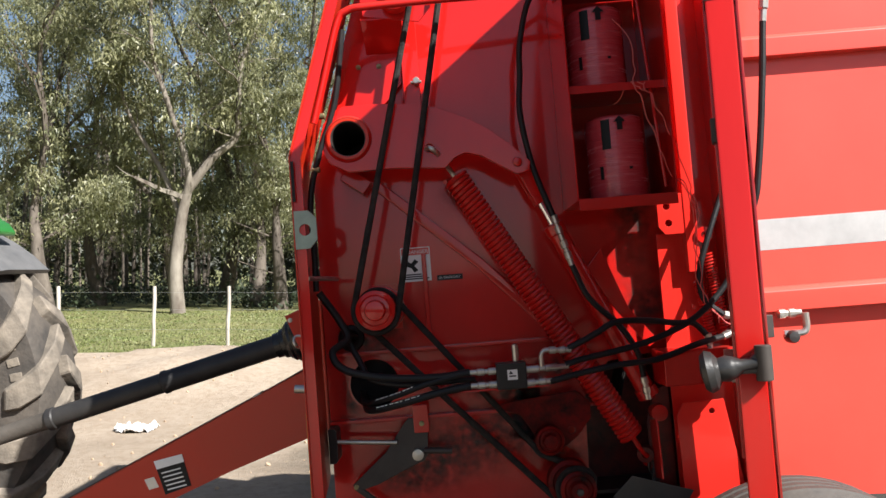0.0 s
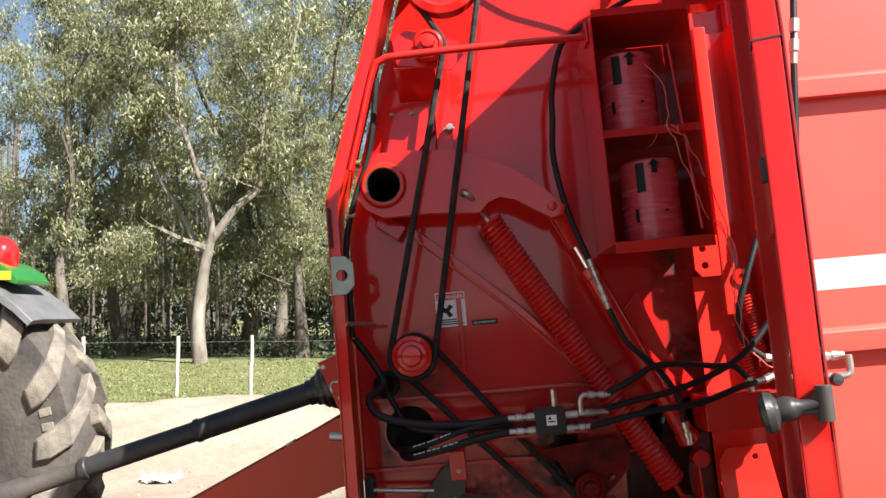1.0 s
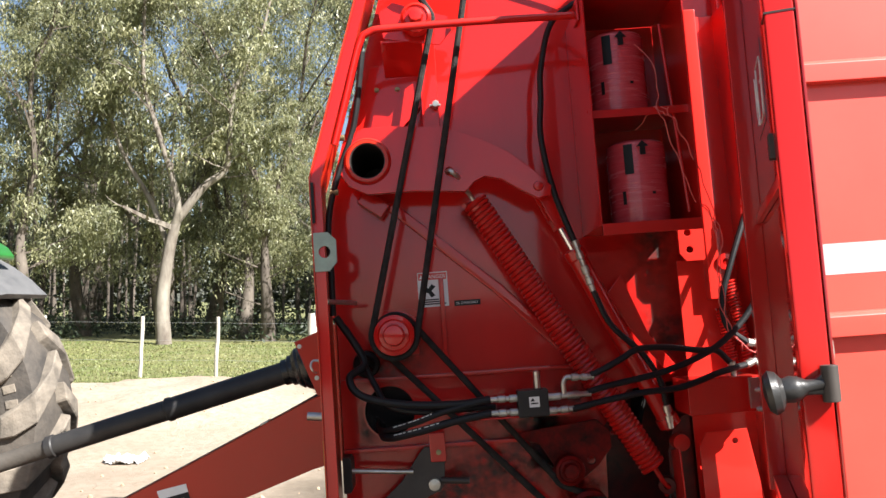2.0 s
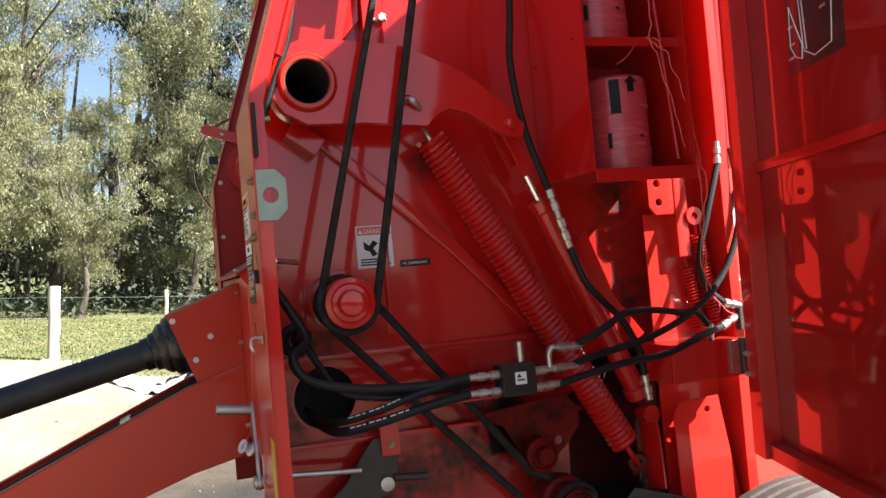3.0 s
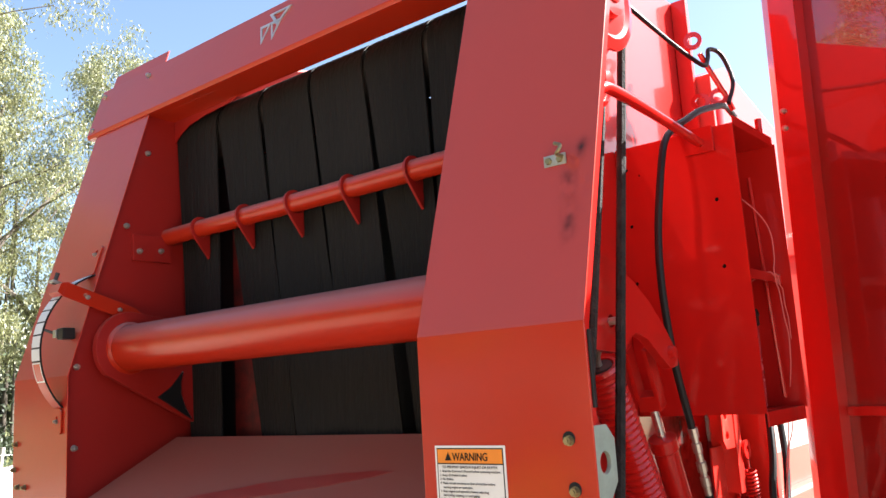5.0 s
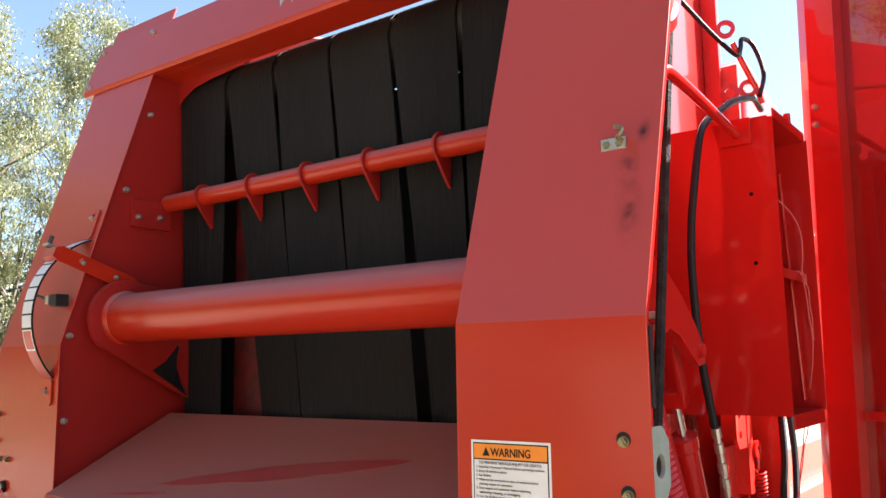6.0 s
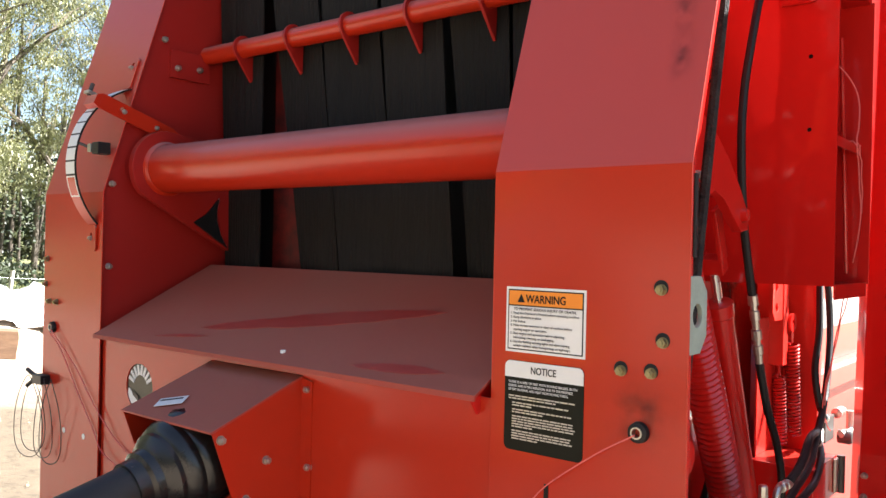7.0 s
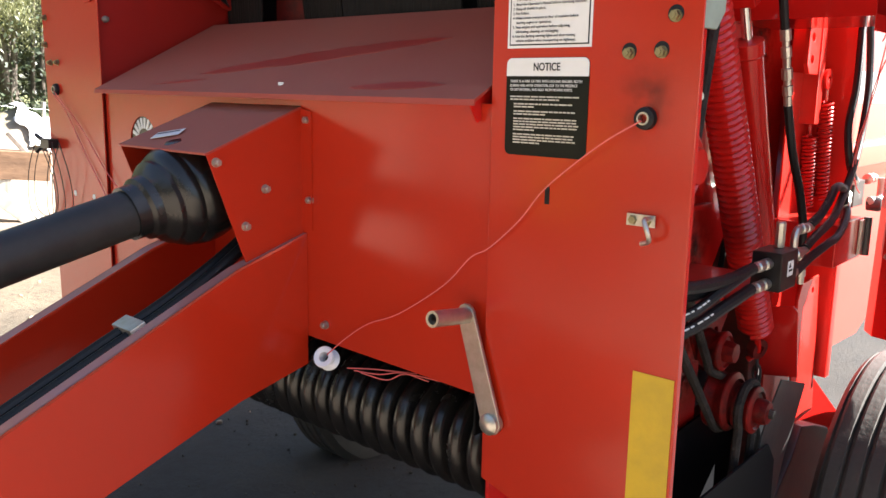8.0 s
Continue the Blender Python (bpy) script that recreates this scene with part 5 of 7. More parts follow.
for z in (1.150, 1.110):
    fitting((0.092, 2.517, z), (0.013, 2.517, z + 0.001))
for z in (1.147, 1.107):
    fitting((0.180, 2.517, z), (0.258 + (z > 1.13) * 0.05, 2.517, z + 0.002))
fitting((0.253, 2.515, 1.200), (0.320, 2.515, 1.197))
part("elbow", sweep(bmesh.new(), smooth_path([(0.230, 2.517, 1.153), (0.230, 2.517, 1.185), (0.240, 2.516, 1.200), (0.258, 2.515, 1.200)], 4), 0.008, 10), STEEL, baler)
HOSES = [
    [(-0.444, 2.60, 1.43), (-0.393, 2.62, 1.347), (-0.365, 2.60, 1.281), (-0.407, 2.52, 1.244), (-0.372, 2.50, 1.19), (-0.251, 2.49, 1.158), (-0.096, 2.48, 1.148), (0.006, 2.472, 1.156)],
    [(-0.345, 2.78, 1.27), (-0.37, 2.66, 1.285), (-0.336, 2.62, 1.212), (-0.293, 2.56, 1.150), (-0.188, 2.52, 1.128), (-0.08, 2.49, 1.132), (0.02, 2.53, 1.13)],
    [(-0.35, 2.80, 1.09), (-0.32, 2.62, 1.075), (-0.222, 2.50, 1.100), (-0.128, 2.478, 1.130), (0.006, 2.472, 1.156)],
    [(-0.34, 2.82, 1.07), (-0.314, 2.60, 1.055), (-0.223, 2.50, 1.072), (-0.10, 2.478, 1.100), (0.006, 2.472, 1.116)],
    [(0.312, 2.515, 1.202), (0.355, 2.51, 1.219), (0.405, 2.51, 1.243), (0.460, 2.515, 1.268), (0.550, 2.53, 1.266), (0.648, 2.55, 1.250), (0.703, 2.56, 1.245), (0.745, 2.57, 1.205)],
    [(0.300, 2.517, 1.153), (0.362, 2.52, 1.167), (0.520, 2.53, 1.193), (0.652, 2.55, 1.233), (0.741, 2.56, 1.283), (0.825, 2.57, 1.367), (0.884, 2.58, 1.480), (0.902, 2.59, 1.585), (0.895, 2.60, 1.70)],
    [(0.250, 2.517, 1.107), (0.345, 2.52, 1.124), (0.460, 2.52, 1.140), (0.580, 2.53, 1.147), (0.703, 2.55, 1.180), (0.800, 2.58, 1.197)],
    [(0.846, 2.60, 1.655), (0.778, 2.58, 1.502), (0.744, 2.58, 1.401), (0.745, 2.57, 1.317), (0.80, 2.57, 1.263)],
    [(0.86, 2.60, 2.495), (0.76, 2.59, 2.50), (0.658, 2.587, 2.474), (0.54, 2.587, 2.435), (0.44, 2.587, 2.389), (0.35, 2.589, 2.345), (0.289, 2.592, 2.29), (0.252, 2.60, 2.16), (0.245, 2.61, 2.06), (0.236, 2.61, 1.94), (0.262, 2.61, 1.77), (0.313, 2.605, 1.605)],
    [(0.357, 2.60, 1.45), (0.40, 2.595, 1.345), (0.49, 2.60, 1.249), (0.538, 2.60, 1.16), (0.548, 2.60, 1.09)],
    [(-0.305, 2.60, 2.25), (-0.343, 2.60, 2.027), (-0.391, 2.60, 1.898), (-0.429, 2.60, 1.786), (-0.444, 2.60, 1.69), (-0.442, 2.60, 1.577), (-0.444, 2.60, 1.43)],
    [(0.10, 2.66, 2.74), (0.20, 2.65, 2.69), (0.321, 2.63, 2.649), (0.495, 2.611, 2.612), (0.62, 2.591, 2.589), (0.66, 2.59, 2.62), (0.672, 2.589, 2.65), (0.72, 2.58, 2.655), (0.749, 2.57, 2.627), (0.745, 2.555, 2.56), (0.686, 2.554, 2.483)],
]
for k, pts in enumerate(HOSES):
    if k < 4:
        pts = [(x + 0.006, y + 0.045 * max(0.0, min(1.0, (2.62 - y) / 0.12)), z - 0.004) for x, y, z in pts]
    r = 0.0115 if k in (0, 3) else 0.0065 if k == 11 else 0.0095
    h = part("hydraulic_hose", sweep(bmesh.new(), smooth_path(pts, 7), r, 10), RUBBER, baler)
    if k in (2, 3):
        q = smooth_path(pts, 7)
        for i in range(10, 19):
            off = Vector((-0.35, -0.62, 0.62)) * r
            part("print_mark", sweep(bmesh.new(), [q[i] + off, q[i] + (q[i + 1] - q[i]) * (0.75 if i % 3 else 0.45) + off], 0.0017, 6), WHITE, h)
for a, b in (((0.313, 2.605, 1.61), (0.335, 2.602, 1.53)), ((0.335, 2.602, 1.53), (0.357, 2.60, 1.45)), ((0.548, 2.60, 1.09), (0.556, 2.60, 1.02)), ((0.795, 2.580, 1.195), (0.872, 2.598, 1.224)), ((0.747, 2.57, 1.210), (0.752, 2.575, 1.165)), ((0.846, 2.60, 1.655), (0.85, 2.60, 1.72)),
             ((0.80, 2.57, 1.263), (0.86, 2.58, 1.25))):
    fitting(a, b, 0.009)
part("manifold", box(bmesh.new(), 0.86, 0.955, 2.58, 2.64, 1.18, 1.25), DARK_PLATE, baler, bev=0.004)
part("coupling_cap", lathe(bmesh.new(), [(0.003, -0.03), (0.016, -0.028), (0.020, -0.02), (0.020, 0.01)], (1.0, 2.57, 1.18), (0, 1, 0), 20), CAST, baler)
fitting((0.97, 2.58, 1.25), (1.04, 2.58, 1.25), 0.011)
part("elbow", sweep(bmesh.new(), smooth_path([(0.98, 2.57, 1.19), (1.03, 2.56, 1.19), (1.045, 2.56, 1.205), (1.045, 2.56, 1.25)], 4), 0.011, 10), STEEL, baler)
# loose twine strands and wire loops
random.seed(11)
STRANDS = [[(0.52, 2.55, 1.93), (0.56, 2.46, 1.975), (0.575, 2.45, 1.93), (0.62, 2.45, 1.80), (0.65, 2.47, 1.70), (0.71, 2.50, 1.64), (0.72, 2.52, 1.52), (0.74, 2.55, 1.35), (0.79, 2.57, 1.24)],
           [(0.50, 2.55, 2.24), (0.57, 2.455, 2.10), (0.565, 2.45, 1.98), (0.59, 2.45, 1.95), (0.60, 2.45, 1.97)],
           [(0.575, 2.45, 1.975), (0.61, 2.45, 1.93), (0.67, 2.46, 1.78), (0.71, 2.49, 1.68), (0.73, 2.52, 1.60)],
           [(0.66, 2.45, 1.68), (0.735, 2.50, 1.60), (0.72, 2.53, 1.45), (0.75, 2.56, 1.30), (0.83, 2.56, 1.22)]]
for pts in STRANDS:
    pts = [Vector(p) + Vector((random.uniform(-1, 1), 0, random.uniform(-1, 1))) * 0.006 for p in smooth_path(pts, 4)]
    part("twine_strand", sweep(bmesh.new(), smooth_path(pts, 3), 0.0016, 5), TWINE, baler)
strand = [(-0.482, 2.502, 1.434), (-0.490, 2.56, 1.398), (-0.482, 2.652, 1.330), (-0.480, 2.70, 1.275), (-0.478, 2.76, 1.222), (-0.476, 2.80, 1.20), (-0.474, 2.86, 1.142), (-0.470, 2.97, 1.070), (-0.468, 3.05, 1.035), (-0.470, 3.11, 0.995), (-0.486, 3.15, 0.955)]
part("twine_strand", sweep(bmesh.new(), smooth_path(strand, 5), 0.0012, 5), TWINE, baler, "taut pink twine from the eyelet to the white guide")
guide = part("twine_guide", lathe(bmesh.new(), [(0.010, -0.016), (0.020, -0.018), (0.022, -0.014), (0.014, -0.008), (0.014, 0.009), (0.022, 0.014), (0.020, 0.018), (0.010, 0.016)], (-0.478, 3.160, 0.943), (-0.85, -0.35, 0.5), 24, close=True), PLASTIC_W, baler, "white plastic twine guide")
for k in range(3):
    pts = [(-0.46, 3.12 - 0.02 * k, 0.928), (-0.45, 3.06 - 0.02 * k, 0.938 - 0.006 * k), (-0.44, 3.0 - 0.01 * k, 0.945), (-0.43, 2.96 - 0.03 * k, 0.948 - 0.008 * (k % 2))]
    part("twine_strand", sweep(bmesh.new(), smooth_path(pts, 5), 0.0012, 5), TWINE, baler)
bm = bmesh.new()
box(bm, -0.500, -0.472, 4.300, 4.352, 1.290, 1.316)
for dz, bend in ((0.012, 0.010), (-0.012, -0.014)):
    sweep(bm, smooth_path([(-0.486, 4.345, 1.303 + dz * 0.4), (-0.490, 4.372, 1.303 + dz), (-0.492, 4.398, 1.303 + dz + bend)], 4), 0.0065, 8)
clampf = part("wire_clamp", bm, BLACK, far_col, "black forked wire clamp", bev=0.002)
for r, wide, c in ((0.118, 0.72, (4.392, 1.190)), (0.106, 0.66, (4.362, 1.200)), (0.112, 0.44, (4.300, 1.196)), (0.118, 0.50, (4.258, 1.192))):
    pts = [(-0.490 + 0.010 * math.sin(2 * t), c[0] + (r * wide + 0.006 * math.sin(3 * t)) * math.cos(t), c[1] + r * math.sin(t)) for t in np.linspace(0, 2 * math.pi, 33)[:-1]]
    part("wire_loop", sweep(bmesh.new(), pts, 0.0013, 5, closed=True), DARK_PLATE, clampf)
for way in ([(-0.484, 4.288, 1.440), (-0.477, 4.231, 1.393), (-0.475, 4.132, 1.280), (-0.475, 4.054, 1.201), (-0.474, 4.008, 1.149), (-0.466, 3.901, 1.110)],
            [(-0.484, 4.280, 1.448), (-0.477, 4.15, 1.355), (-0.475, 4.047, 1.262), (-0.466, 3.953, 1.187), (-0.465, 3.845, 1.149)]):
    part("twine_strand", sweep(bmesh.new(), smooth_path(way, 5), 0.0015, 5), TWINE, far_col)
for p in ((4.218, 1.173), (4.110, 1.172), (4.21, 0.885)):
    part("white_dot", lathe(bmesh.new(), [(0.008, 0), (0.0075, 0.0006)], (FRONT - 0.0004, *p), (-1, 0, 0), 14), WHITE, far_col)

# bale-size gauge: a strap bent round the tension arm's axis, standing off the far column
GX, GZ, GR = -0.31, 1.90, 0.225


def strap(a0, a1, y0, y1, r0, r1, n):
    """A piece of the bent strap between two angles above the forward axis."""
    ts = [radians(a0 + (a1 - a0) * k / n) for k in range(n + 1)]
    ring = [(GX - r1 * math.cos(t), GZ + r1 * math.sin(t)) for t in ts] + [(GX - r0 * math.cos(t), GZ + r0 * math.sin(t)) for t in ts[::-1]]
    return prism(bmesh.new(), ring, "y", y0, y1)


gauge = part("bale_gauge", strap(-44.5, 74, 4.058, 4.104, GR, GR + 0.003, 34), RED_FRONT, baler, "bent gauge strap with white marks")
# Black strip that paints the shade on the strap's side.
part("shaded_edge", strap(-44, 73, 4.0555, 4.058, GR - 0.001, GR + 0.0034, 34), INK, gauge)
for k in range(9):
    a = -7.0 + 9.1 * k
    part("gauge_mark", strap(a, a + 7.9, 4.0585, 4.1035, GR + 0.003, GR + 0.0036, 4), WHITE, gauge)
    part("gauge_rule", strap(a - 1.2, a, 4.0585, 4.1035, GR + 0.003, GR + 0.0034, 1), INK, gauge)
for a0, a1, y0, y1 in ((-9.3, -8.4, 4.0585, 4.1035), (-22.4, -21.4, 4.0585, 4.1035), (-22, -8.6, 4.0585, 4.0615), (-22, -8.6, 4.1005, 4.1035)):
    part("gauge_outline", strap(a0, a1, y0, y1, GR + 0.003, GR + 0.0035, 4), WHITE, gauge)
for z0, z1, zb in ((2.118, 2.205, 2.178), (1.672, 1.742, 1.705)):
    bm = prism(bmesh.new(), [(4.058, z0 + 0.006), (4.064, z0), (4.098, z0), (4.104, z0 + 0.006), (4.104, z1 - 0.008), (4.096, z1), (4.066, z1), (4.058, z1 - 0.008)], "x", -0.002, 0.002, [(4.081, zb + 0.010, 0.0055)])
    for v in bm.verts:
        v.co.x += front_x(v.co.z) - 0.004
    tab = part("gauge_tab", bm, RED_FRONT, gauge)
    bolt(tab, (front_x(zb) - 0.006, 4.081, zb), (-1, 0, 0.2), BOLT_S)
m = Matrix.Translation((-0.300, 4.024, 2.004)) @ Matrix.Rotation(radians(178), 4, "Z") @ Matrix.Rotation(radians(-18.5), 4, "Y")
bm = prism(bmesh.new(), [(-0.055, -0.014), (-0.02, -0.021), (0.196, -0.021), (0.196, 0.021), (-0.02, 0.021), (-0.055, 0.008)], "y", -0.003, 0.003, [(0.135, 0.004, 0.006)])
bmesh.ops.transform(bm, matrix=m, verts=bm.verts)
pointer = part("gauge_pointer", bm, RED_FRONT, baler, "red pointer bar of the gauge", bev=0.001)
part("pointer_tip", prism(bmesh.new(), [(0.196, -0.020), (0.196, 0.020), (0.210, 0.012), (0.212, -0.014)], "y", -0.055, 0.003), RED_FRONT, pointer).data.transform(m)
for dx in (-0.018, 0.028, 0.128):
    bolt(pointer, m @ Vector((dx, 0.004, 0)), m.to_3x3() @ Vector((0, 1, 0)), BOLT_S)
part("pointer_clip", box(bmesh.new(), 0.175, 0.215, -0.075, -0.045, 0.020, 0.028, m), STEEL, pointer, bev=0.002)
part("clip_screw", cyl(bmesh.new(), m @ Vector((0.205, -0.06, 0.018)), m @ Vector((0.205, -0.06, 0.052)), 0.006, seg=8), DARK_PLATE, pointer)
sens = part("gauge_switch", box(bmesh.new(), -0.478, -0.442, 4.052, 4.086, 1.930, 1.962), BLACK, baler, "small black limit switch with a flat lever", bev=0.003)
part("switch_collar", box(bmesh.new(), -0.482, -0.462, 4.086, 4.102, 1.936, 1.958), STEEL, sens, bev=0.002)
part("switch_lever", sweep(bmesh.new(), [(-0.474, 4.100, 1.948), (-0.490, 4.150, 1.966)], 0.0045, 6), DARK_PLATE, sens)

# ---- pickup below the shield ----
bm = bmesh.new()
prof = []
y0, n = 2.79, 24
for k in range(n):
    h = k * 0.052
    prof += [(0.060, h), (0.062, h + 0.002), (0.074, h + 0.005), (0.084, h + 0.011), (0.089, h + 0.018), (0.0905, h + 0.025), (0.089, h + 0.032), (0.084, h + 0.039), (0.074, h + 0.045), (0.062, h + 0.048)]
lathe(bm, [(r + 0.028, h) for r, h in prof], (-0.20, y0, 0.748), (0, 1, 0), 40)
part("press_roller", bm, GLOSSY, baler, "glossy black ribbed press roller", angle=30)
part("pickup_drum", cyl(bmesh.new(), (0.08, 2.79, 0.62), (0.08, 4.2, 0.62), 0.15, seg=28), BLACK, baler, bev=0.004)
# Pickup side, enlarged in black as the shade below and to hide lit ground.
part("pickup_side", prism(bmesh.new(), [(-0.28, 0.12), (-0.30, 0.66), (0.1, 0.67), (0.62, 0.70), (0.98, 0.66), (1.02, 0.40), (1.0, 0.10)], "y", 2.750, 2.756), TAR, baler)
guard = part("belt_guard", prism(bmesh.new(), [(0.485, 0.792), (0.669, 0.734), (0.607, 0.639), (0.553, 0.565), (0.512, 0.47), (0.482, 0.28), (0.302, 0.28), (0.332, 0.538), (0.347, 0.601), (0.382, 0.677), (0.427, 0.738)], "y", 2.596, 2.600), GUARD, baler, "dark grey steel belt guard, bent at the edge", bev=0.001)
part("guard_cheek", prism(bmesh.new(), [(0.709, 0.602), (0.825, 0.57), (0.951, 0.524), (1.027, 0.439), (1.074, 0.246), (1.054, 0.25), (0.513, 0.25), (0.533, 0.451), (0.647, 0.531)], "y", 2.604, 2.700), GUARD, guard, bev=0.010)
bm = bmesh.new()
ring = [bm.verts.new(p) for p in ((0.792, 2.672, 0.780), (1.080, 2.602, 0.512), (1.010, 2.604, 0.455), (0.90, 2.640, 0.500), (0.805, 2.670, 0.58))]
bm.faces.new(ring)
ext = bmesh.ops.extrude_face_region(bm, geom=list(bm.faces))["geom"]
bmesh.ops.translate(bm, vec=(0.006, 0.008, 0), verts=[q for q in ext if isinstance(q, bmesh.types.BMVert)])
part("wheel_stay", bm, RED, baler)
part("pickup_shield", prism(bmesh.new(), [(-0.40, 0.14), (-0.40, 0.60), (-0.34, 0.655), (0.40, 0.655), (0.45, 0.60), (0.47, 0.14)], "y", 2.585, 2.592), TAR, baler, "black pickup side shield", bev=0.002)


def farm_wheel(y, s):
    """A ribbed implement wheel: tyre and rim."""
    prof = [(0.225, -0.095), (0.27, -0.112), (0.36, -0.122), (0.425, -0.108), (0.444, -0.088)]
    for a in (-0.066, -0.022, 0.022, 0.066):
        prof += [(0.448, a - 0.022 + 0.004), (0.452, a - 0.016), (0.452, a + 0.012), (0.448, a + 0.018), (0.438, a + 0.0195), (0.438, a + 0.0225)]
    prof += [(0.444, 0.092), (0.425, 0.108), (0.36, 0.122), (0.27, 0.112), (0.225, 0.095)]
    c = (0.90, y, 0.335)
    tyre = part("tyre", lathe(bmesh.new(), prof, c, (0, 1, 0), 56, close=True), TYRE, baler, "dusty ribbed implement tyre", angle=28)
    part("rim", lathe(bmesh.new(), [(0.03, -0.05 * s), (0.09, -0.05 * s), (0.10, -0.01 * s), (0.19, 0.0), (0.215, -0.08 * s), (0.232, -0.095 * s), (0.232, 0.09 * s), (0.03, 0.02 * s)], c, (0, 1, 0), 40), RED, tyre)


farm_wheel(2.405, 1)
farm_wheel(4.42, -1)

# ---- tailgate ----
bm = prism(bmesh.new(), [(0.895, 0.66), (0.895, 2.66), (1.25, 2.80), (2.0, 2.62), (2.35, 2.1), (2.40, 1.4), (2.1, 0.75), (1.7, 0.62)], "y", 2.745, 2.752)
gate = part("tailgate_side", bm, RED_PALED, baler, bev=0.002)
for z, h in ((2.120, 0.072), (1.290, 0.076)):
    bm = bmesh.new()
    prism(bm, [(2.700, z - h / 2), (2.700, z + h / 2 - 0.012), (2.712, z + h / 2), (2.745, z + h / 2 + 0.004), (2.745, z - h / 2)], "x", 0.90, 2.33)
    part("rib", bm, RED_PALED, gate, bev=0.003)
part("silver_stripe", box(bmesh.new(), 0.90, 2.32, 2.7435, 2.7448, 1.452, 1.553), SILVER, gate, "broad silver stripe")
part("gate_edge", box(bmesh.new(), 0.888, 0.905, 2.67, 2.76, 0.68, 2.66), RED_PALED, gate, bev=0.003)
bm = prism(bmesh.new(), [(0.895, 0.66), (0.895, 2.66), (1.25, 2.80), (2.0, 2.62), (2.35, 2.1), (2.40, 1.4), (2.1, 0.75), (1.7, 0.62)], "y", 4.06, 4.067)
part("tailgate_side", bm, RED, baler)
outl = [(0.895, 2.66), (1.25, 2.80), (2.0, 2.62), (2.35, 2.1), (2.40, 1.4), (2.1, 0.75), (1.7, 0.62)]
for a, b in zip(outl, outl[1:]):
    m = Matrix.Translation((a[0], 0, a[1])) @ Matrix.Rotation(-math.atan2(b[1] - a[1], b[0] - a[0]), 4, "Y")
    part("tailgate_sheet", box(bmesh.new(), 0, math.dist(a, b), 2.752, 4.06, -0.004, 0.0, m), RED, baler)
part("gate_hose", sweep(bmesh.new(), smooth_path([(1.075, 2.64, 2.50), (1.058, 2.64, 2.35), (1.037, 2.641, 2.18), (1.023, 2.645, 2.03), (1.003, 2.65, 1.853), (0.982, 2.653, 1.709), (0.965, 2.656, 1.62), (0.93, 2.68, 1.52)], 6), 0.011, 10), RUBBER, baler)
fitting((1.058, 2.64, 2.33), (1.037, 2.641, 2.18), 0.012)
part("gate_cylinder", cyl(bmesh.new(), (0.97, 2.70, 2.6), (0.93, 2.70, 1.65), 0.03, seg=20), RED, baler, bev=0.003)

# ---- the swung-open side door ----
DOOR = Matrix(((-0.309, 0.951, 0, 0.812), (-0.951, -0.309, -0.02, 2.539), (0, 0, 1, 0), (0, 0, 0, 1)))


def door_part(name, bm, mat, parent, label="", bev=0.0):
    bmesh.ops.transform(bm, matrix=DOOR, verts=bm.verts)
    return part(name, bm, mat, parent, label, bev)


DW, DZ0, DZK, DZ1, DU = 1.30, 0.860, 1.815, 2.856, 0.96
door = door_part("side_door", prism(bmesh.new(), [(0.02, DZ0), (DW, DZ0), (DW, DZK), (DU, DZ1), (0.06, DZ1), (0.02, DZ1 - 0.03)], "y", 0.036, 0.040), RED_GLOSS, baler, "red sheet side door swung wide open", 0.001)
door_part("hinge_stile", prism(bmesh.new(), [(0.0, 0.028), (0.045, -0.010), (0.125, -0.010), (0.125, 0.036), (0.004, 0.036)], "z", DZ0, DZ1 - 0.01), RED, door, bev=0.002)
bm = prism(bmesh.new(), [(DW - 0.05, DZ0), (DW, DZ0), (DW, DZK), (DU, DZ1), (DU - 0.05, DZ1), (DW - 0.05, DZK - 0.01)], "y", -0.008, 0.034)
door_part("free_stile", bm, RED, door, bev=0.004)
for z0, z1, d in ((DZ0 + 0.002, DZ0 + 0.04, 0.0), (1.60, 1.625, 0.022), (DZ1 - 0.045, DZ1 - 0.004, 0.0)):
    u1 = DW - 0.052 if z0 < 2 else DU - 0.05
    door_part("cross_rail", box(bmesh.new(), 0.127, u1, d, 0.0355, z0, z1), RED, door, bev=0.003)
door_part("free_edge_seam", box(bmesh.new(), DW - 0.0505, DW + 0.0008, -0.0095, 0.0355, DZK - 0.003, DZK), DARK_PLATE, door)
for z in (1.075, 1.13, 2.40, 2.45):
    bolt(door, DOOR @ Vector((0.060, -0.011, z)), DOOR.to_3x3() @ Vector((0, -1, 0)))
dec = door_part("belt_diagram_decal", box(bmesh.new(), 0.352, 0.616, 0.0348, 0.0358, 1.795, 1.985), INK_FILM, door, "black decal with a white belt routing diagram")
for pts in ([(0.31, 1.95), (0.305, 1.86), (0.33, 1.83), (0.36, 1.82), (0.365, 1.85), (0.32, 1.93), (0.31, 1.95)], [(0.36, 1.96), (0.37, 1.84), (0.385, 1.835), (0.375, 1.955)], [(0.375, 1.96), (0.50, 1.955), (0.515, 1.93), (0.50, 1.82), (0.42, 1.812), (0.37, 1.835)]):
    door_part("diagram_line", sweep(bmesh.new(), [(u + 0.062, 0.0345, z) for u, z in pts], 0.0016, 4), WHITE, dec)
for u, z in ((0.29, 1.90), (0.295, 1.86), (0.45, 1.90), (0.285, 1.83)):
    door_part("printed_bar", box(bmesh.new(), u + 0.07, u + 0.095, 0.0340, 0.0350, z, z + 0.006), SILVER, dec)
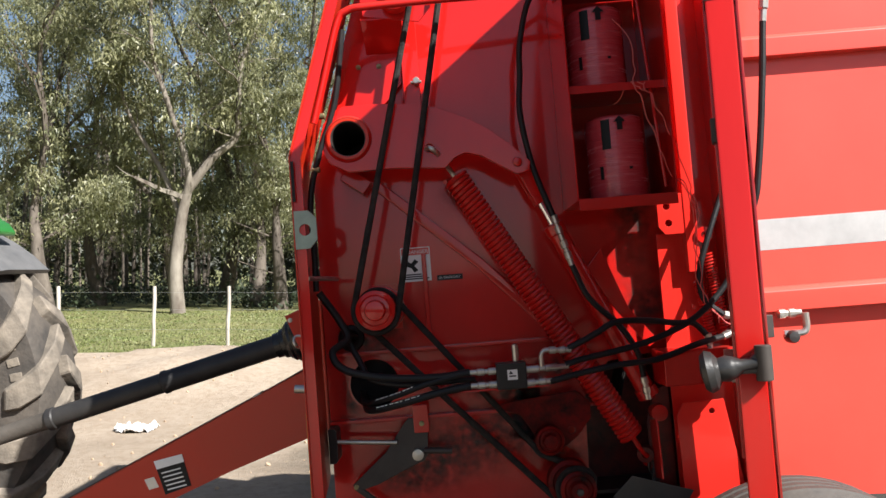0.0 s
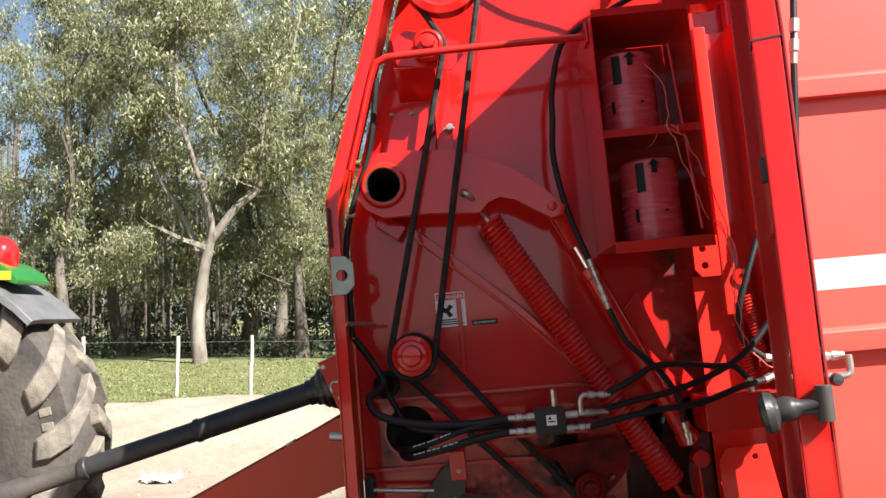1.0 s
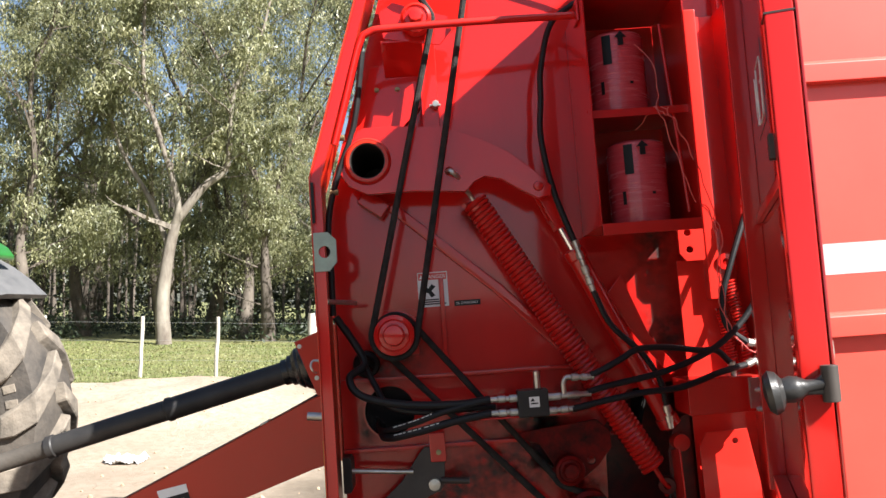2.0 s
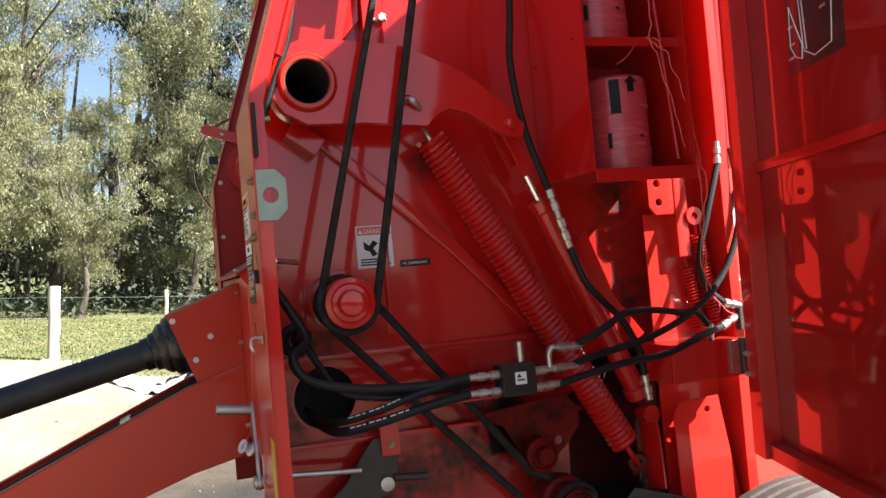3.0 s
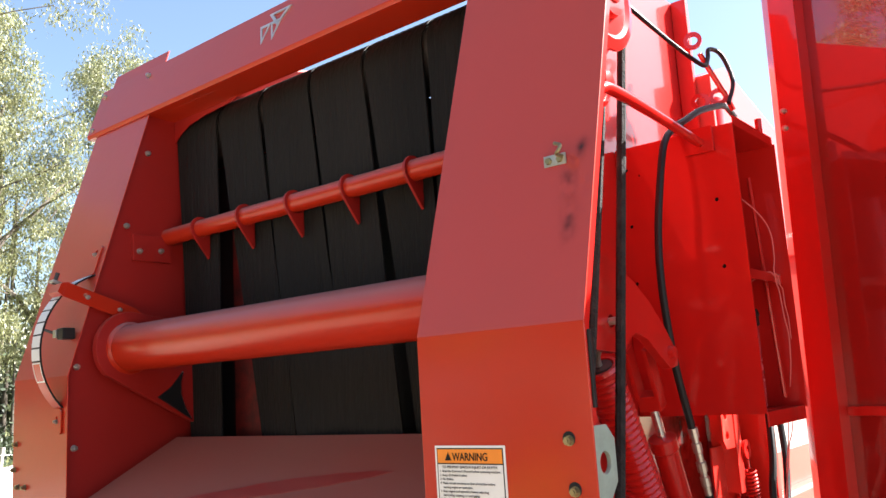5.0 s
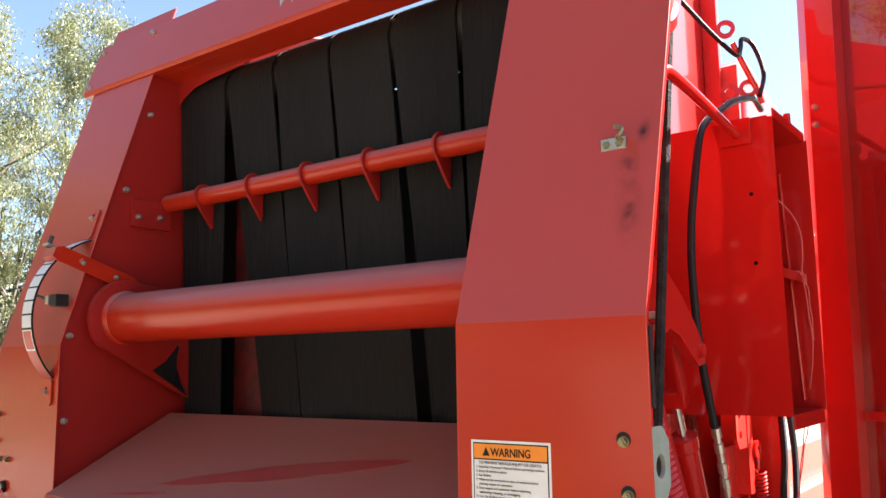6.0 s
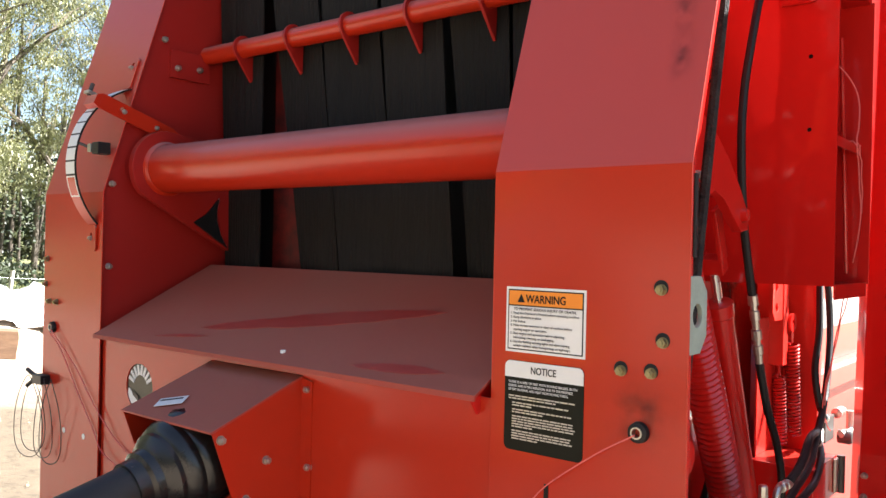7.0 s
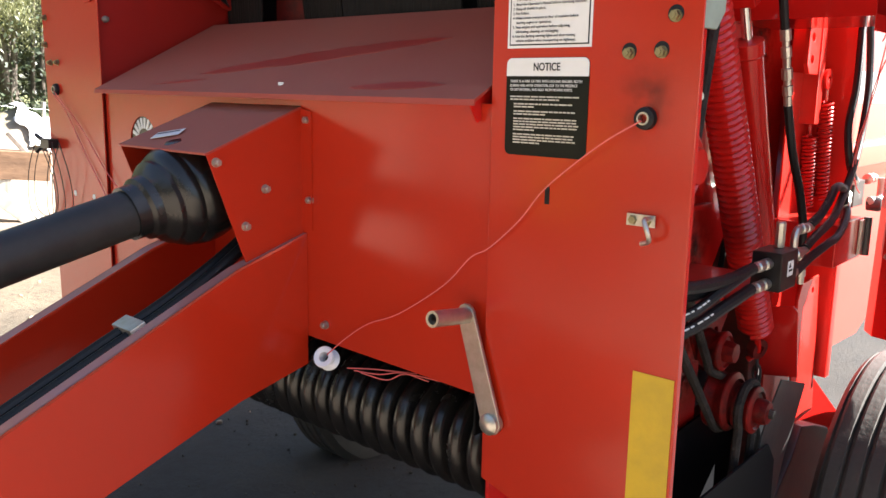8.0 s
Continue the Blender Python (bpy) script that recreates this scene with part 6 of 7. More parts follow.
# latch on the free stile
latch = door_part("door_latch", lathe(bmesh.new(), [(0.008, -0.003), (0.026, 0.0), (0.033, 0.008), (0.029, 0.018), (0.018, 0.025), (0.020, 0.036), (0.017, 0.046), (0.010, 0.058), (0.010, 0.08)], (DW + 0.012, -0.058, 1.245), (0.0, 1, 0.15), 24), CAST, door, "grey cast latch handle")
door_part("latch_arm", prism(bmesh.new(), [(-0.022, 1.241), (-0.022, 1.257), (0.010, 1.265), (0.022, 1.275), (0.032, 1.275), (0.032, 1.239), (0.012, 1.241)], "x", DW + 0.006, DW + 0.018), CAST, latch, bev=0.006)
door_part("latch_hinge", cyl(bmesh.new(), (DW + 0.012, 0.030, 1.230), (DW + 0.012, 0.030, 1.283), 0.0125, seg=16), DARK_PLATE, latch, bev=0.002)
door_part("door_tab", box(bmesh.new(), DW - 0.075, DW - 0.05, -0.016, 0.02, 1.60, 1.64), DARK_PLATE, door, bev=0.003)


# ---- twine spools in the box ----
def twine_spool(x, y, z):
    bm = lathe(bmesh.new(), [(0.028, 0), (0.082, 0.0), (0.089, 0.006), (0.090, 0.03), (0.0885, 0.12), (0.090, 0.22), (0.087, 0.247), (0.078, 0.254), (0.028, 0.252)], (0, 0, 0), (0, 0, 1), 40)
    ob = part("twine_spool", bm, SPOOL, None)
    for a, h0, h1, w in ((-2.2, 0.15, 0.24, 0.30), (-2.35, 0.06, 0.10, 0.12), (-1.35, 0.085, 0.093, 0.12)):
        bm = bmesh.new()
        vs = [[bm.verts.new((0.0912 * math.cos(a + w * k / 4), 0.0912 * math.sin(a + w * k / 4), h)) for k in range(5)] for h in (h0, h1)]
        for k in range(4):
            bm.faces.new((vs[0][k], vs[0][k + 1], vs[1][k + 1], vs[1][k]))
        ext = bmesh.ops.extrude_face_region(bm, geom=list(bm.faces))["geom"]
        for g in ext:
            if isinstance(g, bmesh.types.BMVert):
                g.co.x *= 0.99
                g.co.y *= 0.99
        part("wrap_print", bm, INK, ob, "dark print on the wrap")
    bm = prism(bmesh.new(), [(-0.008, 0.205), (-0.008, 0.23), (-0.018, 0.23), (0.0, 0.248), (0.018, 0.23), (0.008, 0.23), (0.008, 0.205)], "y", -0.0945, -0.0905)
    part("arrow_print", bm, INK, ob, "black arrow print")
    ob.matrix_world = STAND @ Matrix.Translation((x, y, z))
    return tagged(ob, "plastic-wrapped red twine spool standing on a box shelf", "twine spool", "twine spools in the box")


twine_spool(0.520, 2.585, BZ0 + 0.0045)
twine_spool(0.485, 2.590, 1.9795)


# ---- the tractor's rear corner ----
tractor = tagged(new("tractor"), "green tractor's rear wheel with mud-caked lugs, grey fender and red lamp", "tractor")
tractor.location = (-2.82, 4.25, 0)
TWID = 0.21
prof = [(0.38, -0.17), (0.50, -0.20), (0.70, TWID * -1.0), (0.79, -TWID * 0.95), (0.81, -TWID * 0.8), (0.815, 0), (0.81, TWID * 0.8), (0.79, TWID * 0.95), (0.70, TWID), (0.50, 0.20), (0.38, 0.17)]
wheel = part("wheel", lathe(bmesh.new(), prof, (0, 0, 0.86), (0, 1, 0), 64, close=True), TYRE_MUD, tractor, "worn tractor tyre caked in pale mud", angle=40)
lug = bmesh.new()
path = [(-TWID * 0.97, 0.610, 0.395, 0.9, 0.0, 0.0), (-TWID * 1.0, 0.635, 0.385, 1.5, 0.006, -0.026), (-TWID * 1.0, 0.70, 0.345, 1.75, 0.014, -0.030), (-TWID * 0.95, 0.785, 0.265, 1.65, 0.030, -0.018),
        (-0.10, 0.822, 0.12, 1.15, 0.042, 0.0), (0.015, 0.824, 0.0, 1.05, 0.042, 0.0)]
vs = []
for y, r, a, w, dr, dy in path:
    row = []
    for da, up in ((-0.062 * w, 0), (-0.050 * w, 1), (0.050 * w, 1), (0.062 * w, 0)):
        rr = r + (dr if up else -0.02)
        row.append(lug.verts.new((rr * math.sin(a + da), y + (dy if up else 0.012), rr * math.cos(a + da))))
    vs.append(row)
for p, q in zip(vs, vs[1:]):
    for j in range(3):
        lug.faces.new((p[j], p[j + 1], q[j + 1], q[j]))
lug.faces.new(vs[0])
lug.faces.new(vs[-1][::-1])
bmesh.ops.recalc_face_normals(lug, faces=lug.faces)
mirrored = lug.copy()
for v in mirrored.verts:
    v.co.y *= -1
bmesh.ops.reverse_faces(mirrored, faces=mirrored.faces)
meshes = []
for b in (lug, mirrored):
    bmesh.ops.bevel(b, geom=list(b.edges), offset=0.006, segments=1, affect="EDGES")
    me = bpy.data.meshes.new("tread_lug")
    b.to_mesh(me)
    b.free()
    me.materials.append(MUDDY)
    meshes.append(me)
for k in range(32):
    a = k * 22.5 + (11.25 if k >= 16 else 0)
    shared("tread_lug", meshes[k >= 16], wheel, Matrix.Translation((0, 0, 0.86)) @ Matrix.Rotation(radians(a), 4, "Y"))
part("rim", lathe(bmesh.new(), [(0.05, -0.10), (0.14, -0.10), (0.20, -0.03), (0.34, -0.02), (0.37, -0.16), (0.39, -0.168), (0.39, 0.17), (0.05, 0.10)], (0, 0, 0.86), (0, 1, 0), 40), YELLOW, wheel, "yellow wheel disc")
for k in range(4):
    h = 0.05 * k
    part("sidewall_print", box(bmesh.new(), -0.020, 0.020, -TWID - 0.004, -TWID + 0.01, 0.66, 0.72, Matrix.Translation((0, 0, 0.86)) @ Matrix.Rotation(radians(62 + 6 * k), 4, "Y")), MUDDY, wheel, bev=0.004)
bm = bmesh.new()
rows = []
for k in range(13):
    a = radians(-40 + 86 * k / 12)
    r = 0.935
    rows.append([bm.verts.new((rr * math.sin(a) - 0.06, y, 0.845 + rr * math.cos(a))) for rr, y in ((r - 0.035, -0.26), (r, -0.255), (r + 0.01, -0.18), (r + 0.01, 0.24), (r - 0.01, 0.24), (r - 0.015, -0.18), (r - 0.02, -0.235))])
for p, q in zip(rows, rows[1:]):
    for j in range(7):
        bm.faces.new((p[j], p[(j + 1) % 7], q[(j + 1) % 7], q[j]))
bm.faces.new(rows[0])
bm.faces.new(rows[-1][::-1])
fender = part("fender", bm, GREY_PLASTIC, tractor, "dull grey plastic fender", bev=0.004)
bm = prism(bmesh.new(), [(-0.10, 1.73), (0.36, 1.72), (0.500, 1.675), (0.510, 1.700), (0.475, 1.745), (0.40, 1.79), (0.29, 1.82), (-0.10, 1.86)], "y", -0.21, 0.10)
cowl = part("lamp_cowl", bm, GREEN, tractor, "green painted cowl", bev=0.012)
part("tail_lamp", lathe(bmesh.new(), [(0.088, 0), (0.090, 0.04), (0.080, 0.09), (0.055, 0.125), (0.02, 0.143), (0.004, 0.145)], (0.345, -0.10, 1.785), (0.15, 0, 1), 24), LENS, cowl, "red lamp")
part("reflector", box(bmesh.new(), 0.415, 0.472, -0.216, -0.209, 1.700, 1.745), YELLOW, cowl, "yellow reflector", bev=0.002)
part("rear_axle", cyl(bmesh.new(), (0, -1.2, 0.86), (0, -0.10, 0.86), 0.10, seg=20), DARK_PLATE, tractor, bev=0.005)


# ---- fence ----
def fence_post(x, y, h, r, lean):
    bm = bmesh.new()
    random.seed(int(x * 100))
    path = [(random.uniform(-1, 1) * 0.01 + lean * z, random.uniform(-1, 1) * 0.01, z) for z in np.linspace(-0.15, h, 7)]
    sweep(bm, path, [r * random.uniform(0.9, 1.06) for _ in path], 9)
    ob = part("fence_post", bm, WOOD, None, angle=50)
    ob.location = (x, y, 0)
    return tagged(ob, "thick weathered white wooden fence post" if r > 0.08 else "thin weathered wooden fence post", "fence post", "posts of the wire fence")


POSTS = [(-12.9 + 1.72 * k, 1.18, 0.038, 0.03 * math.sin(k * 1.7)) for k in range(17)]
for k, (x, h, r, lean) in enumerate(POSTS):
    thick = abs(x + 2.6) < 0.5
    x = {9: 3.06, 10: 4.9}.get(k, x + 0.15 * math.sin(k * 2.1))
    fence_post(x, 16.2 + 0.12 * x * (x > 2), 1.26 if thick else h, 0.10 if thick else r, 0.0 if thick else lean)
wires = tagged(new("wire_fence"), "three strands of galvanised fence wire", "fence wire")
for z in (0.34, 0.72, 1.06):
    path = [(x, 16.16 + 0.12 * x * (x > 2), z + 0.01 * math.sin(x * 3 + z * 9)) for x in np.arange(-14, 16, 0.86)]
    part("wire_strand", sweep(bmesh.new(), path, 0.0020, 5), WIRE, wires)


# ---- trees ----
def tree_parts(seed, height, leaves, spread=1.0, leaf=0.21, droop=0.45, low=4.0, bare=0.0, limbs=()):
    """A gum tree: a trunk that forks into limbs, and thousands of hanging leaves."""
    rnd = random.Random(seed)
    bm = bmesh.new()
    tips = []

    def limb(p, d, length, r, level):
        pts, radii = [p.copy()], [r]
        n = 7 if level < 2 else 4
        for k in range(n):
            bend = Vector((rnd.gauss(0, 1), rnd.gauss(0, 1), rnd.gauss(0, 0.5))) * (0.10 if level == 0 else 0.20)
            d = (d + bend + Vector((0, 0, 0.06))).normalized()
            p = p + d * length / n
            pts.append(p.copy())
            radii.append(r * (1 - 0.55 * (k + 1) / n) if level < 3 else r * (1 - 0.8 * (k + 1) / n))
            if level >= 1:
                tips.append((p.copy(), level))
            if level and level < 3 and k > 0 and rnd.random() < 0.8:
                limb(p.copy(), (d + Vector((rnd.gauss(0, 0.8), rnd.gauss(0, 0.8), rnd.uniform(-0.3, 0.5)))).normalized(), length * rnd.uniform(0.35, 0.55), radii[-1] * 0.55, level + 1)
        sweep(bm, pts, radii, 9 if level == 0 else 6 if level == 1 else 4)
        return p, d, radii[-1]

    for path, r0, r1 in limbs:
        q = smooth_path(path, 5)
        sweep(bm, q, [r0 + (r1 - r0) * k / (len(q) - 1) for k in range(len(q))], 9)
        for k in range(8, len(q), 2):
            if q[k].z > 3.6:
                way = Vector((rnd.gauss(0, 1), rnd.gauss(0, 1), rnd.uniform(-0.2, 0.7))).normalized()
                limb(q[k].copy(), way, rnd.uniform(1.4, 3.0), r1 * 0.8, 2)
    base_r = height * 0.022
    if not limbs:
        fork = height * rnd.uniform(0.25, 0.38)
        p, d, r = limb(Vector((0, 0, -0.2)), Vector((rnd.gauss(0, 0.10), rnd.gauss(0, 0.10), 1)).normalized(), fork, base_r, 0)
        for k in range(rnd.choice((2, 3, 3))):
            a = rnd.uniform(0, 6.28)
            limb(p.copy(), Vector((math.cos(a) * 0.45 * spread, math.sin(a) * 0.45 * spread, 1)).normalized(), (height - fork) * rnd.uniform(0.7, 0.95), r * rnd.uniform(0.75, 0.95), 1)
        for k in range(4):
            a, z = rnd.uniform(0, 6.28), rnd.uniform(0.35, 1.0)
            limb(Vector((p.x * z, p.y * z, p.z * z)), Vector((math.cos(a), math.sin(a), 0.3)).normalized(), height * 0.16, r * 0.3, 2)
    trunk = part("trunk", bm, BARK if limbs else BARK_DARK, None, angle=60)
    g = np.random.default_rng(seed)
    t = np.array([q for q, _ in tips])
    level_of = np.clip((t[:, 2] / height * 10).astype(int), 0, 11)
    share = 1 / np.bincount(level_of, minlength=12)[level_of]
    pick = t[g.choice(len(t), leaves // 80, p=share / share.sum())]
    centre = np.repeat(pick + g.normal(0, 0.42, pick.shape), 80, 0)
    off = g.normal(0, 1, centre.shape) * np.array([0.30, 0.30, 0.20]) * (height / 18)
    off[:, 2] -= droop * np.abs(g.normal(0, 0.45, len(off)))
    c = centre + off
    keep = c[:, 2] > np.where(c[:, 1] < 0.5, max(low, bare), low) + g.normal(0, 0.7, len(c))
    c = c[keep]
    n = len(c)
    down = np.stack([g.normal(0, 0.45, n), g.normal(0, 0.45, n), -np.abs(g.normal(0.8, 0.4, n))], 1)
    down /= np.linalg.norm(down, axis=1, keepdims=True)
    side = np.cross(down, g.normal(0, 1, (n, 3)))
    side /= np.linalg.norm(side, axis=1, keepdims=True) + 1e-9
    ln, wd = (leaf * g.uniform(0.6, 1.3, n))[:, None], (leaf * 0.17 * g.uniform(0.7, 1.3, n))[:, None]
    leaf_v = np.stack([c - side * wd, c + side * wd, c + down * ln], 1).reshape(-1, 3)
    me = bpy.data.meshes.new("crown")
    me.from_pydata(leaf_v.tolist(), [], np.arange(n * 3).reshape(-1, 3).tolist())
    return trunk, me


def gum_tree(name, seed, height, leaves, mat, label, **kw):
    trunk, me = tree_parts(seed, height, leaves, **kw)
    me.materials.append(mat)
    root = tagged(new(name), label, "tree", "trees along the pasture")
    trunk.parent = root
    crown = new("crown", me)
    crown.parent = root
    return root


TALL = "tall gum tree with brown bark and hanging grey-green leaves"
KINDS = [gum_tree("gum_tree", 3, 19, 34000, LEAF, TALL), gum_tree("gum_tree", 8, 21, 36000, LEAF, TALL), gum_tree("gum_tree", 14, 17, 32000, LEAF, TALL, spread=1.3),
         gum_tree("gum_tree", 21, 20, 30000, LEAF, TALL, spread=0.7)]
FORKED = gum_tree("gum_tree", 33, 14, 30000, LEAF, "forked gum tree with pale mottled bark and a limb bent aside", low=3.2, bare=6.6, limbs=(
    ([(0, 0, -0.2), (-0.11, 0, 1.46), (0.04, 0, 3.0), (0.27, 0, 4.2)], 0.27, 0.17),
    ([(0.27, 0, 4.2), (1.15, 0.1, 5.4), (1.87, 0.2, 6.05), (2.02, 0.1, 6.9), (2.2, -0.1, 8.7), (3.0, 0, 10.5), (3.4, 0.2, 12.5)], 0.16, 0.04),
    ([(0.20, 0, 3.9), (0.36, -0.2, 5.0), (-0.34, -0.3, 7.3), (-0.84, -0.3, 8.9), (-0.95, -0.2, 10.9), (-1.0, 0, 13.0)], 0.13, 0.04),
    ([(0.1, 0, 3.2), (-0.8, 0.5, 5.0), (-2.0, 0.6, 7.0), (-2.6, 0.5, 9.5), (-2.5, 0.4, 12.0)], 0.11, 0.03)))
FORKED.location = (-9.5, 28.5, 0)
PINE = gum_tree("pine_tree", 5, 24, 30000, LEAF_DARK, "dark dense conifer behind the gum trees", spread=0.6, leaf=0.26, droop=0.2)
random.seed(4)
SPOTS = [(-8.0, 33.5, 1, 1.0), (-13.5, 27.5, 0, 1.05), (-17.5, 29, 2, 1.0), (-6.6, 31.5, 3, 1.0), (-3.6, 31, 2, 0.60), (-0.2, 33, 3, 0.65), (-21.5, 28, 1, 1.0), 
         (-4.4, 37, 1, 0.60), (-5.4, 40, 0, 1.1), (-1.2, 40, 0, 0.65), (-25, 31, 0, 1.05), (2.5, 38, 2, 0.8), (5.2, 36, 3, 0.9), (8.4, 39, 0, 0.85), (11.5, 38, 1, 0.85), (14.5, 42, 3, 0.95), (18.0, 41, 2, 0.9), (21.5, 44, 0, 0.95),
         (25, 43, 1, 0.95), (29, 46, 3, 1.0), (33, 47, 2, 1.0), (-18, 42, 0, 1.1), (-5.8, 44, 3, 0.6), (-11.2, 33.5, 2, 1.1), (-10.2, 37, 1, 1.15), (-15.0, 35, 3, 1.1), (2.0, 36, 2, 1.0), (3.4, 33, 3, 0.95)]
used = set()
for x, y, kind, s in SPOTS:
    s *= 0.70 if x < 4 else 1.0
    m = pose(x, y, -0.05, 0, 0, random.uniform(0, 360)) @ Matrix.Diagonal((s, s, s, 1))
    if kind not in used:
        used.add(kind)
        KINDS[kind].matrix_world = m
    else:
        copy_thing(KINDS[kind], m).scale = (s, s, s)
PINE.matrix_world = pose(-3.4, 44, 0, 0, 0, 40)
copy_thing(PINE, pose(2.6, 46, 0, 0, 0, 170))


def far_woods():
    """The dense wood behind, as one body of trunks and leaves."""
    g = np.random.default_rng(2)
    verts, faces = [], []
    n = 130000
    x = g.uniform(-60, 80, n)
    y = 56 + 0.10 * np.abs(x) + g.uniform(0, 14, n)
    top = 10 + 2.0 * np.sin(x * 0.21) + 1.5 * np.sin(x * 0.63 + 1) - 3 * (np.abs(x + 6) < 3) + g.normal(0, 1.0, n)
    z = 0.6 + (top - 0.6) * g.uniform(0, 1, n) ** 0.75
    c = np.stack([x, y, z], 1)
    a = g.normal(0, 1, (n, 3)) * 0.13
    b = g.normal(0, 1, (n, 3)) * 0.13
    quad = np.stack([c - a, c + b, c + a, c - b], 1).reshape(-1, 3)
    me = bpy.data.meshes.new("woodland")
    me.from_pydata(quad.tolist(), [], np.arange(n * 4).reshape(-1, 4).tolist())
    me.materials.append(LEAF_SHADED)
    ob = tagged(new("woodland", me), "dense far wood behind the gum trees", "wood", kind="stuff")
    bm = bmesh.new()
    random.seed(9)
    for _ in range(330):
        px = random.uniform(-45, 70)
        py = 38 + 0.10 * abs(px) + random.uniform(0, 22)
        cyl(bm, (px, py, -0.1), (px + random.gauss(0, 0.5), py, random.uniform(8, 14)), random.uniform(0.08, 0.22), 0.06, 7)
    part("woodland_trunks", bm, BARK_DARK, ob, angle=60)


far_woods()


def unseen_woods():
    """Unseen wood round the yard, behind tractor and camera, added to shape light."""
    g = np.random.default_rng(8)
    n = 36000
    s = g.uniform(-1, 1, n)
    deep = g.uniform(0, 9, n)
    west = s < 0
    along = np.where(west, 46 + s * 70, -28 + s * 75)
    x = np.where(west, -26 - deep, along)
    y = np.where(west, along * 0.8, -24 - deep)
    top = np.where(west, 9.5, 2.2) + np.where(west, 1.0, 0.3) * (1.8 * np.sin(along * 0.3) + 1.2 * np.sin(along * 0.8 + 1) + g.normal(0, 0.8, n))
    z = 0.2 + (top - 0.2) * g.uniform(0, 1, n)
    c = np.stack([x, y, z], 1)
    a = g.normal(0, 1, (n, 3)) * 0.30
    b = g.normal(0, 1, (n, 3)) * 0.30
    quad = np.stack([c - a, c + b, c + a, c - b], 1).reshape(-1, 3)
    me = bpy.data.meshes.new("woodland")
    me.from_pydata(quad.tolist(), [], np.arange(n * 4).reshape(-1, 4).tolist())
    me.materials.append(LEAF_SHADED)
    tagged(new("woodland", me), "unseen wood added on the near sides of the yard to shape light", "wood", kind="stuff")


unseen_woods()


def undergrowth():
    """Low scrub and fallen bark at the foot of the trees, with dark leaves as shade."""
    g = np.random.default_rng(7)
    n = 34000
    cx = g.uniform(-28, 36, 150)
    cy = 30 + g.uniform(0, 16, 150) + 0.1 * np.abs(cx)
    k = g.integers(0, 150, n)
    c = np.stack([cx[k] + g.normal(0, 0.9, n), cy[k] + g.normal(0, 0.7, n), np.abs(g.normal(0, 0.55, n))], 1)
    # Taller dark leaves put in for the deep shade below the crowns.
    m = 13000
    tx, ty, tz = g.uniform(-30, 38, 260), 33 + g.uniform(0, 12, 260), g.uniform(1.6, 4.6, 260)
    k = g.integers(0, 260, m)
    tall = np.stack([tx[k] + g.normal(0, 0.8, m), ty[k] + 0.1 * np.abs(tx[k]) + g.normal(0, 0.6, m), np.abs(tz[k] + g.normal(0, 0.6, m))], 1)
    c = np.concatenate([c, tall])
    n += m
    a, b = g.normal(0, 0.045, (n, 3)), g.normal(0, 0.045, (n, 3))
    me = bpy.data.meshes.new("undergrowth")
    me.from_pydata(np.stack([c - a, c + b, c + a, c - b], 1).reshape(-1, 3).tolist(), [], np.arange(n * 4).reshape(-1, 4).tolist())
    me.materials.append(LEAF_DARK)
    tagged(new("undergrowth", me), "low dark scrub, with dark leaf masses as the shade under the trees", "undergrowth", kind="stuff")


undergrowth()


def grass():
    g = np.random.default_rng(3)
    n = 60000
    y = 13.0 + 17 * g.uniform(0, 1, n) ** 1.3
    x = g.uniform(-0.62, 0.55, n) * y
    keep = (y + 4 * g.uniform(0.3, 0.7, n)) > 15.3
    x, y = x[keep], y[keep]
    n = len(x)
    base = np.stack([x, y, np.array([heap(a, b) for a, b in zip(x, y)])], 1)
    h = g.uniform(0.012, 0.05, n)[:, None]
    lean = g.normal(0, 0.4, (n, 3))
    lean[:, 2] = 1
    ang = g.uniform(0, 6.28, n)
    w = np.stack([np.cos(ang), np.sin(ang), np.zeros(n)], 1) * (0.012 + 0.0012 * (y - 13))[:, None]
    tri = np.stack([base - w, base + w, base + lean * h], 1).reshape(-1, 3)
    me = bpy.data.meshes.new("grass")
    me.from_pydata(tri.tolist(), [], np.arange(n * 3).reshape(-1, 3).tolist())
    me.materials.append(GRASS)
    tagged(new("grass", me), "short green pasture grass", "grass", kind="stuff")


grass()


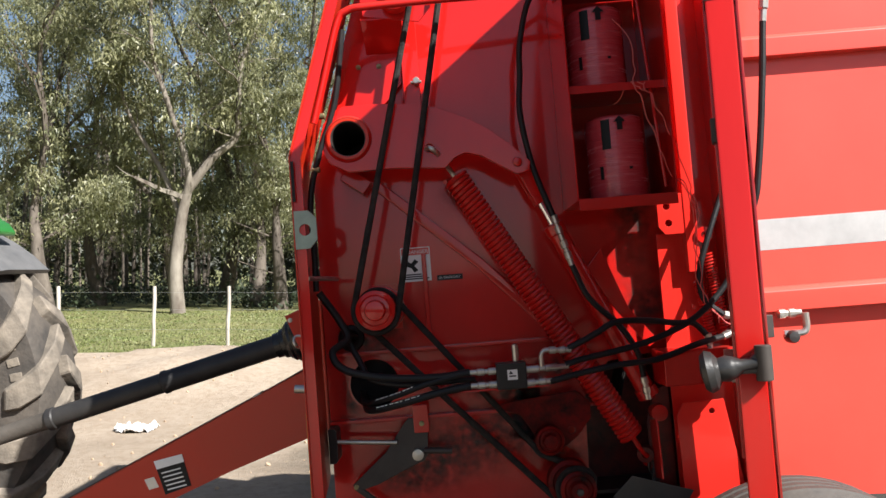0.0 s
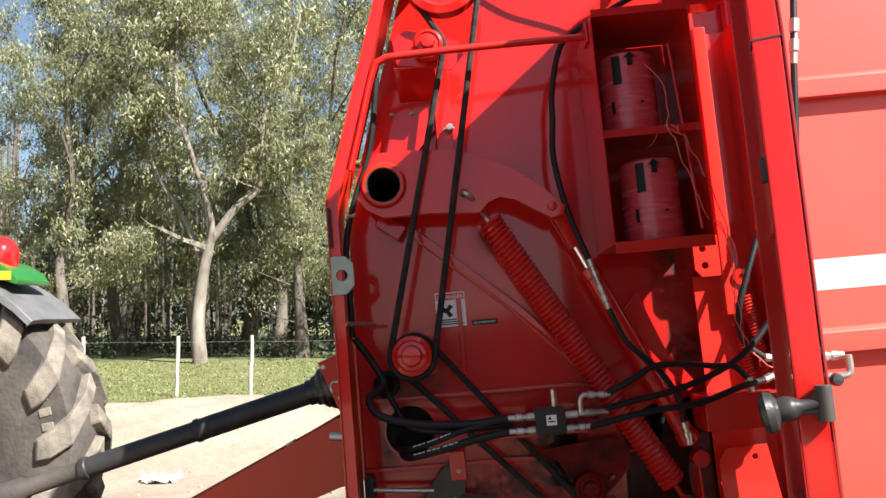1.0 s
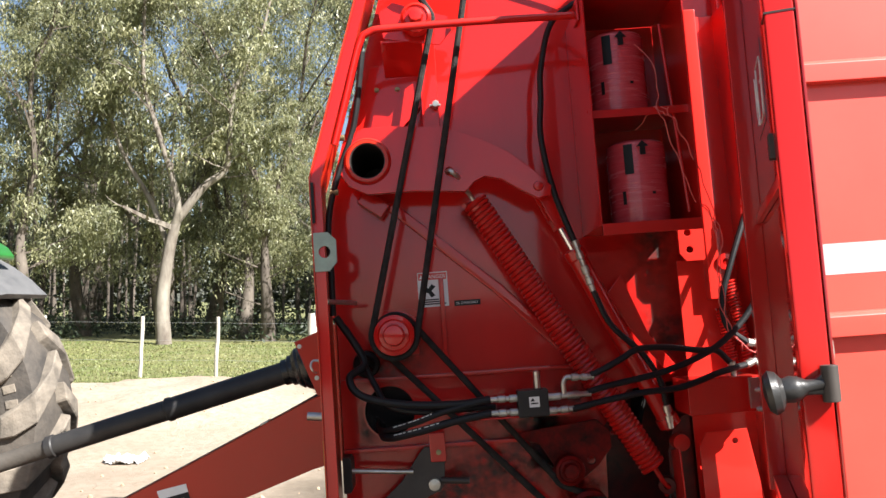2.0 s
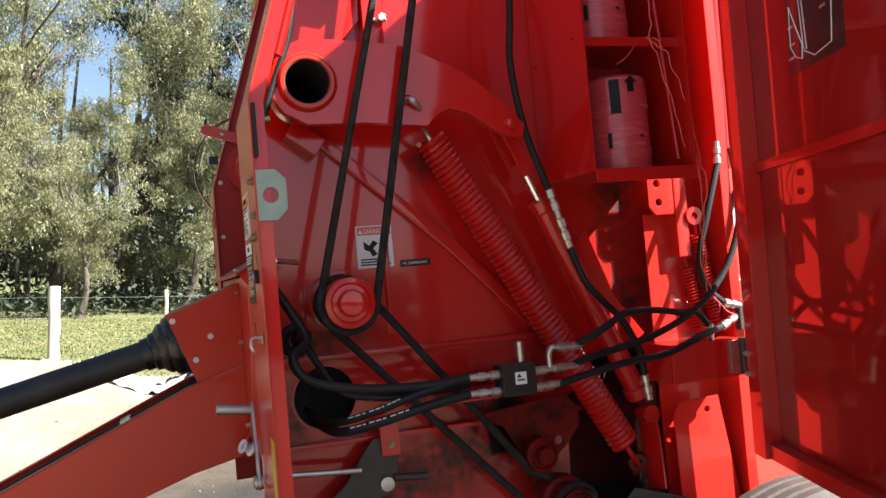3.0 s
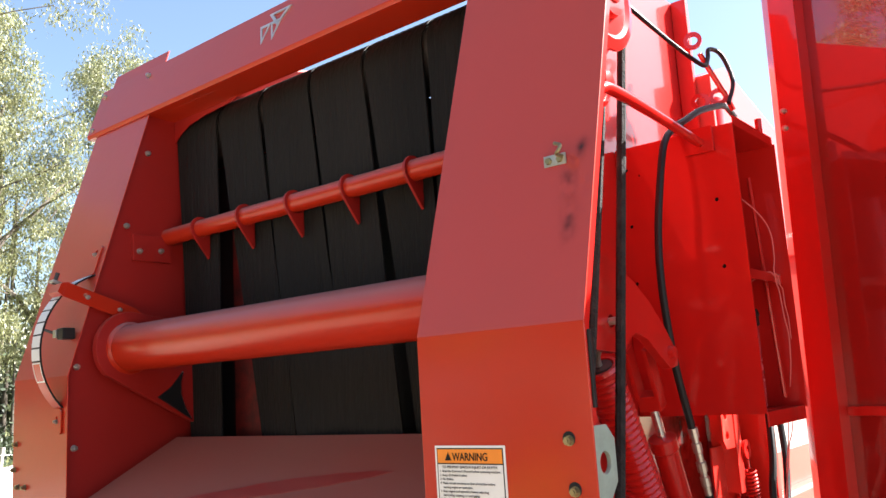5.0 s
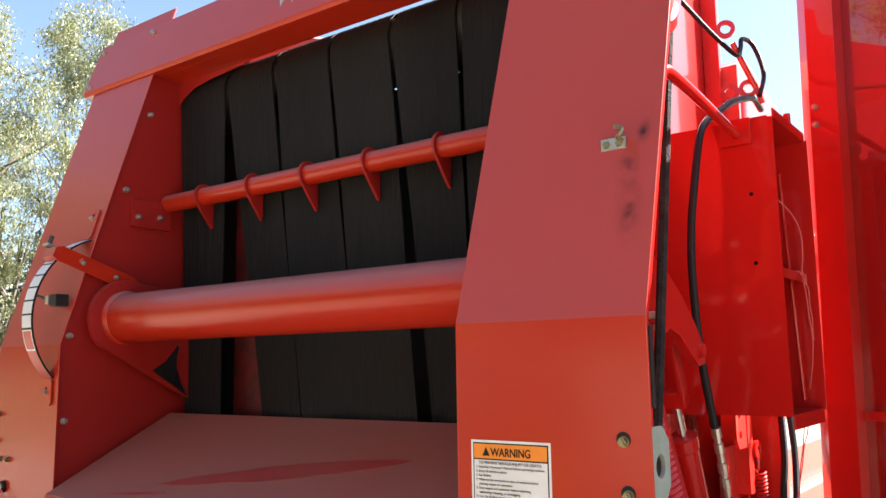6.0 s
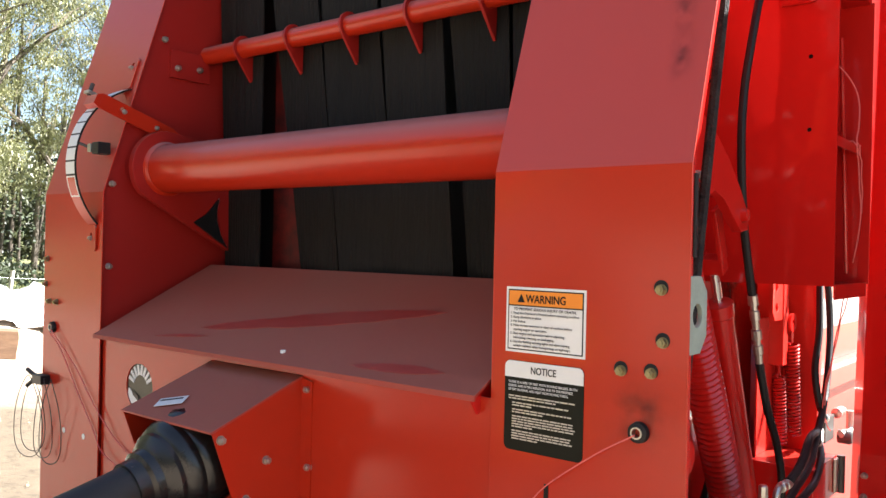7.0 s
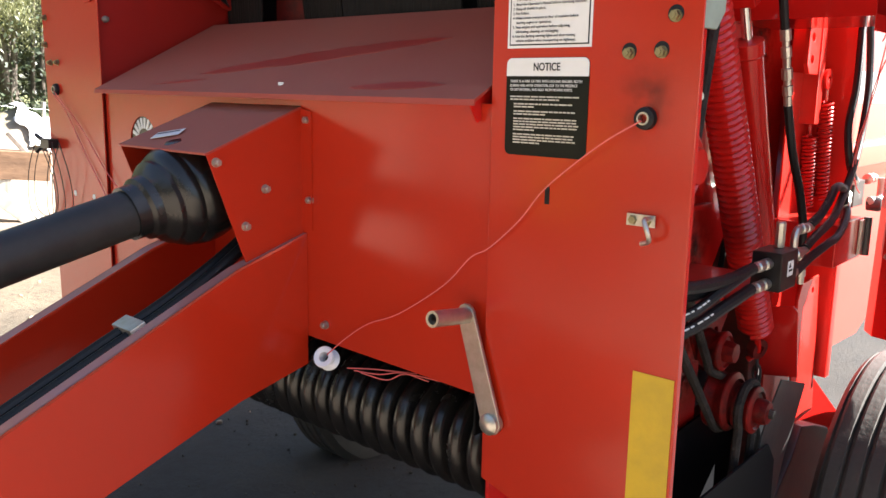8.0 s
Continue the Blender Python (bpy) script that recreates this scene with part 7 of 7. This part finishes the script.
# ---- litter on the yard ----
def crumpled(name, x, y, w, d, mat, seed, label, high=0.10):
    """A crumpled plastic sheet that lies on the ground."""
    bm = bmesh.new()
    n = 30
    rnd = random.Random(seed)
    off = rnd.uniform(0, 50)
    vs = []
    for j in range(n + 1):
        row = []
        for i in range(n + 1):
            u, v = i / n - 0.5, j / n - 0.5
            edge = 1 + 0.35 * noise.noise((u * 3 + off, v * 3, 1))
            px, py = u * w * edge, v * d * edge
            pz = abs(noise.noise((u * 5 + off, v * 5, 2))) * high + 0.35 * high * (1 - min(1.0, abs(noise.noise((u * 7 + off, v * 5, 4))) * 2.5)) ** 2 + 0.25 * high * abs(noise.noise((u * 24 + off, v * 20, 7)))
            row.append(bm.verts.new((px, py, heap(x + px, y + py) + 0.006 + pz)))
        vs.append(row)
    for j in range(n):
        for i in range(n):
            bm.faces.new((vs[j][i], vs[j][i + 1], vs[j + 1][i + 1], vs[j + 1][i]))
    ext = bmesh.ops.extrude_face_region(bm, geom=list(bm.faces))["geom"]
    bmesh.ops.translate(bm, vec=(0, 0, -0.004), verts=[q for q in ext if isinstance(q, bmesh.types.BMVert)])
    ob = part(name, bm, mat, None, angle=70)
    ob.location = (x, y, 0)
    return tagged(ob, label, "plastic sheet", "plastic litter")


W, B = "crumpled white silage film lying on the sand", "crumpled black silage film lying on the sand"
crumpled("plastic_sheet", -2.90, 7.55, 0.34, 0.20, FILM_W, 1, "small torn white plastic scrap on the sand", 0.07)
for k, (x, y, w, d, mt) in enumerate(((-0.86, 10.9, 1.5, 0.7, FILM_W), (-1.25, 15.3, 1.3, 0.6, FILM_W), (-2.2, 14.0, 0.8, 0.5, FILM_W), (-0.5, 11.2, 0.6, 0.5, FILM_B), (0.62, 10.35, 1.5, 0.8, FILM_B), (0.30, 9.55, 0.9, 0.6, FILM_W), (1.15, 11.35, 1.3, 0.3, FILM_B), (-2.6, 14.9, 0.8, 0.4, FILM_W), (3.6, 12.6, 1.6, 0.9, FILM_W), (4.4, 12.0, 0.9, 0.6, FILM_B))):
    crumpled("plastic_sheet", x, y, w, d, mt, 10 + k, W if mt is FILM_W else B, 0.13)


def timber(name, x, y, z, yaw, tilt, size, mat, label):
    bm = box(bmesh.new(), -size[0] / 2, size[0] / 2, -size[1] / 2, size[1] / 2, 0, size[2])
    bmesh.ops.subdivide_edges(bm, edges=bm.edges, cuts=3, use_grid_fill=True)
    for v in bm.verts:
        v.co += Vector((noise.noise(v.co * 7), noise.noise(v.co * 7 + Vector((9, 0, 0))), 0.3 * noise.noise(v.co * 7 + Vector((0, 9, 0))))) * 0.02
    ob = part(name, bm, mat, None, bev=0.008)
    ob.matrix_world = pose(x, y, z, 0, tilt, yaw)
    return tagged(ob, label, "timber", "old timber by the heap")


FOOT = heap(1.86, 10.55)
timber("wooden_post_stub", 1.80, 10.78, FOOT - 0.02, -22, 0, (0.34, 0.30, 0.40), WOOD, "pale upright timber stub under a brown block")
timber("wooden_block", 1.93, 10.75, FOOT + 0.375, -22, 0, (0.78, 0.36, 0.28), WOOD_BROWN, "brown weathered timber block lying on a stub")
timber("wooden_beam", 1.66, 10.44, FOOT + 0.20, -22, 38, (1.0, 0.16, 0.13), WOOD, "bleached timber beam leaning against the stack")
timber("wooden_stake", 2.05, 10.72, FOOT + 0.66, -30, 48, (0.42, 0.10, 0.05), WOOD, "broken grey board propped on the timber block")


def plastic_tub(x, y):
    bm = lathe(bmesh.new(), [(0.005, 0.004), (0.15, 0.004), (0.19, 0.20), (0.205, 0.205), (0.205, 0.215), (0.185, 0.212), (0.142, 0.014), (0.005, 0.014)], (0, 0, 0), (0, 0, 1), 28)
    ob = part("plastic_tub", bm, FILM_B, None)
    ob.location = (x, y, heap(x, y))
    return tagged(ob, "low black plastic tub standing by the fence", "tub")


plastic_tub(3.13, 15.9)


def clods():
    """Loose crumbs of soil over the yard."""
    rnd = random.Random(12)
    bm = bmesh.new()
    fine = bmesh.new()
    for k in range(1100):
        x, y = (rnd.uniform(-5, 4), rnd.uniform(4.8, 11.5)) if k < 700 else (rnd.uniform(-1.6, 1.4), rnd.uniform(2.3, 5.0))
        r = 0.005 + 0.020 * rnd.random() ** 3 if k < 700 else rnd.uniform(0.003, 0.010)
        m = Matrix.Translation((x, y, heap(x, y) + r * 0.3)) @ Euler((rnd.random() * 6, rnd.random() * 6, 0)).to_matrix().to_4x4() @ Matrix.Diagonal((r, r * 0.8, r * 0.6, 1))
        bmesh.ops.create_icosphere(bm if k < 700 else fine, subdivisions=1, radius=1, matrix=m)
    ob = part("soil_crumbs", bm, SOIL_CLOD, None)
    tagged(part("soil_crumbs", fine, EARTH_CLOD, None), "fine crumbs of dark earth round the machine", "soil", kind="stuff")
    tagged(ob, "loose crumbs of dry soil", "soil", kind="stuff")


clods()
